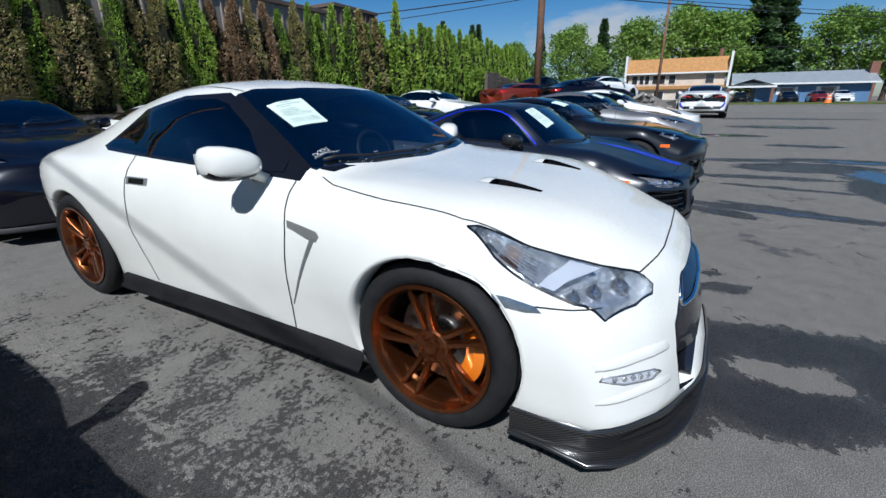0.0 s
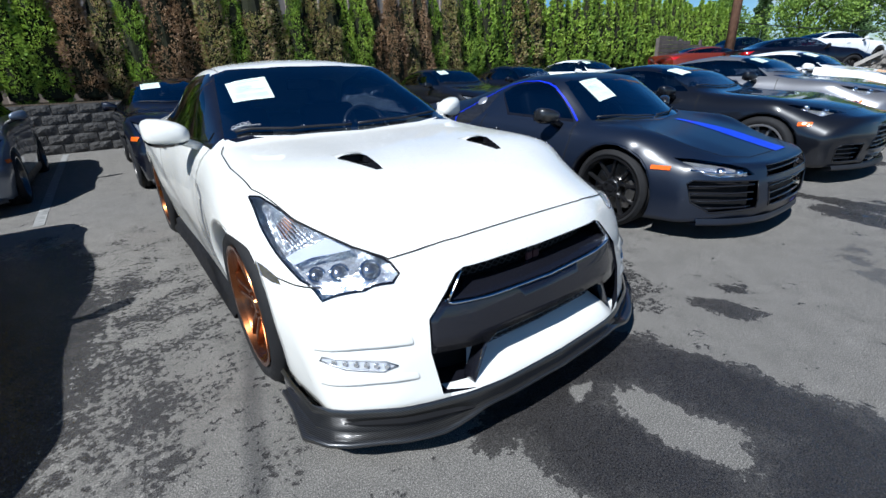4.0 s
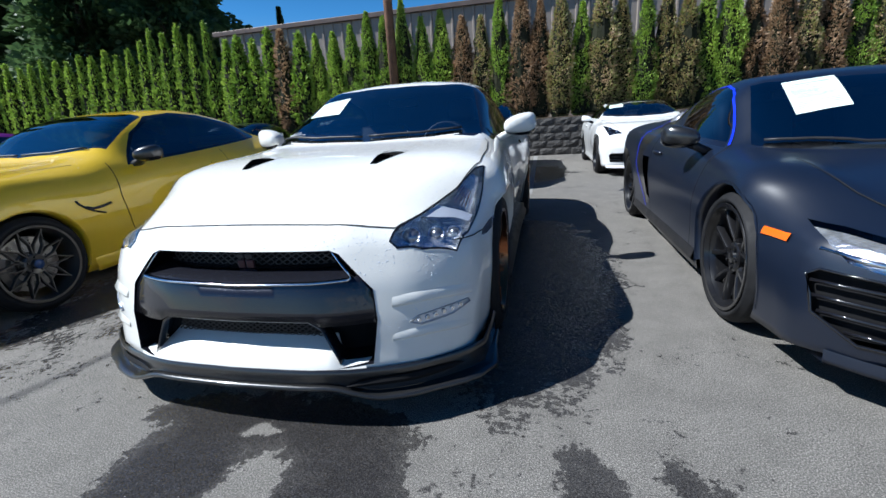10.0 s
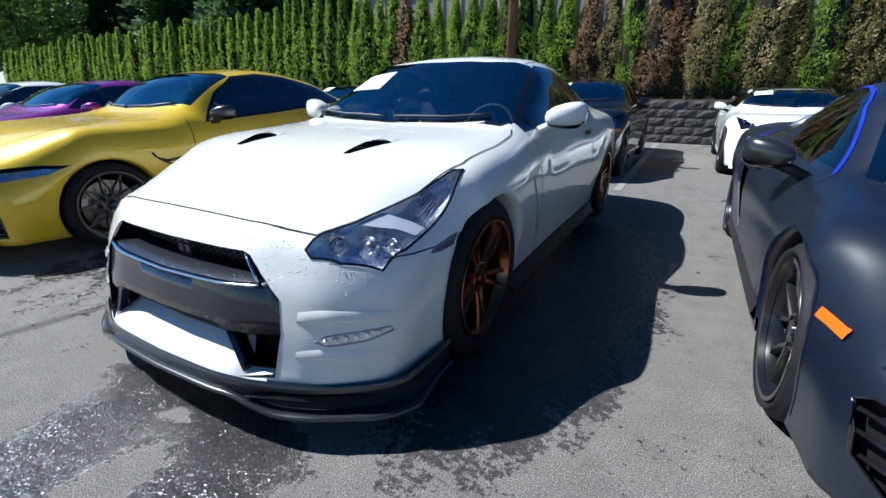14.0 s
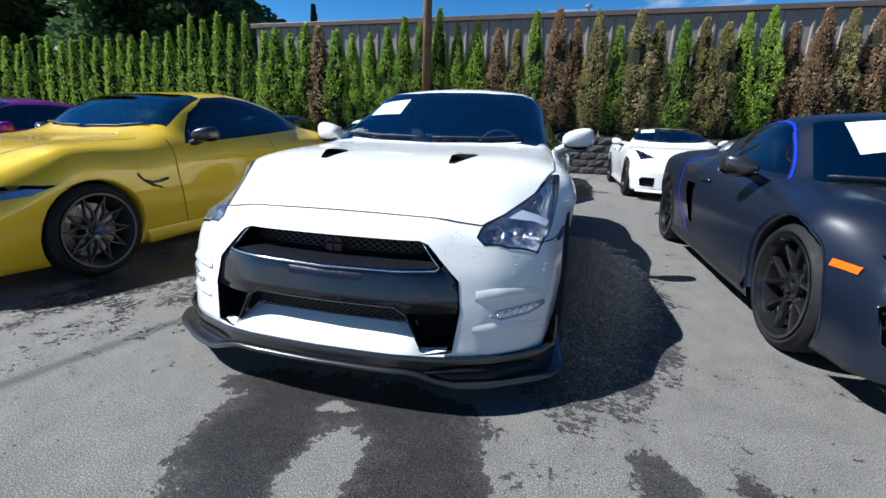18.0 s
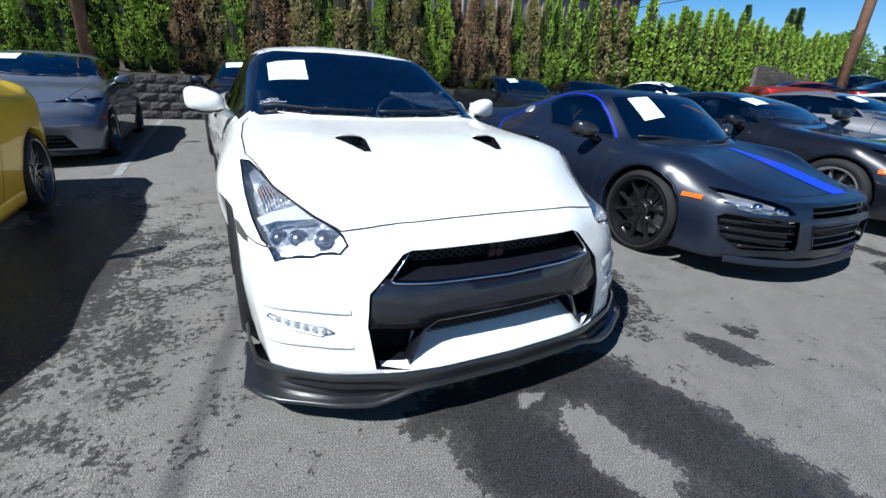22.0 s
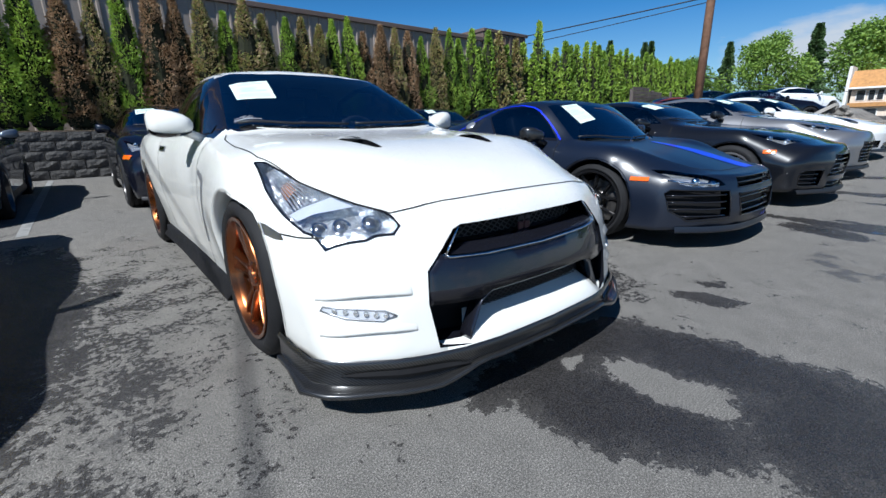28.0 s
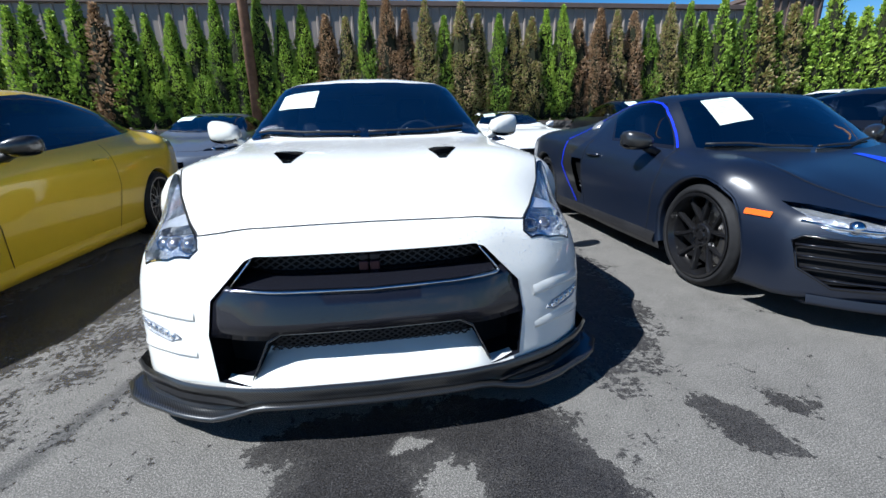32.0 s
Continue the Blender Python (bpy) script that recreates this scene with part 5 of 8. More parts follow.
# ---- the other cars ----
def coupe_keys(L, W, H, zn, yc, zc, yt, yp, yr, zd, wr, belt, tail=0.78, axle=0.95):
    """Key rows for a common car: nose height, cowl, screen top, roof peak, rear glass end, deck, roof half width, belt height."""
    zf = lambda t: zn + (zc - zn) * t
    rows = [
        (0.0, zn, W * 0.5, zn - 0.005, W * 0.70, zn - 0.02, W * 0.84, zn - 0.08, W * 0.95, 0.48, W * 0.9, 0.17),
        (0.35, zf(0.42), W * 0.55, zf(0.42), W * 0.74, zf(0.40), W * 0.88, zf(0.32), W * 0.98, 0.52, W * 0.92, 0.16),
        (axle, zf(0.74), W * 0.60, zf(0.75), W * 0.79, zf(0.73), W * 0.92, zf(0.62), W * 1.0, 0.58, W * 0.93, 0.16),
        (yc - 0.12, zf(0.97), W * 0.65, zf(0.96), W * 0.82, belt - 0.03, W * 0.92, belt - 0.10, W * 0.99, 0.62, W * 0.93, 0.16),
        (yc + 0.10, zc + (H - zc) * 0.22, W * 0.66, zc + (H - zc) * 0.10, W * 0.84, belt, W * 0.925, belt - 0.09, W * 0.98, 0.63, W * 0.93, 0.16),
        ((yc + yt) / 2, zc + (H - zc) * 0.62, wr + (W * 0.66 - wr) * 0.5, zc + (H - zc) * 0.50, W * 0.85, belt + 0.005, W * 0.93, belt - 0.08, W * 0.98, 0.63, W * 0.93, 0.16),
        (yt, H - 0.045, wr + 0.015, H - 0.09, W * 0.86, belt + 0.01, W * 0.935, belt - 0.075, W * 0.98, 0.63, W * 0.93, 0.16),
        (yp, H, wr, H - 0.045, W * 0.86, belt + 0.02, W * 0.94, belt - 0.07, W * 0.985, 0.64, W * 0.935, 0.16),
        (yp + (yr - yp) * 0.5, H - (H - zd) * 0.22, wr - 0.005, H - (H - zd) * 0.22 - 0.05, W * 0.85, belt + 0.035, W * 0.95, belt - 0.055, W * 0.995, 0.65, W * 0.94, 0.17),
        (yr - 0.12, zd + (H - zd) * 0.22, wr - 0.02, zd + (H - zd) * 0.14, W * 0.80, belt + 0.035, W * 0.94, belt - 0.045, W, 0.66, W * 0.93, 0.19),
        (yr + 0.12, zd + 0.01, wr, zd, W * 0.78, zd - 0.03, W * 0.92, zd - 0.09, W * 0.98, 0.66, W * 0.92, 0.22),
        (L - 0.05, zd - 0.03, W * 0.55, zd - 0.035, W * 0.72, zd - 0.06, W * 0.84, zd - 0.13, W * 0.90, 0.66, W * 0.86, 0.30),
    ]
    return rows


def make_car(name, m, label, sp, group=""):
    """A parked car from a dict of sizes and finishes."""
    L, W, H = sp["L"], sp["W"], sp["H"]
    yc, zc, yt, yp, yr, belt, wr = sp["yc"], sp["zc"], sp["yt"], sp["yp"], sp["yr"], sp["belt"], sp["wr"]
    car = thing(name, m, label, "car", group)
    keys = sp.get("keys") or coupe_keys(L, W, H, sp["zn"], yc, zc, yt, yp, yr, sp["zd"], wr, belt, axle=sp["fa"])
    sh = Shell(keys, L - 0.05, sp.get("bow", 0.34), 0.25, step=sp.get("step", 0.12), edge=sp.get("edge", 0.08), power=sp.get("power", 2.3), lean=sp.get("lean", ()), plan=sp.get("plan", ()))
    SIDE = {-1: lambda c, n: c.x < -0.42 and n.x < -0.1, 1: lambda c, n: c.x > 0.42 and n.x > 0.1}
    hood = [(0, 0.30), (W * 0.38, 0.33), (W * 0.56, 0.48), (W * 0.70, sp["fa"]), (W * 0.78, yc - 0.1), (W * 0.76, yc + 0.12), (W * 0.5, yc - 0.02), (0, yc - 0.08)]
    hood = sp.get("hood", hood)
    if sp.get("hoodmat"):
        sh.mark("hood", hood + [(-x, y) for x, y in hood[:0:-1] if x], "z", UP)
    a = [(0, yc), (W * 0.45, yc + 0.06), (W * 0.74, yc + 0.22), (wr + 0.03, yt + 0.02), (wr * 0.55, yt - 0.03), (0, yt - 0.045)]
    a = sp.get("screen_line", a)
    sh.mark("windscreen", a + [(-x, y) for x, y in a[-2:0:-1]], "z", lambda c, n: c.z > zc - 0.22)
    b = [(0, yr - 0.06), (wr * 0.95, yr - 0.10), (wr * 0.86, yp + (yr - yp) * 0.42), (0, yp + (yr - yp) * 0.36)]
    sh.mark("rear_window", b + [(-x, y) for x, y in b[-2:0:-1]], "z", lambda c, n: c.z > sp["zd"] - 0.05 and c.y > yp)
    t = sp.get("win_end", yr - 0.25)
    win = [(yc + 0.18, belt + 0.02), (t, belt + 0.05), (t + 0.06, belt + 0.09), (yp + (t - yp) * 0.55, H - 0.115), (yp, H - 0.078), (yt + 0.06, H - 0.10), ((yc + yt) / 2 + 0.12, (belt + H) / 2 + 0.02)]
    win = sp.get("win", win)
    for sx in (-1, 1):
        cy, cz = sum(p[0] for p in win) / len(win), sum(p[1] for p in win) / len(win)
        if sp.get("frame"):
            k = [(cy + (y - cy) * 1.05, cz + (z - cz) * 1.14) for y, z in win]
            sh.mark("window_frame" + ("r" if sx < 0 else "l"), k, "x", SIDE[sx])
        sh.mark("side_window" + ("r" if sx < 0 else "l"), win, "x", SIDE[sx])
        lampp = sp["lamp"]
        sh.mark("lamp_l" if sx > 0 else "lamp_r", [(sx * x, y) for x, y in lampp], sp.get("lamp_axis", "z"), (lambda c, n: c.z > 0.50 and c.y < 1.2) if sp.get("lamp_axis", "z") == "z" else (lambda c, n: c.y < 1.0 and n.y < 0.2))
        if sp.get("tail_lamp"):
            sh.mark("tail" + ("r" if sx < 0 else "l"), [(sx * x, z) for x, z in sp["tail_lamp"]], "y", lambda c, n: c.y > L - 0.7 and n.y > 0.1)
        for cy2 in (sp["fa"], sp["ra"]):
            sh.mark("wheel_hole", circle(cy2, sp["r"], sp["r"] + sp.get("gap", 0.035), 22), "x", lambda c, n, sx=sx: c.x * sx > 0.45)
    for i, g in enumerate(sp.get("grilles", ())):
        sh.mark("grille", list(g), "y", NOSE)
    for nm, poly, axis in sp.get("extra", ()):
        if axis == "z":
            sh.mark(nm, poly, axis, UP)
        else:
            for sx, k in ((-1, "r"), (1, "l")):
                sh.mark(nm + k, poly, axis, SIDE[sx])
    sh.seal()
    P = M[sp["paint"]]
    sh.skin("body", ("body",), P, car)
    if sp.get("hoodmat"):
        sh.skin("hood", ("hood",), M[sp["hoodmat"]], car)
    for nm, mt in sp.get("extra_mats", ()):
        sh.skin(nm, (nm,), M[mt], car)
        for sx, k in ((-1, "r"), (1, "l")):
            if nm == "side_intake":
                cav = sh.take(nm + k)
                if cav.faces:
                    bmesh.ops.solidify(cav, geom=cav.faces[:], thickness=0.004)
                    for v in cav.verts:
                        v.co.x -= sx * 0.05
                part(nm, cav, M[mt], car)
            else:
                sh.skin(nm, (nm + k,), M[mt], car)
    for k in "rl":
        if sp.get("frame"):
            sh.skin("window_frame", ("window_frame" + k,), M[sp["frame"]], car)
        sh.skin("tail_lamp", ("tail" + k,), M["red_lens"], car)
    for nm, rg, mt in (("windscreen", "windscreen", sp.get("screen", "glass")), ("rear_window", "rear_window", "dark_glass"), ("side_window", "side_windowr", "dark_glass"), ("side_window", "side_windowl", "dark_glass")):
        sh.skin(nm, (rg,), M[mt], car)
    for nm in ("lamp_l", "lamp_r"):
        lens = sh.skin("headlamp", (nm,), M["clear"], car)
        if lens:
            lens.visible_shadow = False
            bowl = sh.take(nm)
            sx = 1 if nm == "lamp_l" else -1
            cen = sum((v.co for v in bowl.verts), Vector()) / len(bowl.verts)
            for v in bowl.verts:
                v.co += Vector((-sx * 0.012, 0.03, -0.03))
            part("reflector", bowl, M[sp.get("lamp_in", "lamp_chrome")], lens)
            if sp.get("detail"):
                lp = sp["lamp"]
                for q in (0.3, 0.62):
                    i, j = lp[0], lp[len(lp) // 2]
                    x, y = i[0] + (j[0] - i[0]) * q, i[1] + (j[1] - i[1]) * q
                    c = (sh.top(sx * x, y) if sp.get("lamp_axis", "z") == "z" else sh.front(sx * x, y)) + Vector((-sx * 0.01, 0.022, -0.012))
                    bm = bmesh.new()
                    bmesh.ops.create_uvsphere(bm, u_segments=12, v_segments=8, radius=0.034)
                    bmesh.ops.transform(bm, matrix=Matrix.Translation(c), verts=bm.verts[:])
                    part("projector", bm, M["chrome"], lens, smooth=True)
            if sp.get("marker"):
                y0, y1, z0, z1 = sp["marker"]
                mk = loft([[sh.side(y, z, sx, 0.008) for y in np.linspace(y0, y1, 7)] for z in (z0, (z0 + z1) / 2, z1)])
                part("side_marker", mk, M["amber"], car, "amber side marker")
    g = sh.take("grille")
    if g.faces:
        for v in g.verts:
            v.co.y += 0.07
        # sheet set back behind the grille, its near-black colour standing in for shade
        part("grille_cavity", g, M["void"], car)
        for poly in sp["grilles"]:
            zl, zh = min(p[1] for p in poly), max(p[1] for p in poly)
            bars = bmesh.new()
            z = zl + 0.03
            while z < zh - 0.015:
                xs = [x / 50 for x in range(-50, 51) if inside((x / 50, z), poly)]
                runs, cur = [], []
                for x in xs:
                    if cur and x - cur[-1] > 0.021:
                        runs.append(cur)
                        cur = []
                    cur.append(x)
                runs.append(cur)
                for r in runs:
                    if len(r) > 2:
                        tube_into(bars, [(x, sh.face(x, z) + 0.03, z) for x in r[::3] + [r[-1]]], 0.008, 5)
                z += sp.get("bar_step", 0.05)
            part("grille_insert", bars, M[sp.get("bars", "gloss_trim")], car, smooth=True)
            edge = bmesh.new()
            tube_into(edge, [sh.front(x, z, 0.001) for x, z in resample(list(poly) + [poly[0]], 0.06)][:-1], 0.006, 5, True)
            part("grille_frame", edge, M[sp.get("frame_mat", "gloss_trim")], car, smooth=True)
    else:
        g.free()
    seams = []
    for sx in (-1, 1):
        d0, d1 = sp.get("door", (yc + 0.02, yc + 1.25))
        seams.append(seam_line(sh, [(d0, belt - 0.02), (d0 - 0.02, 0.7), (d0 + 0.06, 0.24)], "side", 0.007, sx=sx))
        seams.append(seam_line(sh, [(d1, belt), (d1 + 0.04, 0.65), (d1 - 0.05, 0.24)], "side", 0.007, sx=sx))
        if sp.get("door2"):
            seams.append(seam_line(sh, [(sp["door2"], belt), (sp["door2"] + 0.04, 0.75), (sp["door2"] - 0.1, 0.24)], "side", 0.007, sx=sx))
        seams.append(seam_line(sh, [(sx * x, y) for x, y in hood[:5]], "top", 0.007))
        for cy2 in (sp["fa"], sp["ra"]):
            arch_parts(car, sh, cy2, sp["r"], sp["r"] + sp.get("gap", 0.035), sx, sp["paint"])
        hd = tube([sh.side(y, belt - 0.13, sx, 0.012 + 0.012 * math.sin(math.pi * i / 5)) for i, y in enumerate([d1 - 0.26 + 0.04 * k for k in range(6)])], 0.012, 6)
        part("door_handle", hd, M[sp.get("handle", sp["paint"])], car, smooth=True)
        mirror(car, (sx * W * 0.93, sp.get("mirror_y", yc + 0.32), belt + 0.02), sx, sp.get("mirror", sp["paint"]), 0.19, 0.135, 0.13)
        rows = [[sh.side(y, 0.26, sx, 0.0), sh.side(y, 0.2, sx, 0.02), Vector((sx * (W * 0.95), y, 0.15)), Vector((sx * (W * 0.8), y, 0.14))] for y in np.linspace(sp["fa"] + sp["r"] + 0.06, sp["ra"] - sp["r"] - 0.06, 9)]
        part("sill", loft(rows), M[sp.get("sill", "black_plastic")], car, smooth=True)
    for s in seams:
        part("panel_joint", s, M["seam"], car)
    proud = sp.get("proud", 0.03)
    lip = [[Vector((x, sh.face(x, 0.2) - proud * 0.4, 0.2)), Vector((x, sh.face(x, 0.2) - proud, 0.165)), Vector((x, sh.face(x, 0.2) - proud * 0.93, 0.15)), Vector((x, sh.face(x, 0.2) + 0.1, 0.145))] for x in np.linspace(-W * 0.86, W * 0.86, 21)]
    part("front_lip", loft(lip), M[sp.get("lip", "black_plastic")], car, smooth=True)
    cabin(car, W * 0.70, sp.get("dash_y", yc + 0.32), sp.get("seat_y", yc + 1.1), 0.25, zc - 0.05, H - 0.03)
    wipers(car, sh, sp.get("wipers", [[(-W * 0.66, yc + 0.16), (-W * 0.3, yc + 0.035), (-0.02, yc + 0.02)], [(0.03, yc + 0.02), (W * 0.35, yc + 0.04), (W * 0.62, yc + 0.15)]]))
    if sp.get("paper", True):
        x0, y0, y1 = sp.get("paper_at", (-W * 0.57, yc + (yt - yc) * 0.56, yc + (yt - yc) * 0.88))
        paper_sheet(car, sh, x0, x0 + 0.26, y0, y1, 0.02)
    if sp.get("finish"):
        sp["finish"](car, sh)
    if sp.get("beads"):
        sh.bead_ok = {0}
        sh.bm.faces.ensure_lookup_table()
        rain_beads(car, sh, [(sp["beads"], "z", (-W * 0.9, 0.3), (W * 0.9, yc)), (sp["beads"] // 3, "z", (-wr, yt), (wr, yp + 0.2))], 3, 1.3)
    ht = W - sp.get("tyre", 0.25) / 2 - sp.get("inset", 0.012)
    put_wheels(car, [(-ht, sp["fa"], -1), (ht, sp["fa"], 1), (-ht, sp["ra"], -1), (ht, sp["ra"], 1)], sp["r"], sp["rim"], sp.get("tyre", 0.25), sp["style"], sp["rim_mat"], sp.get("cal", "black_plastic"))
    sh.bm.free()
    return car


BASE = dict(L=4.6, W=0.92, H=1.38, zn=0.70, yc=1.55, zc=0.96, yt=2.25, yp=2.7, yr=3.95, zd=1.0, wr=0.56, belt=0.96, fa=0.95, ra=3.75, r=0.335, rim=0.245,
            style="ten", rim_mat="black_rim", paint="gloss_black", lamp=[(0.55, 0.33), (0.80, 0.50), (0.84, 0.80), (0.72, 0.62), (0.56, 0.42)],
            grilles=([(-0.40, 0.56), (0.40, 0.56), (0.46, 0.44), (0.40, 0.26), (-0.40, 0.26), (-0.46, 0.44)],), tail_lamp=[(0.45, 0.78), (0.82, 0.80), (0.82, 0.90), (0.45, 0.88)])


def spec(**kw):
    d = dict(BASE)
    d.update(kw)
    return d


def stripe_finish(car, sh):
    """Bright blue vinyl: hood stripe, roof-rail line and bumper edge; side blade badge."""
    rows = [[sh.top(0.20 + w * (0.03 + 0.085 * smoothstep(1.15, 0.5, y)), y, 0.003) for w in (-1, -0.33, 0.33, 1)] for y in np.linspace(0.19, 1.08, 26)]
    part("vinyl_stripe", loft(rows), M["bright_blue"], car, "bright blue vinyl hood stripe", smooth=True)
    for sx in (-1, 1):
        pts = [(1.48, 0.855), (1.60, 0.955), (1.73, 1.06), (1.84, 1.135), (1.95, 1.172), (2.10, 1.196), (2.30, 1.194), (2.48, 1.165), (2.62, 1.115), (2.85, 1.02), (3.02, 0.88), (3.06, 0.62), (2.90, 0.44), (2.72, 0.275)]
        part("vinyl_line", seam_line(sh, pts, "side", 0.016, 0.004, sx=sx, step=0.04), M["bright_blue"], car, "bright blue vinyl line")
        for i in range(7):
            z = 0.42 + 0.04 * i
            y = 2.70 + 0.55 * (z - 0.38) * 0.9
            part("intake_slat", tube([Vector((sx * 0.915, y - 0.03, z)), Vector((sx * 0.90, y + 0.06, z))], 0.005, 5), M["satin_metal"], car)
        disc = revolve([(0.062, 0.0), (0.058, 0.006), (0.001, 0.007)], 24)
        p = sh.side(2.82, 1.005, sx)
        bmesh.ops.transform(disc, matrix=Matrix.Translation(p + Vector((sx * 0.004, 0, 0))) @ Matrix.Scale(sx, 4, (1, 0, 0)) @ Matrix.Rotation(-0.9, 4, "Y"), verts=disc.verts[:])
        part("fuel_cap", disc, M["satin_metal"], car, "round satin metal fuel cap", smooth=True)
    for sx in (-1, 1):
        part("lamp_strip", tube([sh.front(sx * x, z, -0.004) for x, z in ((0.58, 0.536), (0.68, 0.536), (0.78, 0.543), (0.86, 0.562))], 0.010, 6), M["chrome"], car, "chrome strip inside the lamp", smooth=True)
    part("vinyl_edge", seam_line(sh, [(0.10, 0.225), (0.28, 0.225), (0.36, 0.23)], "front", 0.03, 0.004), M["bright_blue"], car)


def yellow_finish(car, sh):
    """Fender gill and roof panel of the gold coupe."""
    for sx in (-1, 1):
        part("fender_gill", tube([sh.side(y, z, sx, 0.005) for y, z in ((1.40, 0.675), (1.46, 0.655), (1.54, 0.66), (1.62, 0.675))], 0.012, 6), M["gloss_trim"], car, smooth=True)
        part("gill_lip", tube([sh.side(y, z, sx, 0.003) for y, z in ((1.34, 0.735), (1.36, 0.705), (1.40, 0.67), (1.46, 0.635), (1.55, 0.605))], 0.009, 6), M["gloss_trim"], car, smooth=True)
        hub = revolve([(0.034, 0.0), (0.030, 0.006), (0.001, 0.008)], 20)
        bmesh.ops.transform(hub, matrix=Matrix.Translation((sx * 0.925, 0.99, 0.345)) @ Matrix.Scale(sx, 4, (1, 0, 0)), verts=hub.verts[:])
        part("hub_badge", hub, M["badge_blue"], car, "blue and white hub badge", smooth=True)


def hybrid_finish(car, sh):
    """Black roof and rear, red lamp arcs, pale bumper and blue corners of the hybrid."""
    def rear(x, z, off):
        hit, n, _, _ = sh.tree.ray_cast(Vector((x, 8, z)), Vector((0, -1, 0)))
        return (hit if hit else Vector((x, 4.5, z))) + Vector((0, off, 0))
    band = lambda x0, x1, z0, z1, off: loft([[rear(x0 + (x1 - x0) * i / 8, z, off) for i in range(9)] for z in (z0, (z0 + z1) / 2, z1)])
    part("rear_panel", band(-0.78, 0.78, 0.62, 0.90, 0.008), M["gloss_black"], car, "gloss black rear panel")
    part("rear_bumper", band(-0.60, 0.60, 0.46, 0.64, 0.02), M["white2"], car)
    part("diffuser", band(-0.84, 0.84, 0.24, 0.46, 0.012), M["black_plastic"], car, "black rear diffuser")
    part("plate", band(-0.16, 0.16, 0.50, 0.58, 0.035), M["plate"], car)
    for sx in (-1, 1):
        part("tail_lamp", tube([rear(sx * x, z, 0.02) for x, z in ((0.40, 0.80), (0.55, 0.84), (0.70, 0.83), (0.78, 0.76))], 0.025, 6), M["red_lens"], car, "curved red tail lamp", smooth=True)
        part("blue_accent", tube([rear(sx * x, z, 0.015) for x, z in ((0.66, 0.42), (0.74, 0.50), (0.78, 0.60))], 0.03, 6), M["bright_blue"], car, "bright blue corner accent", smooth=True)


OVAL = lambda cx, cz, a, b, n=16: [(cx + a * math.cos(2 * math.pi * i / n), cz + b * math.sin(2 * math.pi * i / n)) for i in range(n)]
SIDEJAW = lambda x0, x1, z0, z1: [(x0, z0), (x1, z0), (x1 + 0.02, z1 - 0.03), (x1 - 0.02, z1), (x0, z1)]
mir = lambda p: [(-x, z) for x, z in p]

MID_KEYS = [
    # along, centre z | top edge | belt | shoulder | widest | sill
    (0, 0.598, 0.42, 0.6, 0.66, 0.605, 0.856, 0.59, 0.917, 0.42, 0.902, 0.16),
    (0.3, 0.668, 0.52, 0.676, 0.69, 0.69, 0.887, 0.665, 0.961, 0.46, 0.922, 0.15),
    (0.65, 0.742, 0.56, 0.752, 0.71, 0.775, 0.907, 0.738, 0.982, 0.52, 0.933, 0.15),
    (0.95, 0.792, 0.58, 0.803, 0.725, 0.826, 0.912, 0.776, 0.988, 0.56, 0.943, 0.15),
    (1.15, 0.825, 0.55, 0.826, 0.74, 0.838, 0.907, 0.782, 0.98, 0.58, 0.943, 0.15),
    (1.28, 0.9, 0.66, 0.842, 0.775, 0.842, 0.897, 0.785, 0.972, 0.6, 0.943, 0.15),
    (1.4, 0.995, 0.732, 0.875, 0.8, 0.845, 0.894, 0.788, 0.968, 0.61, 0.943, 0.15),
    (1.5, 1.065, 0.703, 0.953, 0.815, 0.852, 0.894, 0.79, 0.966, 0.62, 0.943, 0.15),
    (1.6, 1.132, 0.675, 1.03, 0.822, 0.858, 0.896, 0.792, 0.966, 0.62, 0.943, 0.15),
    (1.7, 1.192, 0.648, 1.108, 0.828, 0.865, 0.9, 0.796, 0.966, 0.62, 0.943, 0.15),
    (1.8, 1.23, 0.622, 1.178, 0.832, 0.872, 0.902, 0.8, 0.966, 0.62, 0.943, 0.15),
    (2.1, 1.262, 0.6, 1.212, 0.838, 0.89, 0.907, 0.81, 0.966, 0.62, 0.943, 0.15),
    (2.4, 1.247, 0.592, 1.195, 0.838, 0.905, 0.912, 0.825, 0.969, 0.63, 0.943, 0.16),
    (2.8, 1.165, 0.585, 1.108, 0.825, 0.925, 0.928, 0.85, 0.979, 0.65, 0.943, 0.16),
    (3.2, 1.055, 0.585, 1.018, 0.81, 0.94, 0.943, 0.875, 0.989, 0.66, 0.943, 0.17),
    (3.6, 0.985, 0.6, 0.968, 0.8, 0.94, 0.943, 0.88, 0.989, 0.66, 0.943, 0.19),
    (4, 0.955, 0.6, 0.945, 0.78, 0.925, 0.922, 0.865, 0.969, 0.66, 0.933, 0.22),
    (4.38, 0.92, 0.55, 0.91, 0.72, 0.89, 0.861, 0.82, 0.892, 0.66, 0.851, 0.3),
]
SHARK = [(0.48, 0.275), (0.78, 0.25), (0.875, 0.33), (0.89, 0.465), (0.865, 0.492), (0.50, 0.480)]
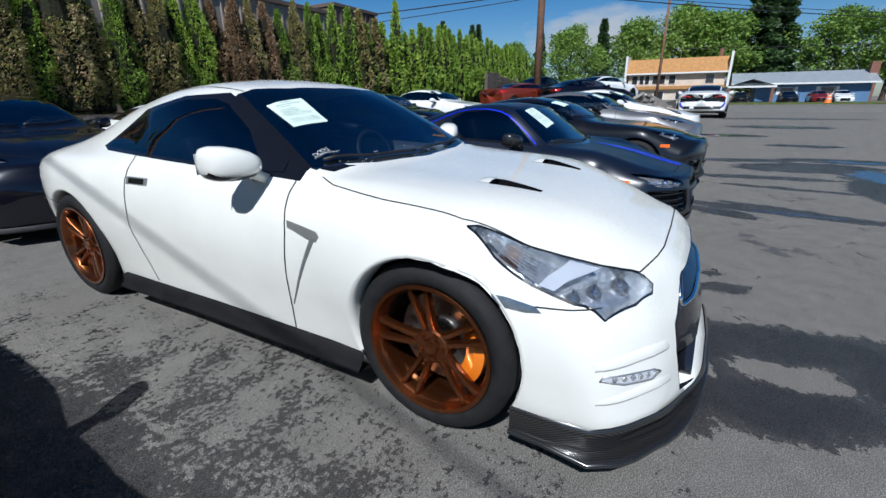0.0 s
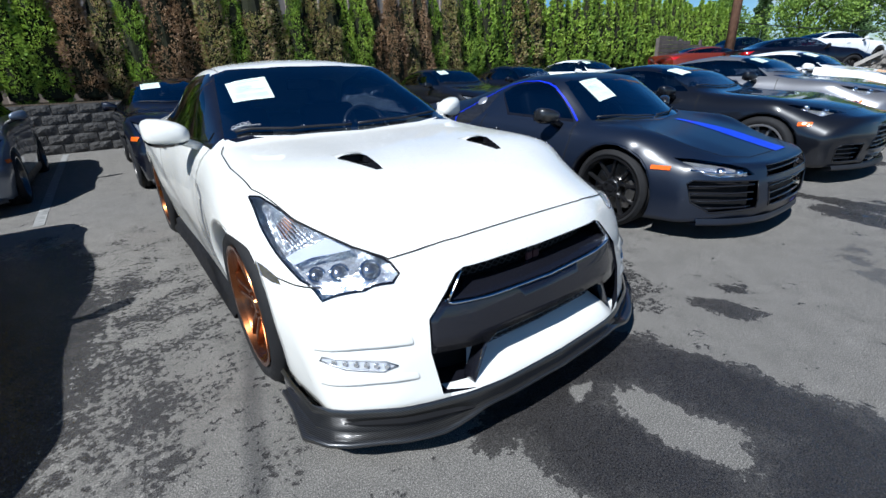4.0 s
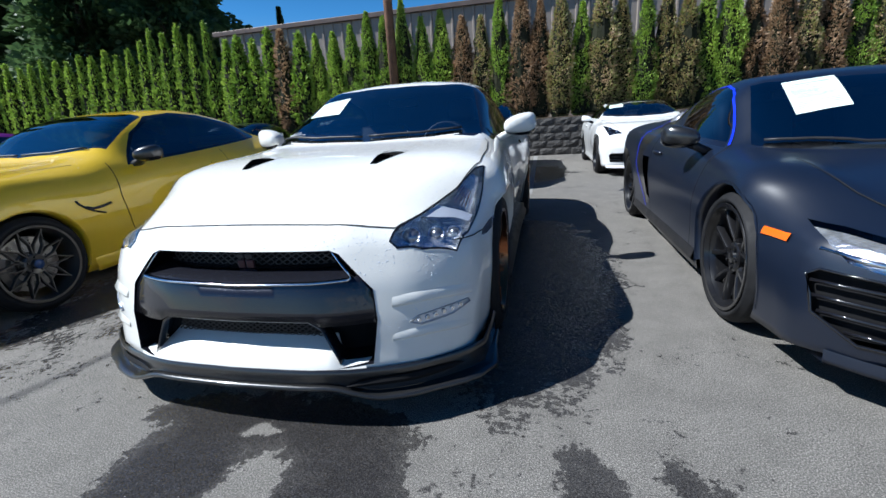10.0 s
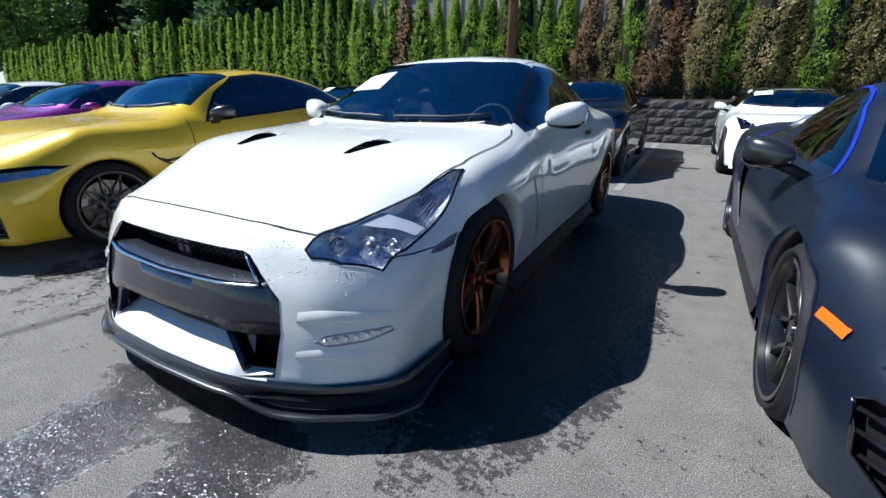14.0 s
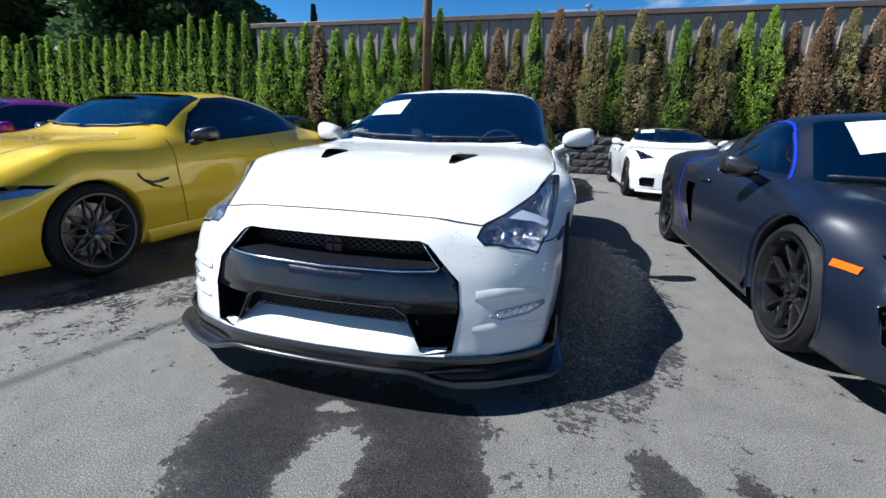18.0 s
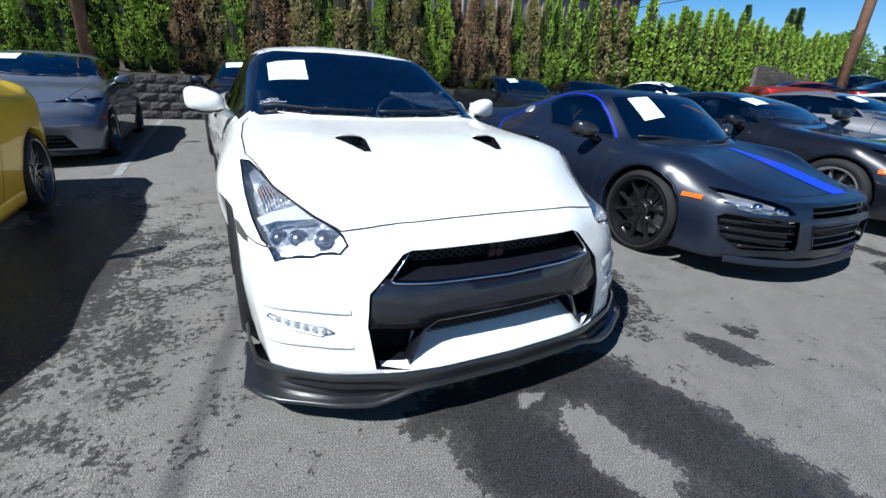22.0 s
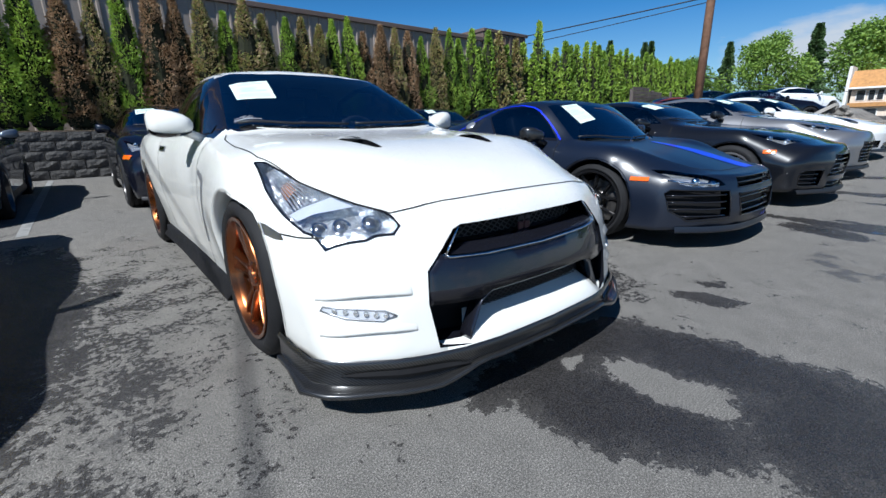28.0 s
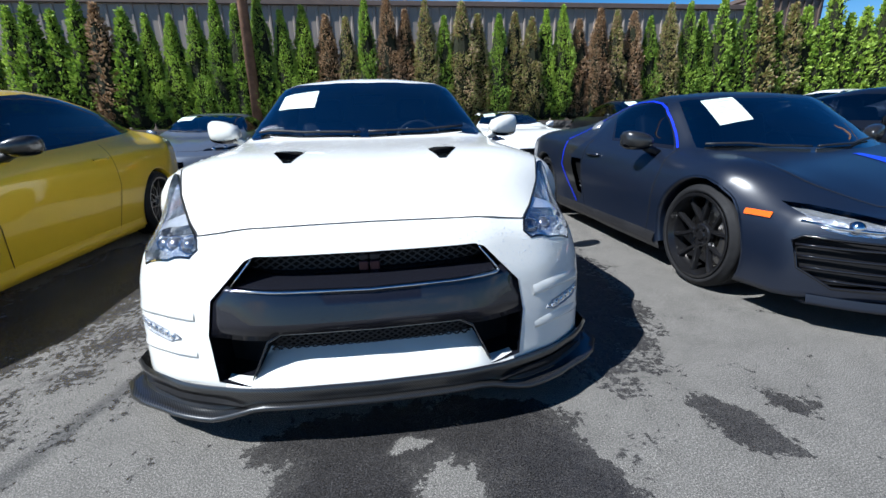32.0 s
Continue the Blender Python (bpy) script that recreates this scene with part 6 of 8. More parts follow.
R8 = spec(L=4.43, W=0.975, H=1.27, zn=0.60, yc=1.15, zc=0.86, yt=1.75, yp=2.15, yr=3.85, zd=0.96, wr=0.60, belt=0.88, mirror_y=1.62, fa=1.03, ra=3.60, r=0.332, rim=0.270, gap=0.046, style="fork", lip="satin_black", proud=0.012, rim_mat="black_rim",
          keys=MID_KEYS, edge=0.05, lean=((0.1, 0.04), (0.3, 0.0), (0.46, 0.01), (0.56, 0.045), (0.62, 0.09), (1.2, 0.09)),
          plan=((0, 0), (0.3, 0.015), (0.5, 0.07), (0.65, 0.15), (0.81, 0.285), (0.90, 0.39), (1.0, 0.56)),
          screen_line=[(0, 1.13), (0.45, 1.20), (0.66, 1.295), (0.738, 1.375), (0.612, 1.80), (0.34, 1.73), (0, 1.705)],
          hood=[(0, 0.20), (0.36, 0.215), (0.55, 0.33), (0.66, 0.62), (0.72, 0.95), (0.75, 1.22), (0.62, 1.22), (0.4, 1.14), (0, 1.09)], hoodmat="satin_black",
          paint="satin_black", lamp=[(0.52, 0.522), (0.62, 0.512), (0.75, 0.512), (0.815, 0.530), (0.842, 0.58), (0.836, 0.636), (0.77, 0.630), (0.67, 0.605), (0.57, 0.568)], lamp_axis="y", lamp_in="lamp_chrome", detail=True,
          grilles=([(-0.40, 0.575), (0.40, 0.575), (0.41, 0.50), (-0.41, 0.50)], [(-0.41, 0.455), (0.41, 0.455), (0.36, 0.275), (-0.36, 0.275)], SHARK, mir(SHARK)), bar_step=0.055,
          win=[(1.53, 0.872), (2.30, 0.905), (2.52, 1.09), (2.38, 1.165), (2.10, 1.185), (1.90, 1.160), (1.72, 1.03)], frame="gloss_trim", door=(1.47, 2.60), marker=(0.685, 0.545, 0.548, 0.578), finish=stripe_finish,
          extra=(("side_blade", [(2.60, 1.10), (2.80, 1.07), (3.02, 0.86), (3.04, 0.62), (2.72, 0.29), (2.62, 0.33), (2.86, 0.64), (2.88, 0.72), (2.68, 0.88)], "x"), ("side_intake", [(2.61, 0.36), (2.70, 0.38), (2.85, 0.64), (2.86, 0.70), (2.66, 0.70)], "x")), extra_mats=(("side_blade", "carbon"), ("side_intake", "void")), mirror="carbon", step=0.06, seat_y=2.1, dash_y=1.55, cal="grey_rim", handle="satin_black",
          paper_at=(-0.50, 1.475, 1.735), inset=0.035, wipers=[[(-0.68, 1.37), (-0.30, 1.225), (-0.02, 1.20)], [(0.03, 1.20), (0.32, 1.22), (0.60, 1.34)]])
YEL = spec(L=4.84, W=0.955, H=1.475, zn=0.79, yc=1.68, zc=1.03, yt=2.40, yp=2.88, yr=4.25, zd=1.11, wr=0.575, belt=1.01, fa=0.99, ra=3.88, r=0.345, rim=0.275, style="web", rim_mat="grey_rim", paint="yellow",
           lamp=[(0.46, 0.615), (0.62, 0.60), (0.80, 0.605), (0.915, 0.65), (0.938, 0.705), (0.88, 0.72), (0.70, 0.70), (0.48, 0.672)], lamp_axis="y", lamp_in="lamp_chrome", detail=True, mirror="carbon", frame="gloss_trim", step=0.07,
           hood=[(0, 0.33), (0.36, 0.35), (0.56, 0.46), (0.68, 0.95), (0.74, 1.55), (0.74, 1.80), (0.5, 1.66), (0, 1.60)],
           grilles=([(0.03, 0.68), (0.30, 0.68), (0.33, 0.56), (0.27, 0.48), (0.04, 0.48)], [(-0.03, 0.68), (-0.30, 0.68), (-0.33, 0.56), (-0.27, 0.48), (-0.04, 0.48)], [(-0.38, 0.40), (0.38, 0.40), (0.44, 0.22), (-0.44, 0.22)], SIDEJAW(0.54, 0.84, 0.24, 0.46), mir(SIDEJAW(0.54, 0.84, 0.24, 0.46))),
           win=[(1.98, 0.985), (2.79, 1.035), (3.5, 1.09), (3.93, 1.125), (3.97, 1.16), (3.60, 1.295), (3.16, 1.375), (2.80, 1.395), (2.48, 1.362), (2.22, 1.225)], door=(1.76, 3.12), paper=False, beads=900, finish=yellow_finish, sill="yellow", handle="yellow", cal="grey_rim", mirror_y=2.0)
AMG = spec(L=4.55, W=0.96, H=1.30, zn=0.70, yc=1.70, zc=0.94, yt=2.42, yp=2.75, yr=4.15, zd=0.98, wr=0.54, belt=0.93, fa=0.95, ra=3.60, r=0.345, rim=0.255, paint="gloss_black", style="ten", rim_mat="silver_rim",
           lamp=[(0.52, 0.32), (0.78, 0.46), (0.86, 0.78), (0.72, 0.62), (0.54, 0.40)], detail=True, seat_y=2.75, marker=(0.62, 0.50, 0.60, 0.64),
           grilles=([(-0.36, 0.58), (0.36, 0.58), (0.45, 0.34), (-0.45, 0.34)], [(-0.40, 0.28), (0.40, 0.28), (0.44, 0.20), (-0.44, 0.20)], SIDEJAW(0.54, 0.80, 0.24, 0.42), mir(SIDEJAW(0.54, 0.80, 0.24, 0.42))))
SIL = spec(L=4.65, W=0.93, H=1.33, paint="silver", zn=0.72, yc=1.55, zc=0.96, yt=2.2, yp=2.6, yr=3.9, belt=0.96, seat_y=2.55, detail=True, marker=(0.62, 0.50, 0.60, 0.64), hoodmat="gunmetal", mirror="gloss_black")
POR = spec(L=4.45, W=0.91, H=1.29, paint="white2", zn=0.66, yc=1.45, zc=0.90, yt=2.15, yp=2.45, yr=4.1, zd=0.92, wr=0.53, belt=0.92, r=0.335, lamp=OVAL(0.66, 0.62, 0.10, 0.20, 12), fa=0.95, ra=3.40,
           grilles=([(-0.30, 0.32), (0.30, 0.32), (0.34, 0.22), (-0.34, 0.22)], SIDEJAW(0.45, 0.75, 0.24, 0.36), mir(SIDEJAW(0.45, 0.75, 0.24, 0.36))))
FTY = spec(L=4.47, W=0.96, H=1.31, paint="white2", zn=0.70, yc=1.75, zc=0.94, yt=2.42, yp=2.7, yr=4.0, zd=0.98, belt=0.95, fa=0.86, ra=3.48, r=0.345, rim=0.265, style="ten", rim_mat="black_rim", sill="white2", lip="white2",
           lamp=[(0.56, 0.34), (0.76, 0.42), (0.83, 0.84), (0.75, 0.74), (0.58, 0.42)], detail=True, lamp_in="gloss_trim", seat_y=2.7,
           grilles=([(-0.36, 0.56), (0.36, 0.56), (0.42, 0.40), (0.34, 0.26), (-0.34, 0.26), (-0.42, 0.40)], SIDEJAW(0.56, 0.76, 0.26, 0.40), mir(SIDEJAW(0.56, 0.76, 0.26, 0.40))),
           extra=(("roof", [(-0.56, 2.40), (0.56, 2.40), (0.54, 3.2), (-0.54, 3.2)], "z"),), extra_mats=(("roof", "gloss_black"),))
BLK = spec(L=4.95, W=0.94, H=1.43, paint="deep_blue", zn=0.78, yc=1.62, zc=1.02, yt=2.40, yp=2.9, yr=4.45, zd=1.08, belt=1.02, fa=0.92, ra=3.85, r=0.35, rim=0.25, door2=3.5, win_end=4.1, marker=(0.60, 0.42, 0.66, 0.71), sill="gloss_black", rim_mat="grey_rim", detail=True)
GRY = spec(L=4.6, W=0.91, H=1.39, paint="grey_blue", zn=0.72, yc=1.55, zc=0.99, yt=2.28, yp=2.7, yr=3.95, zd=1.06, belt=1.0, fa=0.92, ra=3.70, r=0.335, rim=0.25, marker=(0.62, 0.48, 0.56, 0.60), rim_mat="grey_rim", detail=True,
           lamp=[(0.42, 0.36), (0.78, 0.50), (0.86, 0.80), (0.72, 0.62), (0.46, 0.46)], grilles=([(0.03, 0.62), (0.24, 0.62), (0.24, 0.50), (0.04, 0.50)], [(-0.03, 0.62), (-0.24, 0.62), (-0.24, 0.50), (-0.04, 0.50)], [(-0.50, 0.40), (0.50, 0.40), (0.60, 0.24), (-0.60, 0.24)]))
PUR = spec(L=4.68, W=0.935, H=1.40, paint="purple", mirror="purple", sill="purple", rim_mat="black_rim", paper=False, beads=400, belt=1.0, zc=0.99, zd=1.05)


def ground_z(x, y=0.0):
    """The lot is level by the coupe, rises gently beyond it and dips a little beside the gold car."""
    return 0.50 * smoothstep(3.2, 19.0, x) - 0.055 * smoothstep(-1.3, -2.3, x) * (1 - smoothstep(3.5, 9.0, y))


def park(name, x, nose, label, sp, turn=0.0, z=None, group="cars of the front row"):
    zz = ground_z(x, nose) if z is None else z
    return make_car(name, pose(x, nose, zz, 0, 0, turn), label, sp, group)


park("black_sports_car", 3.03, 0.15, "satin black mid-engined sports car with bright blue stripes", R8)
park("gold_coupe", -3.26, 0.05, "gold-yellow metallic coupe with dark web-spoke wheels and rain beads", YEL)
park("black_grand_tourer", 5.70, 0.05, "glossy black long-hood grand tourer with silver wheels", AMG)
park("silver_roadster", 8.12, 0.14, "silver coupe with a dark grey hood", SIL)
park("white_sports_car", 10.9, 0.25, "white rear-engined sports car", POR)
park("purple_coupe", -6.15, 0.35, "purple metallic coupe with a purple mirror", PUR)
park("white_sedan", -9.2, 0.5, "white sedan at the end of the front row", spec(paint="white2", H=1.42, paper=False))
BACK = "cars of the back row"
park("black_sedan", -0.06, 5.45, "dark blue-black sedan behind the white coupe", BLK, group=BACK)
park("white_roadster", 3.08, 6.65, "white sports car with a black roof near the block wall", FTY, group=BACK)
park("grey_coupe", -3.05, 5.75, "blue-grey metallic coupe near the block wall", GRY, group=BACK)
park("black_hatchback", 6.3, 6.4, "black four-door car near the hedge", spec(paint="gloss_black", H=1.45, belt=1.02, zc=1.02, zd=1.1, door2=3.3), group=BACK)
park("dark_coupe", 9.1, 6.4, "dark coupe near the hedge", spec(paint="deep_blue", paper=False), group=BACK)
park("pale_coupe", 12.2, 6.4, "white coupe near the hedge", spec(paint="white2", H=1.36), group=BACK)
park("navy_sedan", -6.0, 5.9, "dark sedan near the wall", spec(paint="deep_blue", H=1.42), group=BACK)
UPPER = "cars of the upper lot"
park("rust_red_coupe", 20.5, 6.5, "rust-red sports car on the upper lot", spec(paint="rust_red", H=1.25, paper=False), turn=62, z=0.76, group=UPPER)
park("dark_violet_coupe", 20.8, 3.4, "dark violet coupe on the upper lot", spec(paint="deep_blue", H=1.32, paper=False), turn=48, z=0.80, group=UPPER)
park("distant_white_coupe", 26.4, 4.2, "white sports coupe on the upper lot", spec(paint="white2", H=1.30, paper=False), turn=65, z=1.14, group=UPPER)
park("dark_hatchback", 27.0, 7.6, "black car with red tail lamps on the upper lot", spec(paint="gloss_black", H=1.42, paper=False), turn=60, z=1.14, group=UPPER)
park("white_hybrid_sports_car", 23.2, 0.25, "white and blue sports car seen from behind", spec(paint="white2", H=1.29, paper=False, zd=1.0, tail_lamp=None, finish=hybrid_finish, extra=(("roof", [(-0.56, 2.30), (0.56, 2.30), (0.54, 3.9), (-0.54, 3.9)], "z"),), extra_mats=(("roof", "gloss_black"),)), turn=89, z=0.5, group="")
FAR = "cars parked across the street"
for nm, x, y, pt, lb in (("parked_hatchback", 68, -3.6, "gloss_black", "dark car under the carport across the street"), ("parked_coupe", 67, -11.6, "far_red", "dark red car parked across the street"),
                         ("parked_sedan", 66, -13.6, "white2", "white sedan parked across the street"), ("parked_saloon", 66.5, -8.6, "deep_blue", "dark blue car parked across the street")):
    park(nm, x, y, lb, spec(paint=pt, H=1.45, belt=1.02, zc=1.02, zd=1.1, paper=False, step=0.2), turn=-90, z=0.5, group=FAR)



# ---- ground ----
def asphalt_material():
    m, nt, b = nodes_of("asphalt")
    tc = nt.nodes.new("ShaderNodeTexCoord")
    fine = add(nt, "ShaderNodeTexNoise", Scale=190.0, Detail=4.0, Roughness=0.75)
    mid = add(nt, "ShaderNodeTexNoise", Scale=6.0, Detail=6.0, Roughness=0.65)
    big = add(nt, "ShaderNodeTexNoise", Scale=0.55, Detail=5.0, Roughness=0.6)
    for n in (fine, mid, big):
        nt.links.new(tc.outputs["Object"], n.inputs["Vector"])
    c1 = ramp(nt, fine.outputs["Fac"], [(0.30, (0.040, 0.038, 0.035)), (0.50, (0.155, 0.147, 0.134)), (0.68, (0.47, 0.445, 0.40))])
    c2 = ramp(nt, mid.outputs["Fac"], [(0.30, grey(0.80)), (0.65, grey(1.05))])
    mul = nt.nodes.new("ShaderNodeMixRGB")
    mul.blend_type, mul.inputs["Fac"].default_value = "MULTIPLY", 1.0
    nt.links.new(c1.outputs["Color"], mul.inputs["Color1"])
    nt.links.new(c2.outputs["Color"], mul.inputs["Color2"])
    # wet areas and painted-in car shadows: ellipses with ragged edges (centre, half sizes, strength)
    sep = nt.nodes.new("ShaderNodeSeparateXYZ")
    rag = add(nt, "ShaderNodeTexNoise", Scale=3.4, Detail=9.0, Roughness=0.72)
    nt.links.new(tc.outputs["Object"], rag.inputs["Vector"])
    off = nt.nodes.new("ShaderNodeVectorMath")
    off.operation = "MULTIPLY_ADD"
    off.inputs[1].default_value = (0.34, 0.34, 0.0)
    nt.links.new(rag.outputs["Color"], off.inputs[0])
    nt.links.new(tc.outputs["Object"], off.inputs[2])
    off2 = nt.nodes.new("ShaderNodeVectorMath")
    off2.operation = "SUBTRACT"
    off2.inputs[1].default_value = (0.17, 0.17, 0.0)
    nt.links.new(off.outputs["Vector"], off2.inputs[0])
    nt.links.new(off2.outputs["Vector"], sep.inputs["Vector"])

    def math_n(op, a, v=None, c=None):
        n = nt.nodes.new("ShaderNodeMath")
        n.operation = op
        for i, s in enumerate((a, v, c)):
            if s is None:
                continue
            if isinstance(s, (int, float)):
                n.inputs[i].default_value = s
            else:
                nt.links.new(s, n.inputs[i])
        return n.outputs[0]

    wob = add(nt, "ShaderNodeTexNoise", Scale=3.2, Detail=7.0, Roughness=0.68)
    nt.links.new(tc.outputs["Object"], wob.inputs["Vector"])
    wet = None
    for cx, cy, ax, ay, ang, k in WET_SHADE:
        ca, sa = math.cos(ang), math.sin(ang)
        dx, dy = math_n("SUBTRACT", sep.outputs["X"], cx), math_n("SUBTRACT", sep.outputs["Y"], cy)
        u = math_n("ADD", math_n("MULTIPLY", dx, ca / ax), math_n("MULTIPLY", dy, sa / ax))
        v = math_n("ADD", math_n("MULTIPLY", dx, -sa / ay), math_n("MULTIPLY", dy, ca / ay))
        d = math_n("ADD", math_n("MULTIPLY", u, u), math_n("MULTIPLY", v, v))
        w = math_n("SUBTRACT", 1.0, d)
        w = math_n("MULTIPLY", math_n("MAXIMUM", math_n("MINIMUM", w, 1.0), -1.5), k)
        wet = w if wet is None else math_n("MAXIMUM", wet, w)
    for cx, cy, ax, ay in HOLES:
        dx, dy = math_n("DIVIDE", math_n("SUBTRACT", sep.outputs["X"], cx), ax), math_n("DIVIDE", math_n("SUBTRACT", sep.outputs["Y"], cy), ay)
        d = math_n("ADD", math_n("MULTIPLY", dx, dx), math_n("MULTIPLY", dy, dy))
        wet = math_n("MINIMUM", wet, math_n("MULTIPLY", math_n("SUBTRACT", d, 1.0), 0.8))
    grit = add(nt, "ShaderNodeTexNoise", Scale=30.0, Detail=5.0, Roughness=0.7)
    nt.links.new(tc.outputs["Object"], grit.inputs["Vector"])
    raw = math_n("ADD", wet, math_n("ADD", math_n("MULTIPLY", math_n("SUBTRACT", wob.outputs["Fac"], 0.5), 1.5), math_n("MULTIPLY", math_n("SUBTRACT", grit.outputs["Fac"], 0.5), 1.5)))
    wet_shade_ramp = ramp(nt, raw, [(0.04, grey(0.0)), (0.13, grey(0.8)), (0.8, grey(1.0))])
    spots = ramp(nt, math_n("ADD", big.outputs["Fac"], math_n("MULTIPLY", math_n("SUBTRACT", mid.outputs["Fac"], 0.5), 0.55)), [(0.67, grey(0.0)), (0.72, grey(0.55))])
    wet_shade = math_n("MAXIMUM", wet_shade_ramp.outputs["Color"], spots.outputs["Color"])
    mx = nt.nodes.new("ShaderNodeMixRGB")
    nt.links.new(wet_shade, mx.inputs["Fac"])
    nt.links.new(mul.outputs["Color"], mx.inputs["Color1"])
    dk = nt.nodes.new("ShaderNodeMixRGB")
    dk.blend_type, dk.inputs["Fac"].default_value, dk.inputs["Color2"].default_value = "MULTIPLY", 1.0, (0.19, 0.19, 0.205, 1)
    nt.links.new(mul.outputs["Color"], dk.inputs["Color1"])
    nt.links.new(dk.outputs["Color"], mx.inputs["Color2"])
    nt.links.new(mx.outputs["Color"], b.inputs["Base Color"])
    ro = ramp(nt, wet_shade, [(0.0, grey(0.82)), (0.6, grey(0.30)), (1.0, grey(0.11))])
    nt.links.new(ro.outputs["Color"], b.inputs["Roughness"])
    sp_r = ramp(nt, wet_shade, [(0.0, grey(0.20)), (1.0, grey(0.42))])
    nt.links.new(sp_r.outputs["Color"], b.inputs["Specular IOR Level"])
    pud = None
    for cx, cy, ax, ay, k in PUDDLES:
        dx, dy = math_n("DIVIDE", math_n("SUBTRACT", sep.outputs["X"], cx), ax), math_n("DIVIDE", math_n("SUBTRACT", sep.outputs["Y"], cy), ay)
        w = math_n("SUBTRACT", k, math_n("ADD", math_n("MULTIPLY", dx, dx), math_n("MULTIPLY", dy, dy)))
        w = math_n("ADD", w, math_n("MULTIPLY", math_n("SUBTRACT", wob.outputs["Fac"], 0.5), 1.6))
        pud = w if pud is None else math_n("MAXIMUM", pud, w)
    pr = ramp(nt, pud, [(0.30, grey(0.0)), (0.42, grey(1.0))])
    b.inputs["Coat Roughness"].default_value = 0.02
    nt.links.new(pr.outputs["Color"], b.inputs["Coat Weight"])
    st = math_n("SUBTRACT", 0.70, math_n("MULTIPLY", wet_shade, 0.55))
    chip = add(nt, "ShaderNodeTexVoronoi", Scale=230.0)
    nt.links.new(tc.outputs["Object"], chip.inputs["Vector"])
    lean = nt.nodes.new("ShaderNodeVectorMath")
    lean.operation, lean.inputs[1].default_value = "SUBTRACT", (0.5, 0.5, 0.5)
    nt.links.new(chip.outputs["Color"], lean.inputs[0])
    tilt = nt.nodes.new("ShaderNodeVectorMath")
    tilt.operation, tilt.inputs[1].default_value = "MULTIPLY", (1.0, 1.0, 0.0)
    nt.links.new(lean.outputs["Vector"], tilt.inputs[0])
    amount = nt.nodes.new("ShaderNodeVectorMath")
    amount.operation = "SCALE"
    nt.links.new(tilt.outputs["Vector"], amount.inputs[0])
    nt.links.new(math_n("ADD", 0.25, math_n("MULTIPLY", wet_shade, 0.5)), amount.inputs["Scale"])
    geo = nt.nodes.new("ShaderNodeNewGeometry")
    facet = nt.nodes.new("ShaderNodeVectorMath")
    facet.operation = "ADD"
    nt.links.new(geo.outputs["Normal"], facet.inputs[0])
    nt.links.new(amount.outputs["Vector"], facet.inputs[1])
    unit = nt.nodes.new("ShaderNodeVectorMath")
    unit.operation = "NORMALIZE"
    nt.links.new(facet.outputs["Vector"], unit.inputs[0])
    bp = add(nt, "ShaderNodeBump", Distance=0.006)
    nt.links.new(unit.outputs["Vector"], bp.inputs["Normal"])
    nt.links.new(st, bp.inputs["Strength"])
    nt.links.new(fine.outputs["Fac"], bp.inputs["Height"])
    nt.links.new(bp.outputs["Normal"], b.inputs["Normal"])
    return m


# ellipses (1.1, 1.9) and (-2.0, 2.4) darken the colour along the cars' cast shadows
WET_SHADE = [(6.3, -2.7, 1.5, 0.9, 0.2, 1.0), (4.15, -0.75, 0.20, 1.3, -0.15, 1.0), (6.5, -0.6, 0.18, 1.5, 0.1, 0.9), (7.7, -1.5, 0.55, 1.2, 0.2, 1.0), (0.62, -0.42, 0.24, 0.62, 0.12, 1.2), (-0.02, -0.28, 0.26, 0.50, 0.30, 1.2), (0.20, 0.05, 0.62, 0.18, 0.0, 1.2), (0.45, -0.85, 0.50, 0.34, 0.1, 1.0), (3.85, -0.15, 0.22, 0.40, -0.5, 1.0), (4.3, -0.8, 0.12, 0.8, -0.3, 0.9), (5.9, -2.25, 1.0, 0.55, 0.1, 1.0), (5.7, -1.0, 0.12, 0.9, -0.1, 0.9), (7.4, -1.2, 0.2, 0.9, 0.0, 1.0), (8.25, -0.6, 0.22, 1.0, 0.2, 1.0), (8.6, -2.2, 0.3, 1.1, 0.0, 1.0), (12.3, -0.4, 0.35, 1.0, 0.0, 1.0),
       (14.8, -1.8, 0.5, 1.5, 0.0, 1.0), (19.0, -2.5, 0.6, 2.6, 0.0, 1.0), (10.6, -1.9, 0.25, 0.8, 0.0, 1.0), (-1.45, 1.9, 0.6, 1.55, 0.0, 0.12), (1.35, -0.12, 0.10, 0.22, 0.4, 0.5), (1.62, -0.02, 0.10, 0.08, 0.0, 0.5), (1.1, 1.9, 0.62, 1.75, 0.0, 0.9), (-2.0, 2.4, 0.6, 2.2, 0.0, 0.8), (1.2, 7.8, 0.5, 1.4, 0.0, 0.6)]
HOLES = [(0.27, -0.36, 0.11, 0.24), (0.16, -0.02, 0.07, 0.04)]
PUDDLES = [(7.2, -2.3, 0.9, 0.5, 0.7), (4.1, -0.9, 0.08, 0.8, 0.6), (8.55, -2.3, 0.16, 0.9, 0.75), (8.2, -0.5, 0.08, 0.7, 0.7), (3.9, -0.1, 0.10, 0.25, 0.6), (12.3, -0.5, 0.2, 0.8, 0.7), (14.9, -2.0, 0.3, 1.2, 0.7)]
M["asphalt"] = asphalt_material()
rows = []
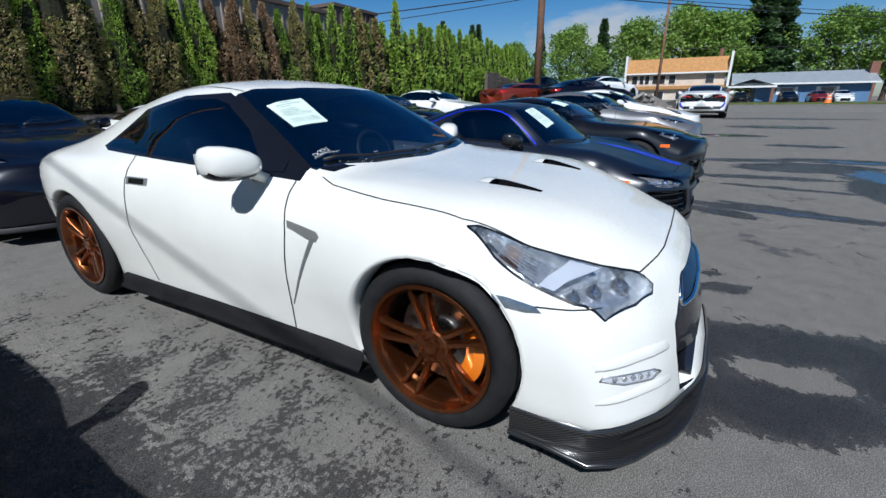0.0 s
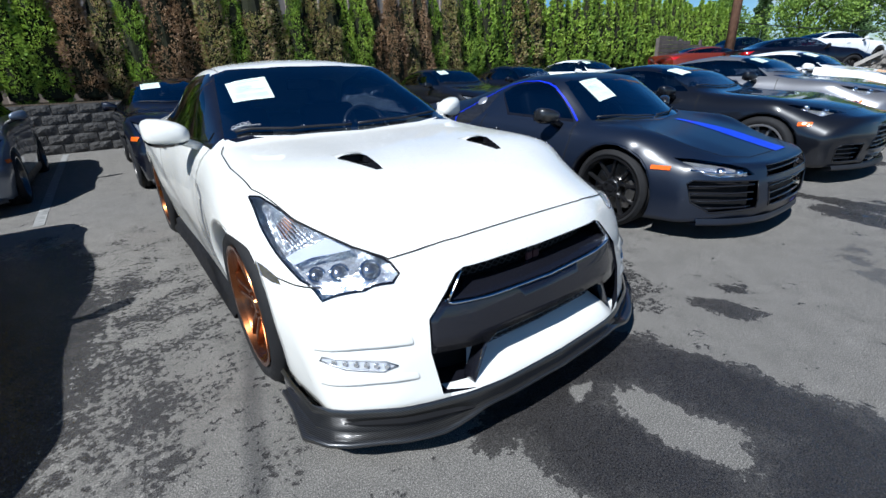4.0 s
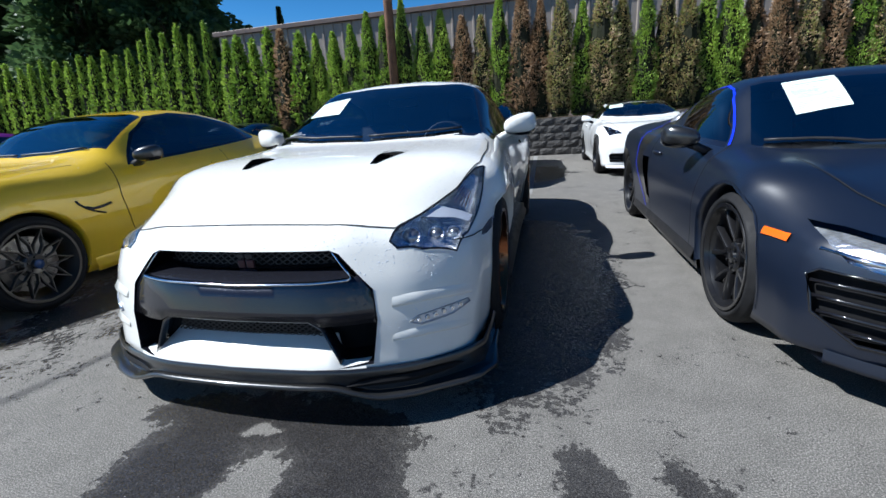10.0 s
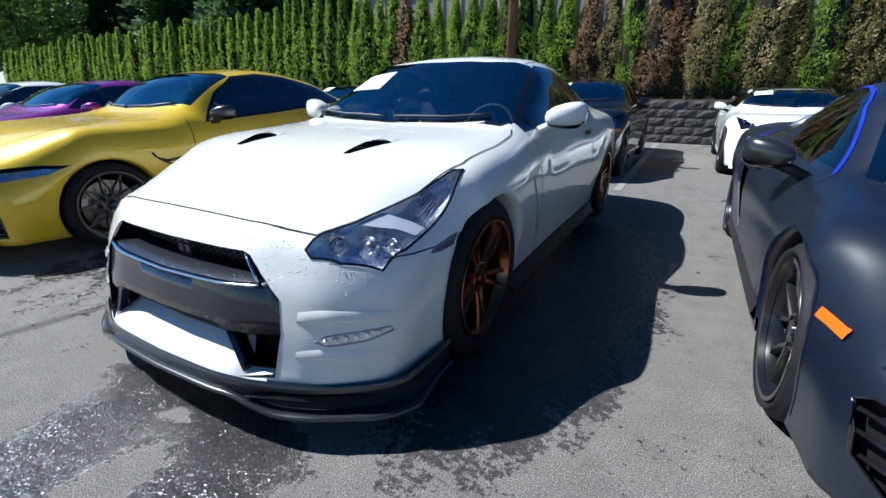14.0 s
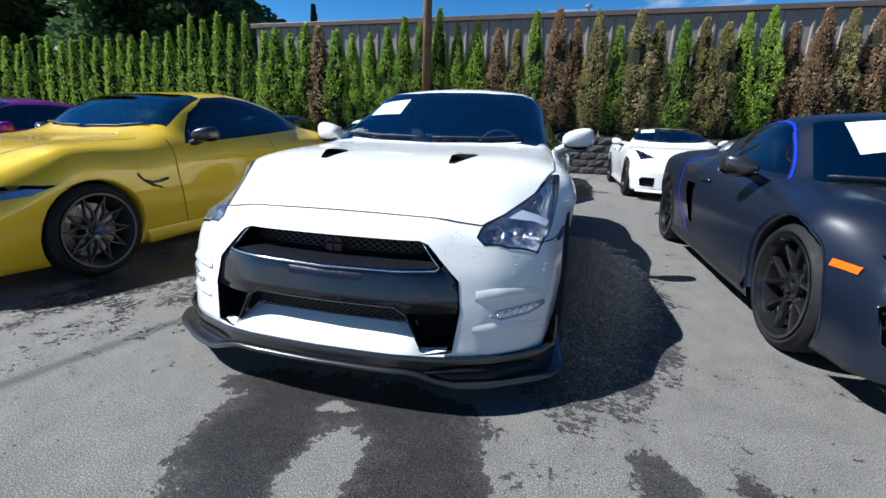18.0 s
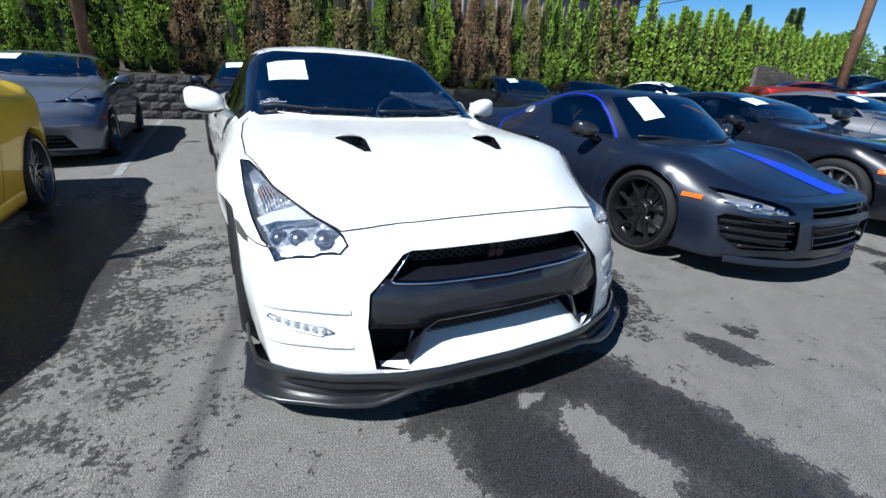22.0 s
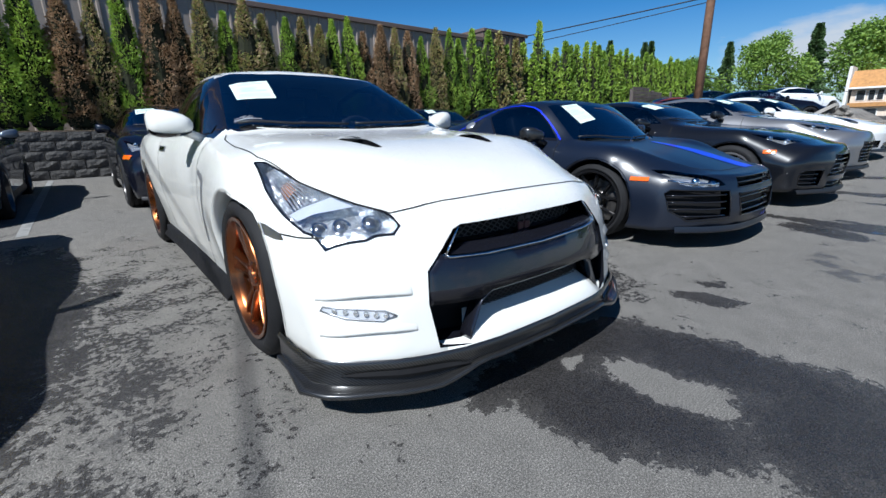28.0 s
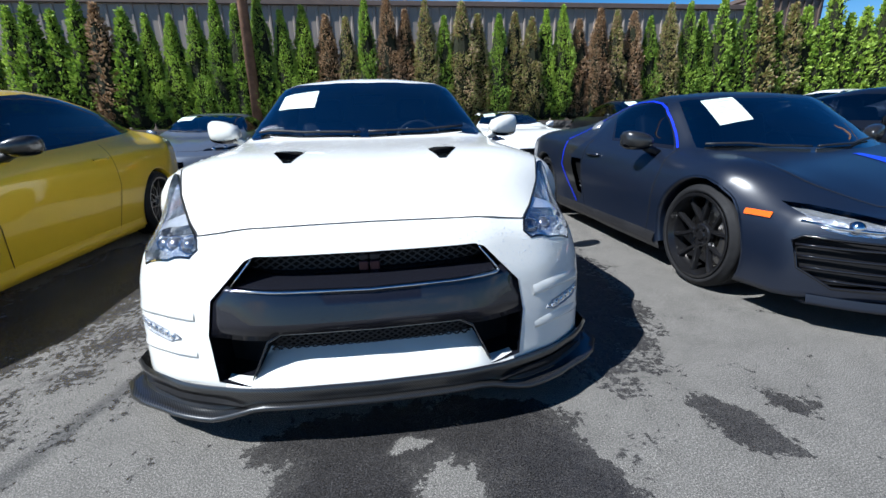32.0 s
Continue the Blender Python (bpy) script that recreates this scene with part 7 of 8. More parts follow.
for y in [-900, -300, -100, -40, -15, 0, 3.5, 5, 6, 7, 8, 9, 12.1, 13.5, 20, 60, 200, 900]:
    rows.append([Vector((x, y, ground_z(x, y))) for x in [-900, -300, -100, -40, -15, -5, -2.4, -2.2, -2.0, -1.8, -1.6, -1.4, -1.2, 0, 3.2] + [3.2 + 1.0 * i for i in range(1, 17)] + [24, 30, 50, 100, 300, 900]])
tagged(link_mesh("ground", loft(rows), M["asphalt"]), "dark grey asphalt with wet stains, puddles and darkened car shadows", "asphalt", kind="structure")

M["road_paint"] = surface("worn_white_paint", (0.25, 0.25, 0.24), 0.7, 0, 0.35, 14, 0.2, 80)
for x in (-2.0, 0.98, 4.6, -4.6):
    strip = loft([[Vector((x + dx, y, ground_z(x + dx, y) + dz)) for dx, dz in ((-0.051, -0.004), (-0.05, 0.004), (0.05, 0.004), (0.051, -0.004))] for y in [5.2, 6, 7, 8, 9, 11.8]])
    tagged(link_mesh("parking_line", strip, M["road_paint"], smooth=False), "worn white parking line", "line", kind="structure")

# ---- block wall under the hedge ----
M["block"] = surface("split_face_block", (0.075, 0.072, 0.068), 0.92, 0, 0.45, 14, 1.0, 26, dist=0.03)
M["soil"] = surface("bark_soil", (0.06, 0.045, 0.03), 0.95, 0, 0.5, 20, 0.8, 40, dist=0.03)
WALL_Y, WALL_H = 12.0, 1.08
wall = tagged(link_mesh("wall_north", box((-46, WALL_Y + 0.22, -0.2), (34, WALL_Y + 0.42, WALL_H - 0.05)), M["void"]), "low dark split-face block wall under the hedge", "wall", kind="structure")
tagged(link_mesh("planting_bed", box((-46, WALL_Y + 0.2, 0.0), (34, 15.0, WALL_H - 0.02)), M["soil"]), "dark soil bed behind the block wall", "soil", kind="structure")


def block_bm(rnd, w, h, d):
    bm = bmesh.new()
    n, k = 5, 4
    vs = [[bm.verts.new((w * i / (n - 1), -rnd.uniform(0.0, 0.03) * (0 < i < n - 1) * (0 < j < k - 1) - (0.006 if 0 < i < n - 1 and 0 < j < k - 1 else 0), h * j / (k - 1))) for j in range(k)] for i in range(n)]
    for i in range(n - 1):
        for j in range(k - 1):
            bm.faces.new((vs[i][j], vs[i + 1][j], vs[i + 1][j + 1], vs[i][j + 1]))
    back = [bm.verts.new(p) for p in ((0, d, 0), (w, d, 0), (w, d, h), (0, d, h))]
    bm.faces.new([v[0] for v in vs][::-1] + [back[0], back[1]])
    bm.faces.new([v[-1] for v in vs] + [back[2], back[3]])
    bm.faces.new(vs[0] + [back[3], back[0]])
    bm.faces.new(vs[-1][::-1] + [back[1], back[2]])
    bmesh.ops.recalc_face_normals(bm, faces=bm.faces[:])
    return bm


rb = random.Random(5)
BW, BH = 0.44, 0.208
block_meshes = []
for i in range(8):
    me = bpy.data.meshes.new("block")
    bm = block_bm(rb, BW - 0.012, BH - 0.012, 0.24)
    bm.to_mesh(me)
    bm.free()
    me.materials.append(M["block"])
    block_meshes.append(me)
rest = bmesh.new()
for r in range(5):
    i = 0
    x = -46 + (0.22 if r % 2 else 0)
    while x < 33.4:
        if -4.8 < x < 6.5:
            ob = new("block", block_meshes[rb.randrange(8)])
            ob.parent = wall
            ob.location = (x, WALL_Y + 0.016 * r + rb.uniform(-0.006, 0.006), r * BH + 0.004)
        else:
            vs = box_into(rest, (x, WALL_Y + 0.016 * r, r * BH), (x + BW - 0.012, WALL_Y + 0.24, (r + 1) * BH - 0.012))
        x += BW
far_blocks = part("block_rows", rest, M["block"], wall)
tagged(far_blocks, kind="stuff")


# ---- hedge ----
def leaf_material(name, cols, rough=0.55):
    m, nt, b = nodes_of(name)
    geo = nt.nodes.new("ShaderNodeNewGeometry")
    oi = nt.nodes.new("ShaderNodeObjectInfo")
    n = noise_node(nt, 1.6, 3.0)
    s = nt.nodes.new("ShaderNodeMath")
    s.operation = "MULTIPLY_ADD"
    s.inputs[1].default_value = 0.35
    nt.links.new(geo.outputs["Random Per Island"], s.inputs[0])
    nt.links.new(n.outputs["Fac"], s.inputs[2])
    s2 = nt.nodes.new("ShaderNodeMath")
    s2.operation = "MULTIPLY_ADD"
    s2.inputs[1].default_value = 0.22
    nt.links.new(oi.outputs["Random"], s2.inputs[0])
    nt.links.new(s.outputs["Value"], s2.inputs[2])
    r = ramp(nt, s2.outputs["Value"], [(0.35 + 0.6 * i / (len(cols) - 1), c) for i, c in enumerate(cols)])
    nt.links.new(r.outputs["Color"], b.inputs["Base Color"])
    b.inputs["Roughness"].default_value = rough
    out = nt.nodes["Material Output"]
    tl = nt.nodes.new("ShaderNodeBsdfTranslucent")
    nt.links.new(r.outputs["Color"], tl.inputs["Color"])
    ms = nt.nodes.new("ShaderNodeMixShader")
    ms.inputs["Fac"].default_value = 0.28
    nt.links.new(b.outputs["BSDF"], ms.inputs[1])
    nt.links.new(tl.outputs["BSDF"], ms.inputs[2])
    nt.links.new(ms.outputs["Shader"], out.inputs["Surface"])
    return m


M["thuja"] = leaf_material("arborvitae_leaf", [(0.06, 0.12, 0.02), (0.20, 0.33, 0.04), (0.40, 0.54, 0.08)])
M["thuja_dry"] = leaf_material("dry_arborvitae_leaf", [(0.06, 0.065, 0.024), (0.20, 0.19, 0.065), (0.38, 0.25, 0.13), (0.26, 0.33, 0.07), (0.50, 0.36, 0.22)])
M["thuja_brown"] = leaf_material("brown_arborvitae_leaf", [(0.12, 0.075, 0.04), (0.30, 0.19, 0.10), (0.48, 0.33, 0.20)])
M["leafy"] = leaf_material("broad_leaf", [(0.05, 0.11, 0.02), (0.13, 0.23, 0.04), (0.24, 0.36, 0.06)])
M["conifer"] = leaf_material("fir_needles", [(0.02, 0.05, 0.022), (0.05, 0.10, 0.036), (0.10, 0.17, 0.06)])
M["bark"] = surface("bark", (0.09, 0.065, 0.045), 0.9, 0, 0.4, 12, 0.8, 30, dist=0.02)


def leaf_cloud(rnd, points, size, flat=0.5):
    """Leaf quads at points with an outward direction: from_pydata lists."""
    vs, fs = [], []
    for p, d in points:
        s = size * rnd.uniform(0.6, 1.35)
        t = Vector((rnd.uniform(-1, 1), rnd.uniform(-1, 1), rnd.uniform(-1, 1))).cross(d)
        if t.length < 1e-3:
            continue
        t.normalize()
        k = len(vs)
        a = Vector(p)
        tip = a + d * s
        w = t * s * flat * 0.5
        vs += [a, a + d * s * 0.5 - w, tip, a + d * s * 0.55 + w]
        fs.append((k, k + 1, k + 2, k + 3))
    return vs, fs


def mesh_of(name, vs, fs, material):
    me = bpy.data.meshes.new(name)
    me.from_pydata([tuple(v) for v in vs], [], fs)
    me.materials.append(material)
    return me


def thuja_points(rnd, h, r, n):
    lobes = [(rnd.uniform(0, 2 * math.pi), rnd.uniform(0.15, 0.8), rnd.uniform(0.5, 1.0)) for _ in range(16)]
    out = []
    for _ in range(n):
        t = rnd.random() ** 1.15
        a = rnd.uniform(0, 2 * math.pi)
        prof = min(1.0, (t + 0.10) * 4) * (1 - t ** 2.0) ** 0.95 + 0.02
        bulge = 1.0
        for la, lt, k in lobes:
            da = math.cos(a - la)
            bulge += 0.20 * k * max(0, da) ** 4 * math.exp(-((t - lt) / 0.13) ** 2)
        relief = noise.noise(Vector((math.cos(a) * 1.5 + lobes[0][0] * 9, math.sin(a) * 1.5, t * h * 1.5)))
        if relief < -0.30 and rnd.random() < 0.8:
            continue
        rr = r * prof * bulge * (0.80 + 0.45 * relief) * rnd.uniform(0.78, 1.04)
        p = (rr * math.cos(a), rr * math.sin(a), t * h)
        for _ in range(4):
            d = Vector((math.cos(a) * 0.6 + rnd.uniform(-0.55, 0.55), math.sin(a) * 0.6 + rnd.uniform(-0.55, 0.55), rnd.uniform(0.1, 1.0))).normalized()
            out.append((Vector(p) + Vector((rnd.uniform(-1, 1), rnd.uniform(-1, 1), rnd.uniform(-1, 1))) * 0.035, d))
    return out


def thuja_shade_core(h, r):
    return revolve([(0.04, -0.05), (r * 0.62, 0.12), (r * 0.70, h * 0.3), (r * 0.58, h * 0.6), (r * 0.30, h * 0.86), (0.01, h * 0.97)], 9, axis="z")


# near-black fill inside the crowns; the shade between leaves is put into its colour
M["core"] = surface("twig_shade_fill", (0.016, 0.018, 0.008), 0.95, 0, 0.4, 9, 0.6, 14, dist=0.05)
rh = random.Random(11)
THUJA = []
for v in range(10):
    # five close ones with fine sprays, five coarser ones for the far ends
    h, r = 3.3 + 0.12 * (v % 5), 0.45 + 0.02 * (v % 3)
    vs, fs = leaf_cloud(rh, thuja_points(rh, h, r, 3600 if v < 5 else 1000), 0.062 if v < 5 else 0.115, 0.46)
    trunk = bpy.data.meshes.new("trunk")
    bm = tube([(0, 0, -0.1), (0.02, 0.01, h * 0.4), (0, 0, h * 0.85)], 0.05, 6, taper=(1.2, 0.8, 0.2))
    bm.to_mesh(trunk)
    bm.free()
    trunk.materials.append(M["bark"])
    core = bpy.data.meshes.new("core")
    bm = thuja_shade_core(h, r)
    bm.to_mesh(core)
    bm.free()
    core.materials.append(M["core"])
    THUJA.append((h, {k: mesh_of("crown", vs, fs, M[k]) for k in ("thuja", "thuja_dry", "thuja_brown")}, trunk, core))


def thuja(x, y, z, top, kind, v, turn, wide=1.0):
    h, crowns, trunk, core = THUJA[v]
    label = {"thuja": "narrow green arborvitae in the hedge row", "thuja_dry": "arborvitae with dry olive-brown foliage in the hedge row", "thuja_brown": "scorched brown arborvitae in the hedge row"}[kind]
    t = thing("arborvitae", Matrix.Translation((x, y, z)) @ Matrix.Rotation(turn, 4, "Z") @ Matrix.Diagonal((wide, wide, (top - z) / h, 1)), label, "hedge tree", "arborvitae hedge")
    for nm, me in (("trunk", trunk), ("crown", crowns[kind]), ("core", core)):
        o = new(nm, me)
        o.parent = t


x = -9.3
i = 0
while x < 33:
    # bare-looking olive trees in the middle, brown ones in places, green to both ends
    if x < -1.2:
        kind = "thuja_brown" if abs(x + 7.2) < 0.3 else "thuja"
    elif x < 9.5:
        kind = rh.choice(["thuja_dry", "thuja_dry", "thuja", "thuja_brown"])
    else:
        kind = rh.choice(["thuja", "thuja", "thuja", "thuja_dry"]) if x < 14 else "thuja"
    top = 4.35 + rh.uniform(-0.35, 0.35)
    if abs(x - 15.6) < 0.45:
        top = 5.4
    if x > 17:
        top = 4.7 + rh.uniform(-0.25, 0.25)
    thuja(x, 12.75 + rh.uniform(-0.1, 0.1), WALL_H - 0.03, top, kind, rh.randrange(5) + (0 if -6 < x < 11 else 5), rh.uniform(0, 6.28), rh.uniform(0.84, 1.04) * (1.08 if kind != "thuja" else 0.98))
    x += rh.uniform(0.50, 0.64)
x = -10.6
while x > -42:
    top = (4.85 if x > -13.5 else 4.35) + rh.uniform(-0.25, 0.25) - 0.02 * max(0, -x - 20)
    thuja(x, 13.5 + rh.uniform(-0.1, 0.1), 1.0, top, "thuja", rh.randrange(5) + 5, rh.uniform(0, 6.28), rh.uniform(0.66, 0.86))
    x -= rh.uniform(0.52, 0.68)

# ---- metal-clad building behind the hedge ----
M["cladding"] = surface("tan_metal_cladding", (0.30, 0.25, 0.21), 0.45, 0.25, 0.08, 2.0)
M["dark_cladding"] = surface("brown_metal_cladding", (0.15, 0.11, 0.09), 0.45, 0.2, 0.1, 2.0)
bld = thing("metal_clad_building", pose(0, 0, 0), "long low building clad in tan ribbed metal sheet", "building")
rows = [[], []]
cl = bmesh.new()
prev = None
x = -12.7
while x < 16.0:
    for dx, dy in ((0.0, 0.0), (0.30, 0.0), (0.33, -0.045), (0.39, -0.045), (0.42, 0.0)):
        a = cl.verts.new((x + dx, 17.0 + dy, 0)), cl.verts.new((x + dx, 17.0 + dy, 5.35))
        if prev:
            cl.faces.new((prev[0], a[0], a[1], prev[1]))
        prev = a
    x += 0.42
part("front_wall", cl, M["cladding"], bld)
part("side_wall", box((-12.74, 17.05, 0), (-12.66, 30, 5.35)), M["cladding"], bld)
part("roof", box((-12.9, 17.1, 5.36), (16.0, 30, 5.5)), M["dark_cladding"], bld)
part("roof_edge", box((-12.9, 16.86, 5.30), (16.05, 17.0, 5.48), 0.015), M["dark_cladding"], bld)
part("end_bay", box((16.06, 16.9, 0), (19.4, 24, 5.75), 0.02), M["dark_cladding"], bld, "brown ribbed end bay")
ribs = bmesh.new()
for k in range(9):
    box_into(ribs, (16.15 + 0.38 * k, 16.84, 0), (16.21 + 0.38 * k, 16.9, 5.7))
part("ribs", ribs, M["dark_cladding"], bld)
part("end_bay_cap", box((16.0, 16.8, 5.76), (19.5, 24.1, 5.92), 0.01), M["dark_cladding"], bld)
vent = part("roof_vent", tube([(1.5, 18, 5.4), (1.5, 18, 5.9)], 0.06, 10), M["satin_metal"], bld)
part("vent_cap", revolve([(0.001, 0.0), (0.14, 0.0), (0.14, 0.08), (0.001, 0.14)], 14, axis="z"), M["satin_metal"], vent).location = (1.5, 18, 5.88)
tagged(link_mesh("dark_fence", box((-11.0, 14.6, 0.6), (-9.4, 14.7, 3.15)), M["void"]), "dark screened fence beside the building", "fence", kind="structure")

# ---- poles and wires ----
M["pole_wood"] = surface("weathered_pole_wood", (0.17, 0.095, 0.06), 0.85, 0, 0.35, 5, 0.7, 22, dist=0.02)


def pole(at, h, r, label):
    t = thing("utility_pole", pose(*at), label, "utility pole")
    part("shaft", tube([(0, 0, -0.3), (0, 0, h * 0.5), (0, 0, h)], r, 14, taper=(1.1, 1.0, 0.8)), M["pole_wood"], t, smooth=True)
    return t


pole((-3.28, 12.35, WALL_H - 0.1), 9.0, 0.13, "brown wooden utility pole in the hedge")
p1 = pole((21.3, 8.0, 0.9), 10.0, 0.17, "wooden utility pole with a steel conduit")
part("conduit", tube([(0.24, -0.05, 0), (0.24, -0.05, 8.5)], 0.05, 8), M["satin_metal"], p1, "grey steel conduit", smooth=True)
part("crossarm", box((-0.1, -1.2, 7.5), (0.02, 1.2, 7.62), 0.01), M["pole_wood"], p1)
p2 = pole((60, 5.6, 0.5), 11.5, 0.16, "wooden utility pole by the street")
M["wire"] = surface("black_cable", (0.012, 0.012, 0.013), 0.6, 0, 0.1)


def wire(a, b, sag, r=0.02):
    a, b = Vector(a), Vector(b)
    pts = [a.lerp(b, i / 16) - Vector((0, 0, sag * 4 * (i / 16) * (1 - i / 16))) for i in range(17)]
    tagged(link_mesh("overhead_wire", tube(pts, r, 5), M["wire"]), "black overhead cable between poles", "cable", "overhead cables")


wire((21.3, 8.0, 6.3), (14.0, 40, 5.2), 0.2, 0.03)
wire((21.3, 8.0, 6.1), (14.5, 40, 4.6), 0.3)
wire((21.3, 8.0, 6.25), (60, -22, 7.5), 0.3, 0.03)
wire((21.3, 8.0, 6.4), (60, -20, 8.2), 0.3)
wire((21.3, 8.0, 3.0), (60, 5.6, 3.4), 0.2)
wire((60, 5.6, 6.8), (75, -40, 7.5), 0.4, 0.03)
wire((-3.28, 12.35, 7.5), (-10.0, -18.0, 7.5), 1.25, 0.014)

# ---- upper lot, fence, boulder wall ----
M["cladding_grey"] = surface("grey_concrete", (0.34, 0.32, 0.29), 0.85, 0, 0.2, 5, 0.4, 40)
M["rock"] = surface("grey_rock_wall", (0.20, 0.185, 0.165), 0.9, 0, 0.5, 3.5, 1.0, 7, dist=0.08)
ramp_bm = loft([[Vector((x, y, z)) for x, z in ((14.0, 0.40), (17.2, 0.72), (20.5, 0.80), (22.5, 1.10), (32, 1.16), (32, 0.2))] for y in (1.9, 11.5)], closed_u=True, cap=True)
tagged(link_mesh("upper_lot", ramp_bm, M["asphalt"], smooth=False), "raised asphalt parking deck", "asphalt", kind="structure")
bw = thing("boulder_wall", pose(18.3, 1.55, 0.45), "rough grey stone retaining wall with a concrete edge at the ramp", "retaining wall")
rk = random.Random(3)
ridge = lambda y: 0.55 + 0.50 * smoothstep(0.0, 0.9, y) - 0.35 * smoothstep(0.95, 1.5, y)
part("core", loft([[Vector((x, y, z)) for y, z in ((0.10, 0), (0.10, ridge(0.1) - 0.1), (0.5, ridge(0.5) - 0.1), (0.92, ridge(0.92) - 0.1), (1.4, ridge(1.4) - 0.1), (1.4, 0))] for x in (0.10, 4.2)], closed_u=True, cap=True), M["rock"], bw)
part("concrete_edge", loft([[Vector((x, y, z)) for y, z in ((0.90, ridge(0.92) - 0.06), (0.94, ridge(0.92) + 0.04), (1.5, ridge(1.5) + 0.05), (1.5, ridge(1.5) - 0.08))] for x in (-0.10, 0.45)], closed_u=True, cap=True), M["cladding_grey"], bw, "smooth grey concrete edge")
for face in range(2):
    for r in range(6):
        u = 0.05 + 0.07 * (r % 2)
        while u < (1.35 if face == 0 else 4.1):
            w, hh = rk.uniform(0.14, 0.30), rk.uniform(0.13, 0.2)
            y = u if face == 0 else 0.06
            z = 0.09 + 0.165 * r
            if z < ridge(y) - 0.02:
                bm = bmesh.new()
                bmesh.ops.create_icosphere(bm, subdivisions=2, radius=1.0)
                off = rk.random() * 50
                for v in bm.verts:
                    v.co *= 0.85 + 0.45 * noise.noise(v.co * 1.5 + Vector((off, 0, 0)))
                    v.co = Vector((v.co.x * (0.09 if face == 0 else w * 0.56), v.co.y * (w * 0.56 if face == 0 else 0.09), v.co.z * hh * 0.6))
                bmesh.ops.transform(bm, matrix=Matrix.Translation((0.08, y, z) if face == 0 else (u, y, z)), verts=bm.verts[:])
                part("stone", bm, M["rock"], bw, smooth=False)
            u += w
M["old_wood"] = surface("weathered_boards", (0.11, 0.095, 0.085), 0.9, 0, 0.35, 4, 0.5, 20)
fence = thing("board_fence", pose(17.2, 9.0, 0.9), "weathered grey wooden board fence with a sloping top", "fence")
for i in range(9):
    part("board", box((0, -0.02, 0.2 + 0.155 * i), (3.8 - max(0, i - 6) * 1.2, 0.02, 0.345 + 0.155 * i), 0.006), M["old_wood"], fence)
for xx in (0.05, 1.9, 3.7):
    part("post", box((xx - 0.05, 0.02, 0), (xx + 0.05, 0.12, 1.5)), M["old_wood"], fence)

# ---- across the street ----
M["tan_roof"] = surface("orange_tan_shingles", (0.42, 0.22, 0.085), 0.85, 0, 0.2, 3, 0.5, 30)
M["cream"] = surface("cream_stucco", (0.62, 0.52, 0.42), 0.85, 0, 0.1, 2)
M["pane"] = surface("dark_window_pane", (0.03, 0.035, 0.04), 0.1, 0, 0.2, coat=0.5)
M["blue_siding"] = surface("blue_siding", (0.10, 0.19, 0.32), 0.7, 0, 0.12, 2)
M["metal_roof"] = surface("pale_metal_roof", (0.42, 0.46, 0.50), 0.4, 0.4, 0.1, 2)
M["white_trim"] = surface("white_trim_paint", (0.7, 0.7, 0.68), 0.6, 0, 0.08)
M["brick"] = surface("brown_brick", (0.20, 0.10, 0.07), 0.9, 0, 0.3, 6, 0.5, 20)
h1 = thing("tan_roofed_house", pose(75, -2, 0.5), "two-storey cream house with a tan mansard roof across the street", "house")
part("wall", box((0.8, 0.3, 0), (10, 13.3, 4.5)), M["cream"], h1)
part("roof", loft([[Vector((x, y, z)) for y in (0.0, 13.6)] for x, z in ((0.2, 4.35), (1.6, 6.4), (9.5, 6.4))]), M["tan_roof"], h1)
part("roof_fascia", box((0.1, 0, 4.15), (0.4, 13.6, 4.36), 0.02), M["white_trim"], h1)
part("balcony_band", box((0.3, 0.2, 2.0), (0.8, 13.4, 2.5), 0.02), M["tan_roof"], h1, "tan balcony band")
part("fin_wall", box((0.0, -0.25, 0), (3, 0.05, 6.9)), M["white_trim"], h1)
part("fin_wall", box((0.0, 13.55, 0), (3, 13.85, 6.9)), M["white_trim"], h1)
for k, (y, w) in enumerate(((1.6, 1.2), (6.6, 1.0), (8.0, 0.9), (8.95, 0.9), (10.2, 0.7), (11.0, 0.7), (11.9, 0.9))):
    wdo = part("window", box((0.74, y, 2.75), (0.80, y + w, 4.05)), M["white_trim"], h1)
    part("pane", box((0.70, y + 0.08, 2.83), (0.735, y + w - 0.08, 3.97)), M["pane"], wdo)
for k, y in enumerate((2.0, 5.0, 8.0, 10.5)):
    wdo = part("window", box((0.74, y, 0.5), (0.80, y + 1.4, 1.75)), M["white_trim"], h1)
    part("pane", box((0.70, y + 0.08, 0.58), (0.735, y + 1.32, 1.68)), M["pane"], wdo)
part("chimney", box((3, 1.0, 6.3), (3.5, 1.5, 7.6)), M["brick"], h1)
h2 = thing("blue_house", pose(75, -18.2, 0.5), "long low blue house with a pale metal roof", "house")
part("wall", box((0.8, 0.4, 0), (9, 12.5, 2.7)), M["blue_siding"], h2)
part("roof", loft([[Vector((x, y, z)) for y in (-0.2, 15.6)] for x, z in ((0, 2.55), (4.5, 4.1), (9.5, 2.6))]), M["metal_roof"], h2)
part("fascia", box((-0.05, -0.2, 2.35), (0.1, 15.6, 2.56)), M["white_trim"], h2)
part("gable", loft([[Vector((x, y, z)) for y, z in ((10.2, 2.2), (13.2, 3.1), (16.2, 2.2))] for x in (-1.0, 2.0)]), M["metal_roof"], h2)
part("gable_front", box((-1.02, 10.4, 2.0), (-0.9, 16.0, 2.25)), M["white_trim"], h2)
for y in (10.6, 15.7):
    part("carport_post", box((-0.95, y, 0), (-0.7, y + 0.35, 2.1)), M["brick"], h2)
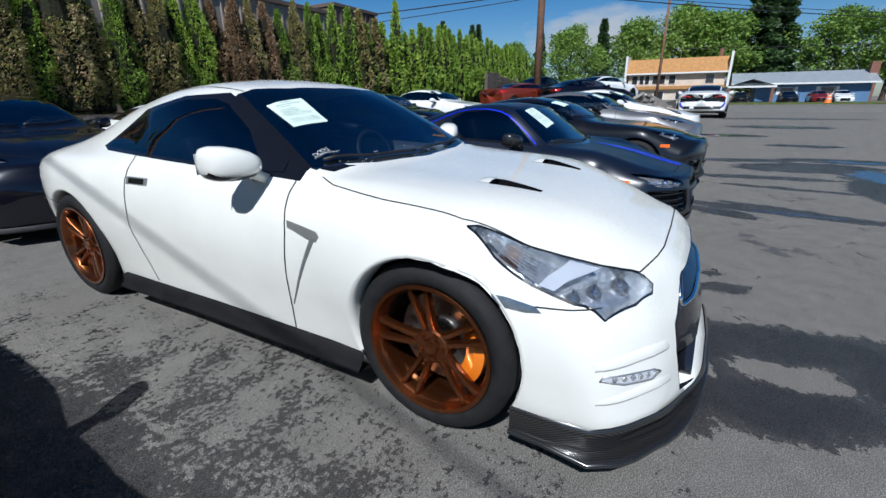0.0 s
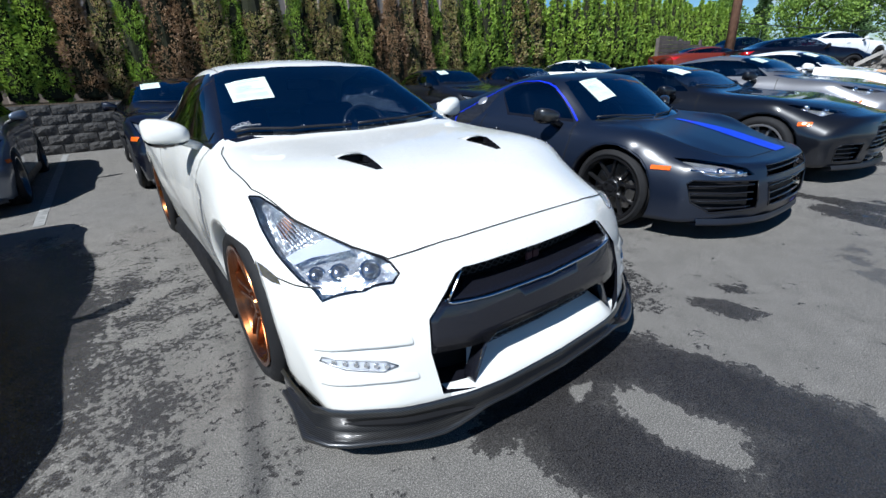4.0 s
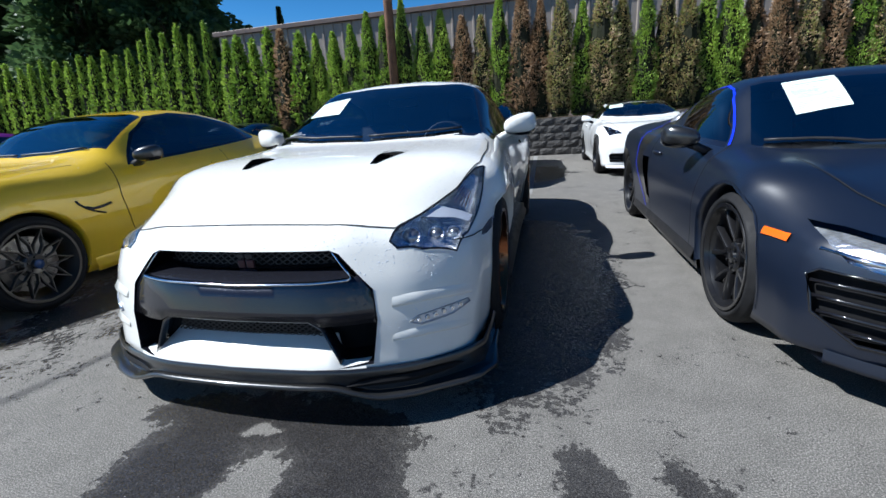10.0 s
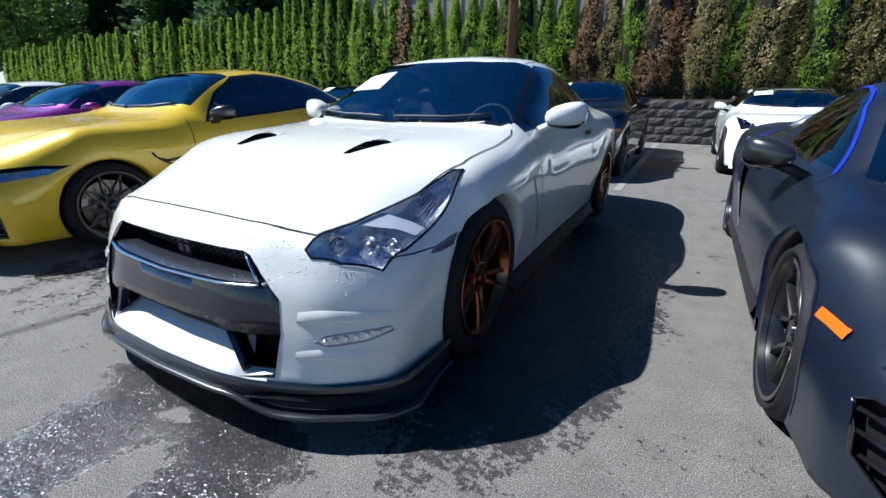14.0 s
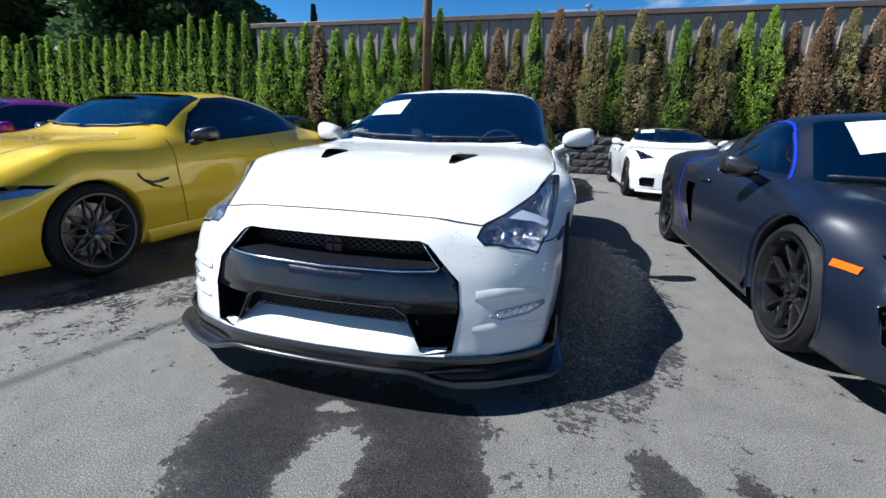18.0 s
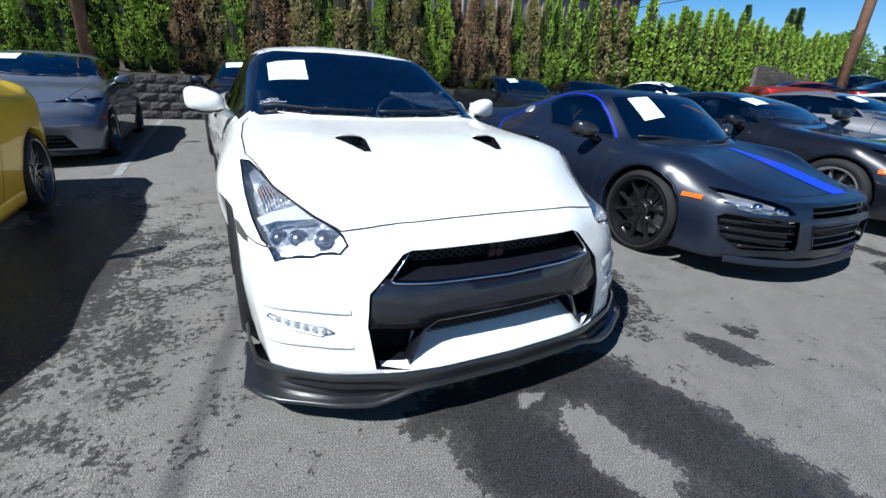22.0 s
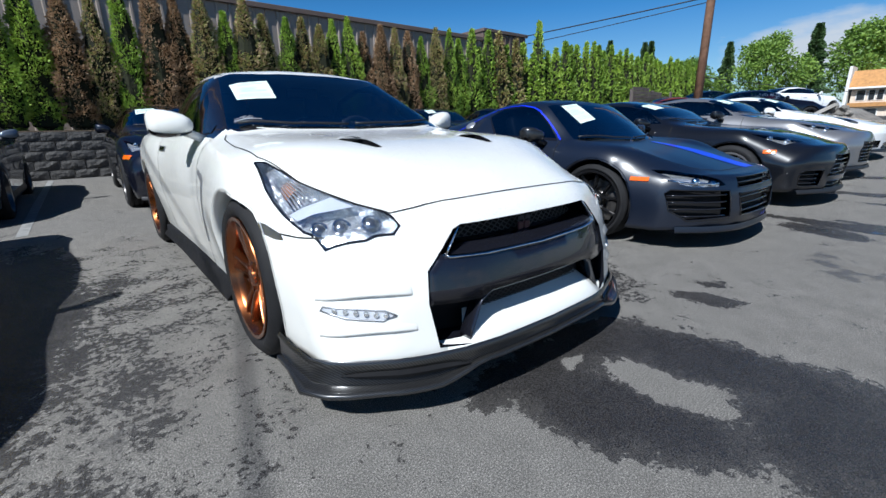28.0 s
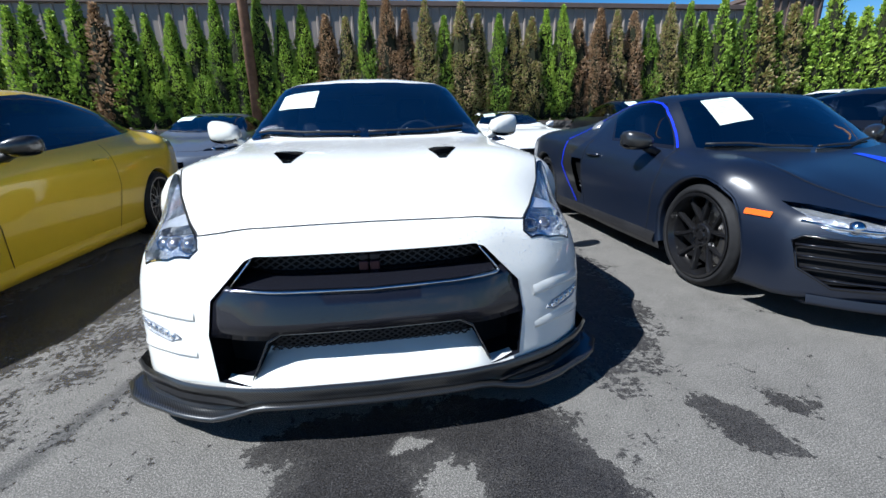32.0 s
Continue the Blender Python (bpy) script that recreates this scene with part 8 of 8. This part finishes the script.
for y in (4.0, 8.3):
    wdo = part("window", box((0.74, y, 1.1), (0.80, y + 1.5, 2.0)), M["white_trim"], h2)
    part("pane", box((0.70, y + 0.08, 1.18), (0.735, y + 1.42, 1.92)), M["pane"], wdo)
    for s in (-0.45, 1.55):
        part("shutter", box((0.72, y + s, 1.05), (0.79, y + s + 0.35, 2.05)), M["white_trim"], wdo)
part("chimney", box((3, -0.4, 0), (4, 0.5, 5.0)), M["brick"], h2)

# street band
tagged(link_mesh("road", box((29, -120, 0.40), (40, 1.0, 0.508)), M["asphalt"], smooth=False), "asphalt street past the lot", "road", kind="structure")
for xx in (29.6, 34.3, 34.6, 39.4):
    tagged(link_mesh("road_line", box((xx, -120, 0.45), (xx + 0.12, 1.2, 0.514)), M["road_paint"], smooth=False), "painted road line", "line", kind="structure")
M["grass"] = surface("dry_grass", (0.10, 0.12, 0.035), 0.9, 0, 0.4, 3, 0.8, 30, dist=0.05)
tagged(link_mesh("verge", box((58, -60, 0.3), (72, 3, 0.62)), M["grass"], smooth=False), "dry grass verge across the street", "grass", kind="structure")


# ---- trees ----
def broad_tree(rnd, h, r, n, size, conifer=False):
    pts = []
    if conifer:
        for _ in range(n):
            t = rnd.random() ** 0.8
            tier = 0.55 + 0.45 * abs(math.sin(t * 26))
            rr = r * (1 - t) ** 0.85 * tier * rnd.uniform(0.35, 1.0) + 0.05
            a = rnd.uniform(0, 2 * math.pi)
            rr *= 0.75 + 0.5 * noise.noise(Vector((math.cos(a) * 1.5, math.sin(a) * 1.5, t * 9)))
            pts.append(((rr * math.cos(a), rr * math.sin(a), h * (0.10 + 0.90 * t) - rr * 0.12), Vector((math.cos(a), math.sin(a), rnd.uniform(-0.5, 0.3))).normalized()))
    else:
        clumps = []
        for _ in range(60):
            a, t = rnd.uniform(0, 2 * math.pi), rnd.random()
            k = math.sin(math.pi * (0.15 + 0.8 * t)) * rnd.uniform(0.2, 0.85)
            clumps.append((Vector((r * k * math.cos(a), r * k * math.sin(a), h * (0.32 + 0.62 * t))), r * rnd.uniform(0.14, 0.32)))
        for _ in range(n):
            c, cr = clumps[rnd.randrange(len(clumps))]
            d = Vector((rnd.gauss(0, 1), rnd.gauss(0, 1), rnd.gauss(0, 1))).normalized()
            pts.append((tuple(c + d * cr * rnd.uniform(0.55, 1.05)), (d + Vector((rnd.uniform(-1, 1), rnd.uniform(-1, 1), rnd.uniform(-1, 1)))).normalized()))
    return leaf_cloud(rnd, pts, size, 0.7)


rt = random.Random(21)
TREES = {}
for nm, args, mat in (("broad", (9.0, 4.0, 12000, 0.23), "leafy"), ("broad2", (9.0, 3.6, 12000, 0.23), "leafy"), ("fir", (12.0, 3.0, 11000, 0.34, True), "conifer"), ("big_fir", (26.0, 6.6, 26000, 0.55, True), "conifer")):
    vs, fs = broad_tree(rt, *args)
    tm = bpy.data.meshes.new("trunk")
    h = args[0]
    bm = tube([(0, 0, -0.3), (0.05, 0, h * 0.35), (0, 0.05, h * 0.9)], 0.22, 8, taper=(1.3, 0.8, 0.15))
    if len(args) == 4:
        for k in range(7):
            a = k * 0.9
            tube_into(bm, [(0, 0, h * (0.28 + 0.05 * k)), (1.3 * math.cos(a), 1.3 * math.sin(a), h * (0.45 + 0.05 * k)), (2.3 * math.cos(a), 2.3 * math.sin(a), h * (0.55 + 0.05 * k))], 0.09, 5, taper=(1, 0.6, 0.2))
    bm.to_mesh(tm)
    bm.free()
    tm.materials.append(M["bark"])
    TREES[nm] = (h, mesh_of("crown", vs, fs, M[mat]), tm)


def tree(kind, x, y, z, h, wide=1.0):
    h0, crown, trunk = TREES[kind]
    s = h / h0
    label = "tall dark green fir tree behind the hedge" if kind == "big_fir" else "dark green fir tree in the distance" if kind == "fir" else "leafy green tree in the distance"
    t = thing("fir_tree" if "fir" in kind else "leafy_tree", Matrix.Translation((x, y, z)) @ Matrix.Rotation(rt.uniform(0, 6.28), 4, "Z") @ Matrix.Diagonal((s * wide, s * wide, s, 1)), label, "tree", "distant trees")
    for nm, me in (("trunk", trunk), ("crown", crown)):
        o = new(nm, me)
        o.parent = t


for kind, x, y, h, w in (("broad", 62, 17, 10, 1.1), ("fir", 72, 15, 12, 1.0), ("broad2", 84, 12, 13, 1.2), ("broad", 92, 5, 16, 1.2), ("fir", 95, -6, 21, 1.3), ("fir", 97, -9, 20, 1.2), ("broad2", 92, -1, 14, 1.3),
                         ("broad", 95, -17, 14, 1.3), ("broad2", 96, -24, 12, 1.2), ("broad", 90, -32, 13, 1.3), ("broad2", 90, -42, 14, 1.3), ("fir", 60, 30, 11, 0.8), ("fir", 66, 34, 12, 0.8), ("fir", 55, 33, 11, 0.8), ("broad", 58, 24, 8, 1.2), ("fir", 70, 24, 11, 0.9)):
    tree(kind, x, y, 0.4, h, w)
for kind, x, y, h, w in (("big_fir", -26.5, 29, 25, 0.95), ("big_fir", -31.5, 27, 27, 1.0), ("big_fir", -29, 34, 28, 1.0), ("big_fir", -36.5, 30, 26, 1.05), ("big_fir", -41.5, 27, 25, 1.0), ("big_fir", -47, 31, 27, 1.1), ("big_fir", -37, 38, 29, 1.1), ("big_fir", -53, 27, 24, 1.0), ("big_fir", -57, 35, 27, 1.1),
                         ("broad", -52, 18, 13, 1.2), ("broad2", -62, 16, 15, 1.3), ("broad", -70, 20, 18, 1.4), ("broad2", -80, 27, 19, 1.4), ("big_fir", -68, 34, 25, 1.0), ("broad", -92, 24, 18, 1.4), ("fir", -21.5, 37, 11.5, 0.5)):
    tree(kind, x, y, 0.2, h, w)
lone = thing("bare_trunk_tree", pose(-58, 22, 0), "tall tree with a bare trunk behind the hedge", "tree", "distant trees")
part("trunk", tube([(0, 0, 0), (0.1, 0, 6), (0.2, 0, 13), (0.1, 0, 19)], 0.42, 10, taper=(1.2, 1, 0.8, 0.3)), M["bark"], lone, smooth=True)
crown = new("crown", TREES["broad2"][1])
crown.parent = lone
crown.location = (0, 0, 10)
M["cone_orange"] = surface("orange_plastic", (0.85, 0.16, 0.02), 0.5, 0, 0.1)
drum = thing("traffic_barrel", pose(60, -11.0, 0.5), "orange traffic barrel with white bands by the street", "barrel")
part("body", revolve([(0.001, 1.0), (0.20, 1.0), (0.21, 0.7), (0.24, 0.68), (0.25, 0.4), (0.28, 0.38), (0.29, 0.06), (0.36, 0.04), (0.36, 0.0)], 16, axis="z"), M["cone_orange"], drum, smooth=True)
for z, r in ((0.80, 0.216), (0.50, 0.256)):
    part("band", revolve([(r, z), (r, z + 0.12)], 16, axis="z"), M["white_print"], drum)
